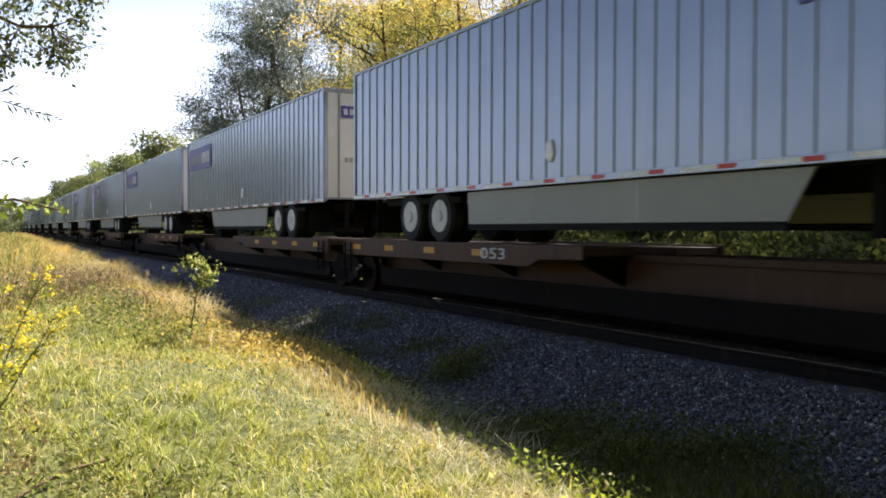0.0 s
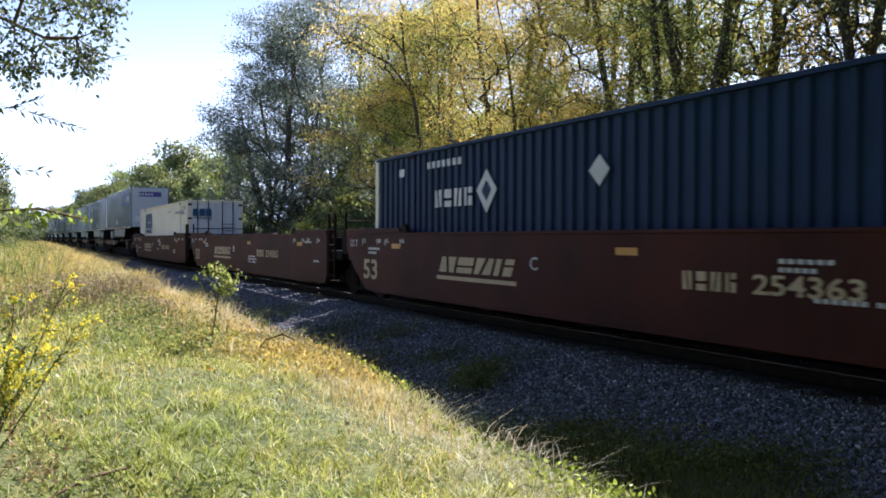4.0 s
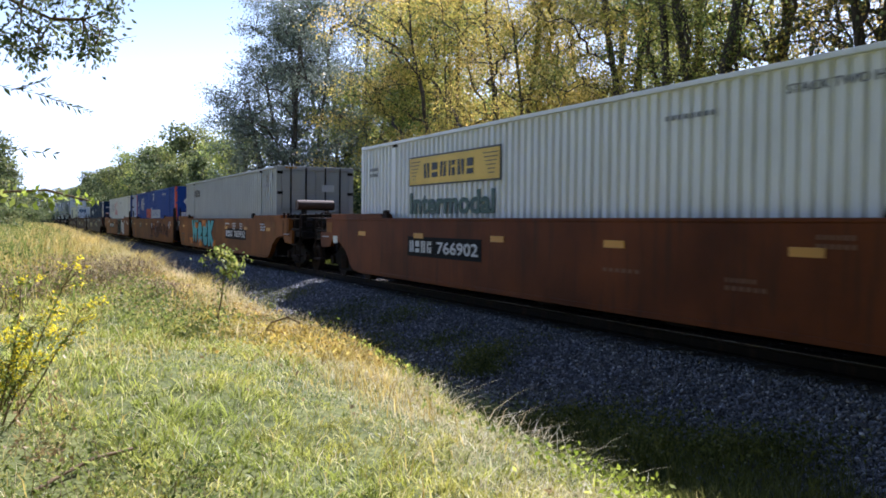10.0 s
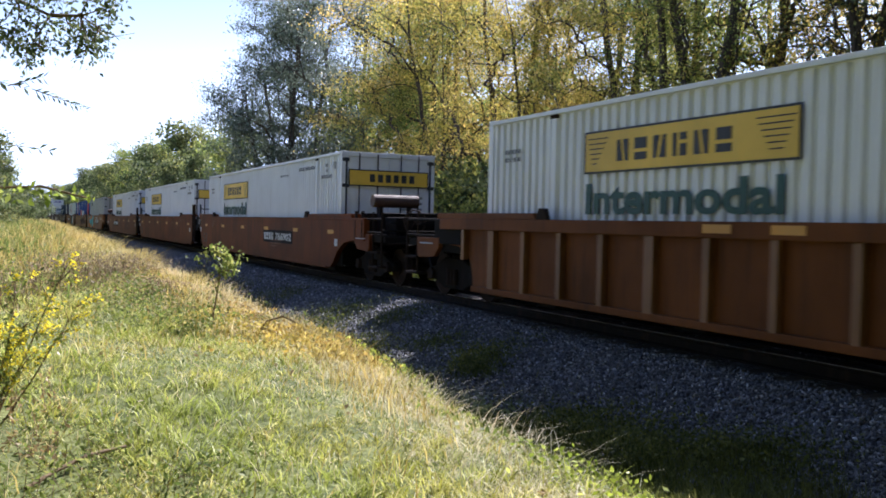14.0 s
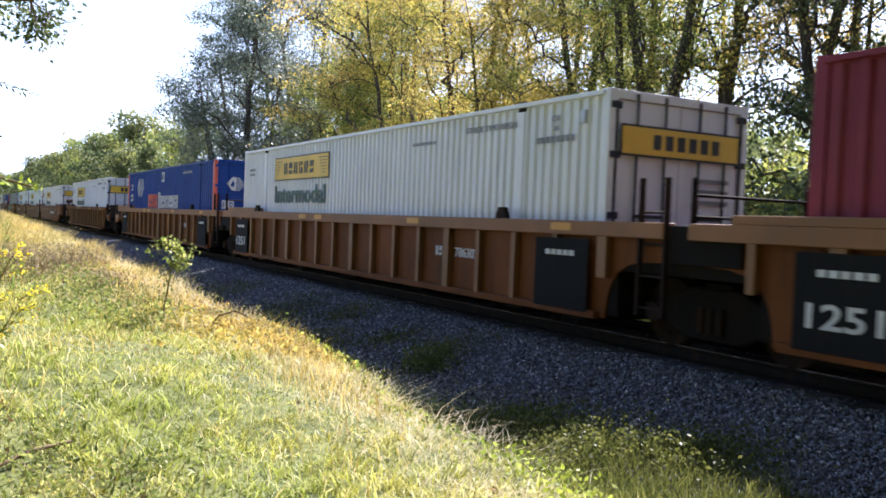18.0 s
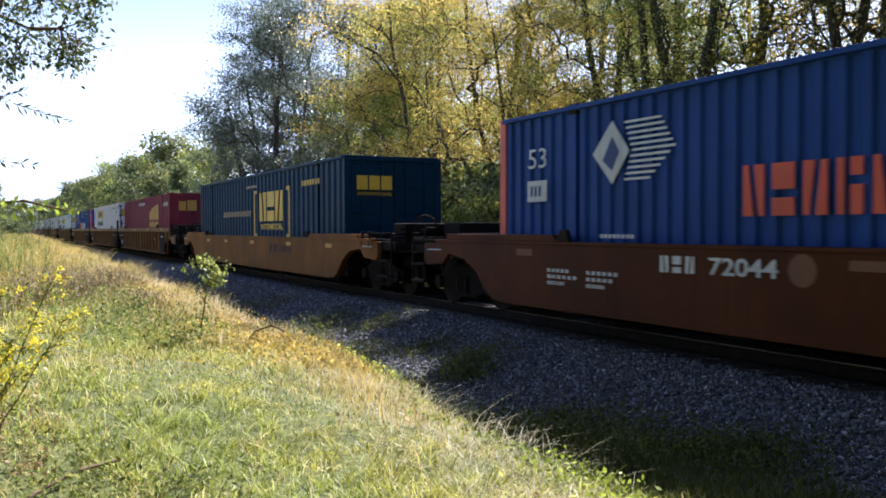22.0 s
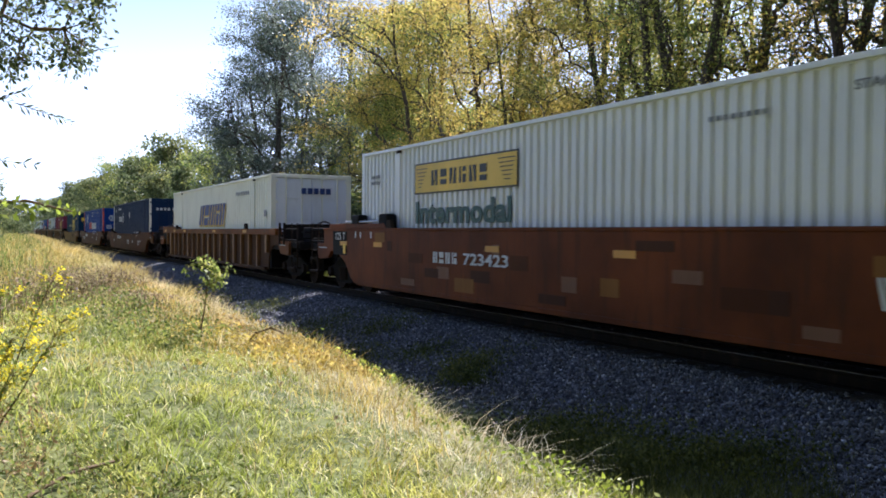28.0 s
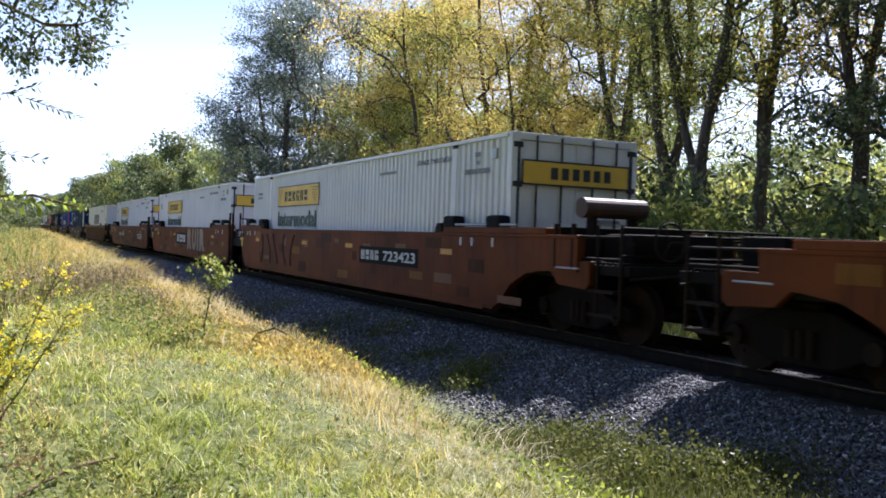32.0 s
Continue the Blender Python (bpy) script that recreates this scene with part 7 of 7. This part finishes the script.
def litter():
    rng = np.random.default_rng(31)

    def stick(name, label, pts, r):
        segs = []
        pts = [np.array([x, y, float(terrain(x, y)) + z]) for x, y, z in pts]
        for i in range(len(pts) - 1):
            segs.append((pts[i], pts[i + 1], r, r * 0.85))
        ob = new(name, tubes_mesh(name, segs, M["twig"], 6))
        return tagged(ob, label, "stick")

    stick("fallen_stick", "thin brown stick lying in the grass", [(0.08, 5.3, 0.02), (0.25, 5.5, 0.05), (0.42, 5.66, 0.07), (0.64, 5.78, 0.07)], 0.013)
    stick("dead_branch", "dry dead branch arching out of the grass", [(3.1, 11.9, 0.05), (3.2, 11.8, 0.22), (3.4, 11.7, 0.3), (3.55, 11.7, 0.24), (3.8, 11.6, 0.1)], 0.014)
    stick("dead_branch", "dry dead branch arching out of the grass", [(3.2, 11.8, 0.2), (3.25, 11.9, 0.12), (3.05, 12.0, 0.04)], 0.01)
    x = rng.uniform(0, 4, 70)
    y = 3.5 + 9 * rng.random(70)
    c = np.stack([x, y, terrain(x, y) + rng.uniform(0.02, 0.1, 70)], 1)
    v, f = leaf_arrays(c, 0.06, rng, 0, 0.7)
    ob = new("fallen_leaves", np_mesh("fallen_leaves", v, f, M["litter"]))
    tagged(ob, "pale brown fallen leaves caught in the grass", "leaves", kind="stuff")


# ---- the train ----
def along(s, t):
    """Distance along the track of a point that is s ahead of the camera at the start; the train slows a little."""
    return s + 15.2589 * t - 0.05037 * t * t


TRAIN = []   # (thing, distance of its middle at the start)


def place(ob, front):
    TRAIN.append((ob, front - CL))
    return ob


def consist():
    rng = random.Random(21)
    # trailers ahead, on articulated spine cars
    sp = spine_car("orange-brown spine car platform with yellow reflectors")
    last = spine_car("last orange-brown spine car platform, its tandem deck ahead", -1)
    on_side(last, "platform_number", "053", M["ink_white"], 2.3, 1.55, 0.95, 1.13, -1.367)
    tr = trailer("silver highway semi-trailer with a purple sign")
    back = trailer("silver highway semi-trailer with a purple sign", False)
    for i in range(21):
        a = last if i == 0 else sp if i == 1 else copy_thing(sp, pose(0, 0, 0))
        b = tr if i == 0 else copy_thing(tr, pose(0, 0, 0)) if i < 3 else back if i == 3 else copy_thing(back, pose(0, 0, 0))
        front = 18.0 + 17.45 * i + (0.6 if i else 0)
        place(a, front)
        place(b, front)
        if i == 0:
            TURNED.add(b)
    # three-well set, maroon-brown
    def set_of(kinds, **kw):
        ends = [("coupler", "joint"), ("joint", "joint"), ("joint", "coupler")]
        return [well_car(front=f, rear=r, **kw) for f, r in ends]

    fronts = [-3.21, -22.8, -42.41, -65.83, -85.36, -104.8, -128.45, -147.82, -167.34, -190.9, -214.08, -233.59, -252.78, -276.1, -299.35, -322.86, -346.26, -369.71, -389.2, -408.68, -432.1]
    cars = set_of(3, label="maroon-brown smooth-sided well car with pale lettering", paintwork="bnsf", sill=1.55)
    for k, c in enumerate(cars):
        on_side(c, "length_mark", "53", M["goldpale"], 8.22, 7.42, 0.53, 0.97, XC, grow=0.02)
        bars(c, "word_mark", M["goldpale"], 4.4, 1.75, 0.82, 1.1, XC, 4, lean=0.45, fill=0.85, slot=0.2)
        plate(c, "word_mark", M["goldpale"], 4.5, 1.7, 0.68, 0.75, XC)
        car_number(c, -2.04, -4.46, 0.84, 1.06, "254363", back=False, mat="goldpale")
        on_side(c, "axle_mark", "125 T", M["ink_white"], 9.05, 8.6, 1.24, 1.4, XC)
        reflectors(c, z=1.22, ys=(6.4, -1.0, -6.6))
        on_side(c, "well_letter", "ABC"[k], M["ink_white"], 1.3, 1.1, 0.95, 1.15, XC)
        for y, digits in ((8.3, "53"), (7.45, "48"), (7.0, "45"), (6.2, "40"), (-6.0, "40"), (-6.8, "45"), (-7.25, "48"), (-8.1, "53")):
            plate(c, "load_line", M["ink_white"], y, y - 0.025, 1.28, 1.42, XC)
            on_side(c, "load_mark", digits, M["ink_white"], y - 0.045, y - 0.2, 1.33, 1.42, XC)
        data_marks(c, rng)
    cars += set_of(3, label="weathered orange smooth-sided well car with painted graffiti", paintwork="orange")
    for k, c in enumerate(cars[3:6]):
        reflectors(c)
        data_marks(c, rng, n=4)
        if k:
            on_side(c, "axle_mark", "125 T", M["ink_white"], 9.05, 8.55, 1.2, 1.38, XC - 0.002)
            plate(c, "axle_panel", M["black"], 9.13, 8.5, 1.17, 1.42, XC + 0.001)
        for z in (1.22, 0.92):
            plate(c, "orange_panel", M["ochre"], -8.55, -8.8, z, z + 0.2, XC - 0.001)
    car_number(cars[3], 4.85, 1.85, 0.87, 1.1, "765932")
    on_side(cars[3], "graffiti", "HIS", M["spray_teal"], -1.12, -3.35, 0.32, 1.5, XC, "teal outlined spray letters", 0.1)
    on_side(cars[3], "graffiti", "HIS", M["black"], -1.17, -3.3, 0.36, 1.46, XC - 0.005, "dark spray letters", 0.075)
    part("graffiti", rod((XC + 0.001, -3.32, 1.28), (XC - 0.007, -3.32, 1.28), 0.24, 20), M["spray_teal"], cars[3])
    part("graffiti", rod((XC + 0.001, -3.32, 1.28), (XC - 0.011, -3.32, 1.28), 0.19, 20), M["black"], cars[3])
    for k, (ch, ya, yb, z0, z1) in enumerate((("P", -3.75, -4.4, 0.5, 1.47), ("E", -4.25, -4.85, 0.38, 1.3), ("A", -4.75, -5.4, 0.36, 1.28), ("R", -5.25, -5.98, 0.3, 1.2))):
        on_side(cars[3], "graffiti", ch, M["black"], ya, yb, z0, z1, XC - 0.003 * k, "", 0.13)
        on_side(cars[3], "graffiti", ch, M["spray_pale"], ya - 0.05, yb + 0.05, z0 + 0.05, z1 - 0.05, XC - 0.005 - 0.003 * k, "pale bubble spray letters", 0.09)
    bars(cars[3], "faded_tag", M["spray_dark"], 0.1, -1.1, 1.05, 1.35, XC, 6, fill=0.35)
    for j in range(20):
        bm = bmesh.new()
        cy, cz, r = -0.7 - 0.36 * j + rng.uniform(-0.15, 0.15), rng.uniform(0.72, 1.15), rng.uniform(0.2, 0.36)
        turn, start = (math.tau if j % 3 else 4.4), rng.uniform(0, 6)
        pt = lambda u: (XC - 0.003, cy + r * 1.15 * math.cos(u + start) * (1 + 0.1 * math.sin(2 * u + j)), max(0.4, min(1.46, cz + r * math.sin(u + start) * (1 + 0.12 * math.cos(2 * u + j)))))
        for k in range(30):
            rod(pt(k * turn / 30), pt((k + 1) * turn / 30 + 0.02), 0.016, 4, bm)
        part("spray_outline", bm, M["spray_dark"], cars[4])["kind"] = "stuff"
    for y0, y1, z0, z1, m in ((-2.3, -3.1, 0.75, 1.1, "spray_haze"), (-0.8, -1.5, 0.9, 1.2, "spray_rust"), (4.6, 3.6, 0.95, 1.3, "spray_haze")):
        shape(cars[4], "spray_patch", M[m], [(y0, z0 + 0.05), (y0 - 0.15, z0), (y1 + 0.1, z0 + 0.04), (y1, z1 - 0.1), (y1 + 0.2, z1), (y0 - 0.1, z1 - 0.03)], XC, t=0.002)
    car_number(cars[5], -1.9, -4.9, 0.84, 1.07, "765932")
    for k, (ch, ya, yb, z0, z1) in enumerate((("W", 5.3, 3.75, 0.42, 1.5), ("e", 3.85, 2.75, 0.34, 1.42), ("e", 2.75, 1.6, 0.3, 1.5), ("K", 1.6, 0.1, 0.3, 1.48))):
        on_side(cars[5], "graffiti", ch, M["black"], ya, yb, z0, z1, XC - 0.003 * k, "", 0.12)
        on_side(cars[5], "graffiti", ch, M["spray_teal"], ya - 0.07, yb + 0.09, z0 + 0.07, z1 - 0.05, XC - 0.005 - 0.003 * k, "large teal spray letters", 0.075)
    for y, z in ((4.05, 1.2), (2.2, 1.3), (3.1, 0.48), (0.3, 0.5), (5.1, 0.5)):
        bm = bmesh.new()
        for j in range(9):
            a = y + rng.uniform(-0.22, 0.22)
            rod((XC + 0.0, a, z + rng.uniform(-0.16, 0.16)), (XC - 0.017, a + 0.001, z + rng.uniform(-0.16, 0.16)), rng.uniform(0.03, 0.09), 7, bm)
        part("spray_flame", bm, M["spray_orange"], cars[5])["kind"] = "stuff"
    for c in cars[4:6]:
        on_side(c, "length_mark", "53", M["ink_black"], 8.0, 7.25, 0.47, 0.83, XC)
    cars += set_of(3, label="red-brown smooth-sided well car", paintwork="brown")
    for k, c in enumerate(cars[6:9]):
        reflectors(c)
        data_marks(c, rng, n=3, pale="patch")
        if k:
            plate(c, "axle_panel", M["black"], 9.13, 8.5, 1.17, 1.42, XC + 0.001)
            on_side(c, "axle_mark", "125 T", M["ink_white"], 9.05, 8.55, 1.2, 1.38, XC - 0.002)
            on_side(c, "length_mark", "53", M["ink_black"], 8.0, 7.25, 0.47, 0.83, XC)
        plate(c, "pale_panel", M["spray_pale"], -8.3, -8.5, 0.82, 1.0, XC - 0.001)
        plate(c, "orange_panel", M["ochre"], 8.75 if k else 9.9, 8.42 if k else 9.5, 1.16, 1.42, XC + 0.002)
        plate(c, "pale_panel", M["spray_pale"], 8.62 if k else 9.4, 8.45 if k else 9.1, 0.9, 1.08, XC - 0.001)
    car_number(cars[6], 4.7, 1.85, 0.84, 1.07, "766902")
    car_number(cars[8], -1.7, -4.6, 0.83, 1.05, "766902")
    # ribbed cars
    ends = [("coupler", "coupler"), ("coupler", "joint"), ("joint", "joint"), ("joint", "coupler")]
    for k, (f, r) in enumerate(ends):
        c = well_car("ribbed-sided well car with a tan top chord" if k else "dark red-brown ribbed-sided well car", "rustcar", "ribbed", 1.52, f, r, "tan" if k else "rustcar")
        cars.append(c)
        if k:
            car_number(c, -3.86, -5.22, 0.86, 1.02, "786302", back=False, x=XC + 0.1)
        reflectors(c, x=XC - 0.032, z=1.385, ys=(2.4, 1.4, -3.2, -7.5))
        for yy in (7.45, -7.45):
            if k:
                plate(c, "data_panel", M["black"], yy + 0.55, yy - 0.6, 0.33, 1.28, XC, "black stencilled data panel")
                bars(c, "data_stencil", M["ink_white"], yy + 0.3, yy - 0.35, 1.05, 1.12, XC - 0.007, 5, slit=False)
        if k > 1:
            on_side(c, "data_number", "1251", M["ink_white"], 7.85, 7.05, 0.55, 0.8, XC - 0.007, grow=0.02)
    # single low-sided cars
    c = well_car("ochre-yellow low-sided well car", "ochre", "smooth", 1.22, "coupler", "coupler")
    cars.append(c)
    reflectors(c, z=0.98, ys=(5.6, 2.8, -0.6, -4.4, -7.6))
    car_number(c, -2.6, -4.6, 0.78, 1.0, "72041", 3, False, mat="spray_dark")
    for k in (0, 1):
        c = well_car("dark red-brown low-sided well car with white stencils", "umber", "smooth", 1.24, "coupler", "coupler")
        cars.append(c)
        car_number(c, 4.0, 2.25, 0.9, 1.1, ("72044", "71989")[k], 3, False)
        part("round_mark", rod((XC + 0.002, 1.95, 1.0), (XC - 0.005, 1.95, 1.0), 0.17, 24), M["patch"], c)
        reflectors(c, z=1.02, ys=(7.0, 1.2, -4.6), mat="patch")
        data_marks(c, rng, n=9)
        on_side(c, "length_mark", "53", M["ink_white"], -5.2, -5.7, 0.6, 0.85, XC)
    c = well_car("dark rust-coloured ribbed-sided well car", "rustdark", "ribbed", 1.52, "coupler", "coupler", "rustcar")
    cars.append(c)
    reflectors(c, x=XC - 0.032, z=1.385, ys=(8.6, 6.35, 4.0, -1.6, -6.0))
    plate(c, "pale_panel", M["spray_pale"], 7.75, 7.55, 0.72, 0.95, XC + 0.1)
    # patched three-well set
    cars += set_of(3, label="patched red-brown well car with black container locks", paintwork="brown")
    for k, c in enumerate(cars[17:20]):
        reflectors(c, ys=(8.6, 6.6, 1.9, -1.4, -6.3))
        for i in range(24):
            y, z = -8.0 + 0.65 * i + rng.uniform(-0.25, 0.25), rng.choice((0.4, 0.6, 0.85, 1.05, 1.22))
            tone = ("patch", "darkpatch", "umber", "patch", "darkpatch", "goldpatch")[i % 6]
            plate(c, "repaint_patch", M[tone], y, y - rng.uniform(0.2, 0.75), z, z + rng.uniform(0.1, 0.26), XC - 0.0005 * (i % 3), t=0.003)
        for e in (-1, 1):
            for yy in (6.35, 7.9):
                part("container_lock", box(-1.55, -1.3, e * yy - 0.22, e * yy + 0.22, 1.5, 1.82, b=0.07), M["black"], c, "black container lock housing")
            part("lock_bar", rod((-1.5, e * 6.35, 1.66), (-1.5, e * 8.6, 1.66), 0.025), M["steel"], c)
        plate(c, "axle_panel", M["black"], 9.3, 8.4, 0.9, 1.45, XC + 0.001)
        on_side(c, "axle_mark", "125 T", M["ink_white"], 9.1, 8.5, 1.25, 1.42, XC - 0.003)
        plate(c, "reflector", M["gold"], 8.62, 8.48, 0.93, 1.15, XC - 0.004)
        for y in (7.9, 7.6, 7.0, -6.8, -7.2, -7.9):
            plate(c, "load_mark", M["ink_white"], y, y - 0.06, 1.3, 1.44, XC)
    car_number(cars[17], 4.0, 1.4, 0.88, 1.08, "723423", back=False)
    bars(cars[17], "faded_tag", M["spray_pale"], -5.0, -6.9, 0.75, 1.05, XC, 6, lean=-0.2, fill=0.4)
    plate(cars[18], "logo_panel", M["black"], 1.4, -1.1, 0.77, 1.26, XC)
    bars(cars[18], "word_mark", M["ink_white"], 1.2, -0.85, 0.85, 1.18, XC - 0.006, 3, lean=0.2, fill=0.8)
    for k, (ch, ya, yb) in enumerate((("R", -1.25, -2.3), ("U", -2.3, -3.2), ("i", -3.3, -3.75), ("R", -3.85, -5.0))):
        on_side(cars[18], "graffiti", ch, M["spray_dark"], ya, yb, 0.52, 1.5, XC - 0.003 * k, "", 0.1)
        on_side(cars[18], "graffiti", ch, M["spray_tan"], ya - 0.05, yb + 0.05, 0.57, 1.45, XC - 0.005 - 0.003 * k, "faded tan spray letters", 0.065)
    for j, y in enumerate((6.2, 5.4, 4.6, 3.6, 2.9)):
        bm = bmesh.new()
        for i in range(8):
            p = lambda u: (XC - 0.003, y - 0.25 * math.sin(u * 2.6 + j), 0.5 + 0.85 * u)
            rod(p(i / 8), p((i + 1) / 8), 0.03, 5, bm)
        part("spray_outline", bm, M["spray_dark"], cars[19])["kind"] = "stuff"
    car_number(cars[19], -2.2, -5.0, 0.89, 1.1, "723423")
    c = well_car("red-brown smooth-sided well car with white stencils", "brown", "smooth", 1.42, "coupler", "joint")
    data_marks(c, rng, n=12)
    plate(c, "orange_panel", M["ochre"], 9.0, 8.5, 1.1, 1.3, XC - 0.001)
    cars.append(c)
    for c, f in zip(cars, fronts):
        place(c, f)
    whites = white_box()
    blues = blue_box()
    navys = navy_box()
    dup = lambda c: copy_thing(c, pose(0, 0, 0))
    load = {0: cream_box(), 2: navys, 3: plate_box(), 4: blues, 5: grey_box(), 6: whites, 7: dup(whites), 8: dup(whites), 9: dup(whites), 10: dup(blues), 11: white_box(up=0.1), 12: maroon_box(), 13: teal_box(), 14: dup(blues), 15: dup(navys), 16: ivory_box(), 17: dup(whites), 18: dup(whites), 19: dup(whites)}
    for i, c in load.items():
        place(c, fronts[i])
        if i == 11:
            RAISED[c] = 0.06


TURNED = set()
RAISED = {}   # boxes that stand higher in their well
ground()
track()
ballast()
woods()
meadow()
consist()


def motions():
    """The train rolls past; wheels turn while they are near."""
    times = list(range(0, 33))
    for ob, mid in TRAIN:
        turn = 180 if ob in TURNED else 0
        walk(ob, [(t, pose(TX, along(mid, t), RAISED.get(ob, 0), 0, 0, turn)) for t in times])
    for ob, mid in TRAIN:
        for w in ob.children:
            if not w.name.startswith("wheelset"):
                continue
            at = w.location.copy()
            sign = -1 if ob in TURNED else 1
            rows, last = [(0, 0)], None
            for k in range(1, 961):
                t = k / 30
                y = along(mid + sign * at.y, t)
                if -14 < y < 42:
                    rows.append((t, sign * -(along(mid, t) - along(mid, 0)) / 0.42))
            if len(rows) < 3:
                continue
            a0 = rows[1][1]
            rows[0] = (0, a0)
            if rows[-1][0] < 31.9:
                rows.append((32, rows[-1][1]))
            walk(w, [(t, Matrix.Translation(at) @ Matrix.Rotation(a, 4, "X")) for t, a in rows])


motions()
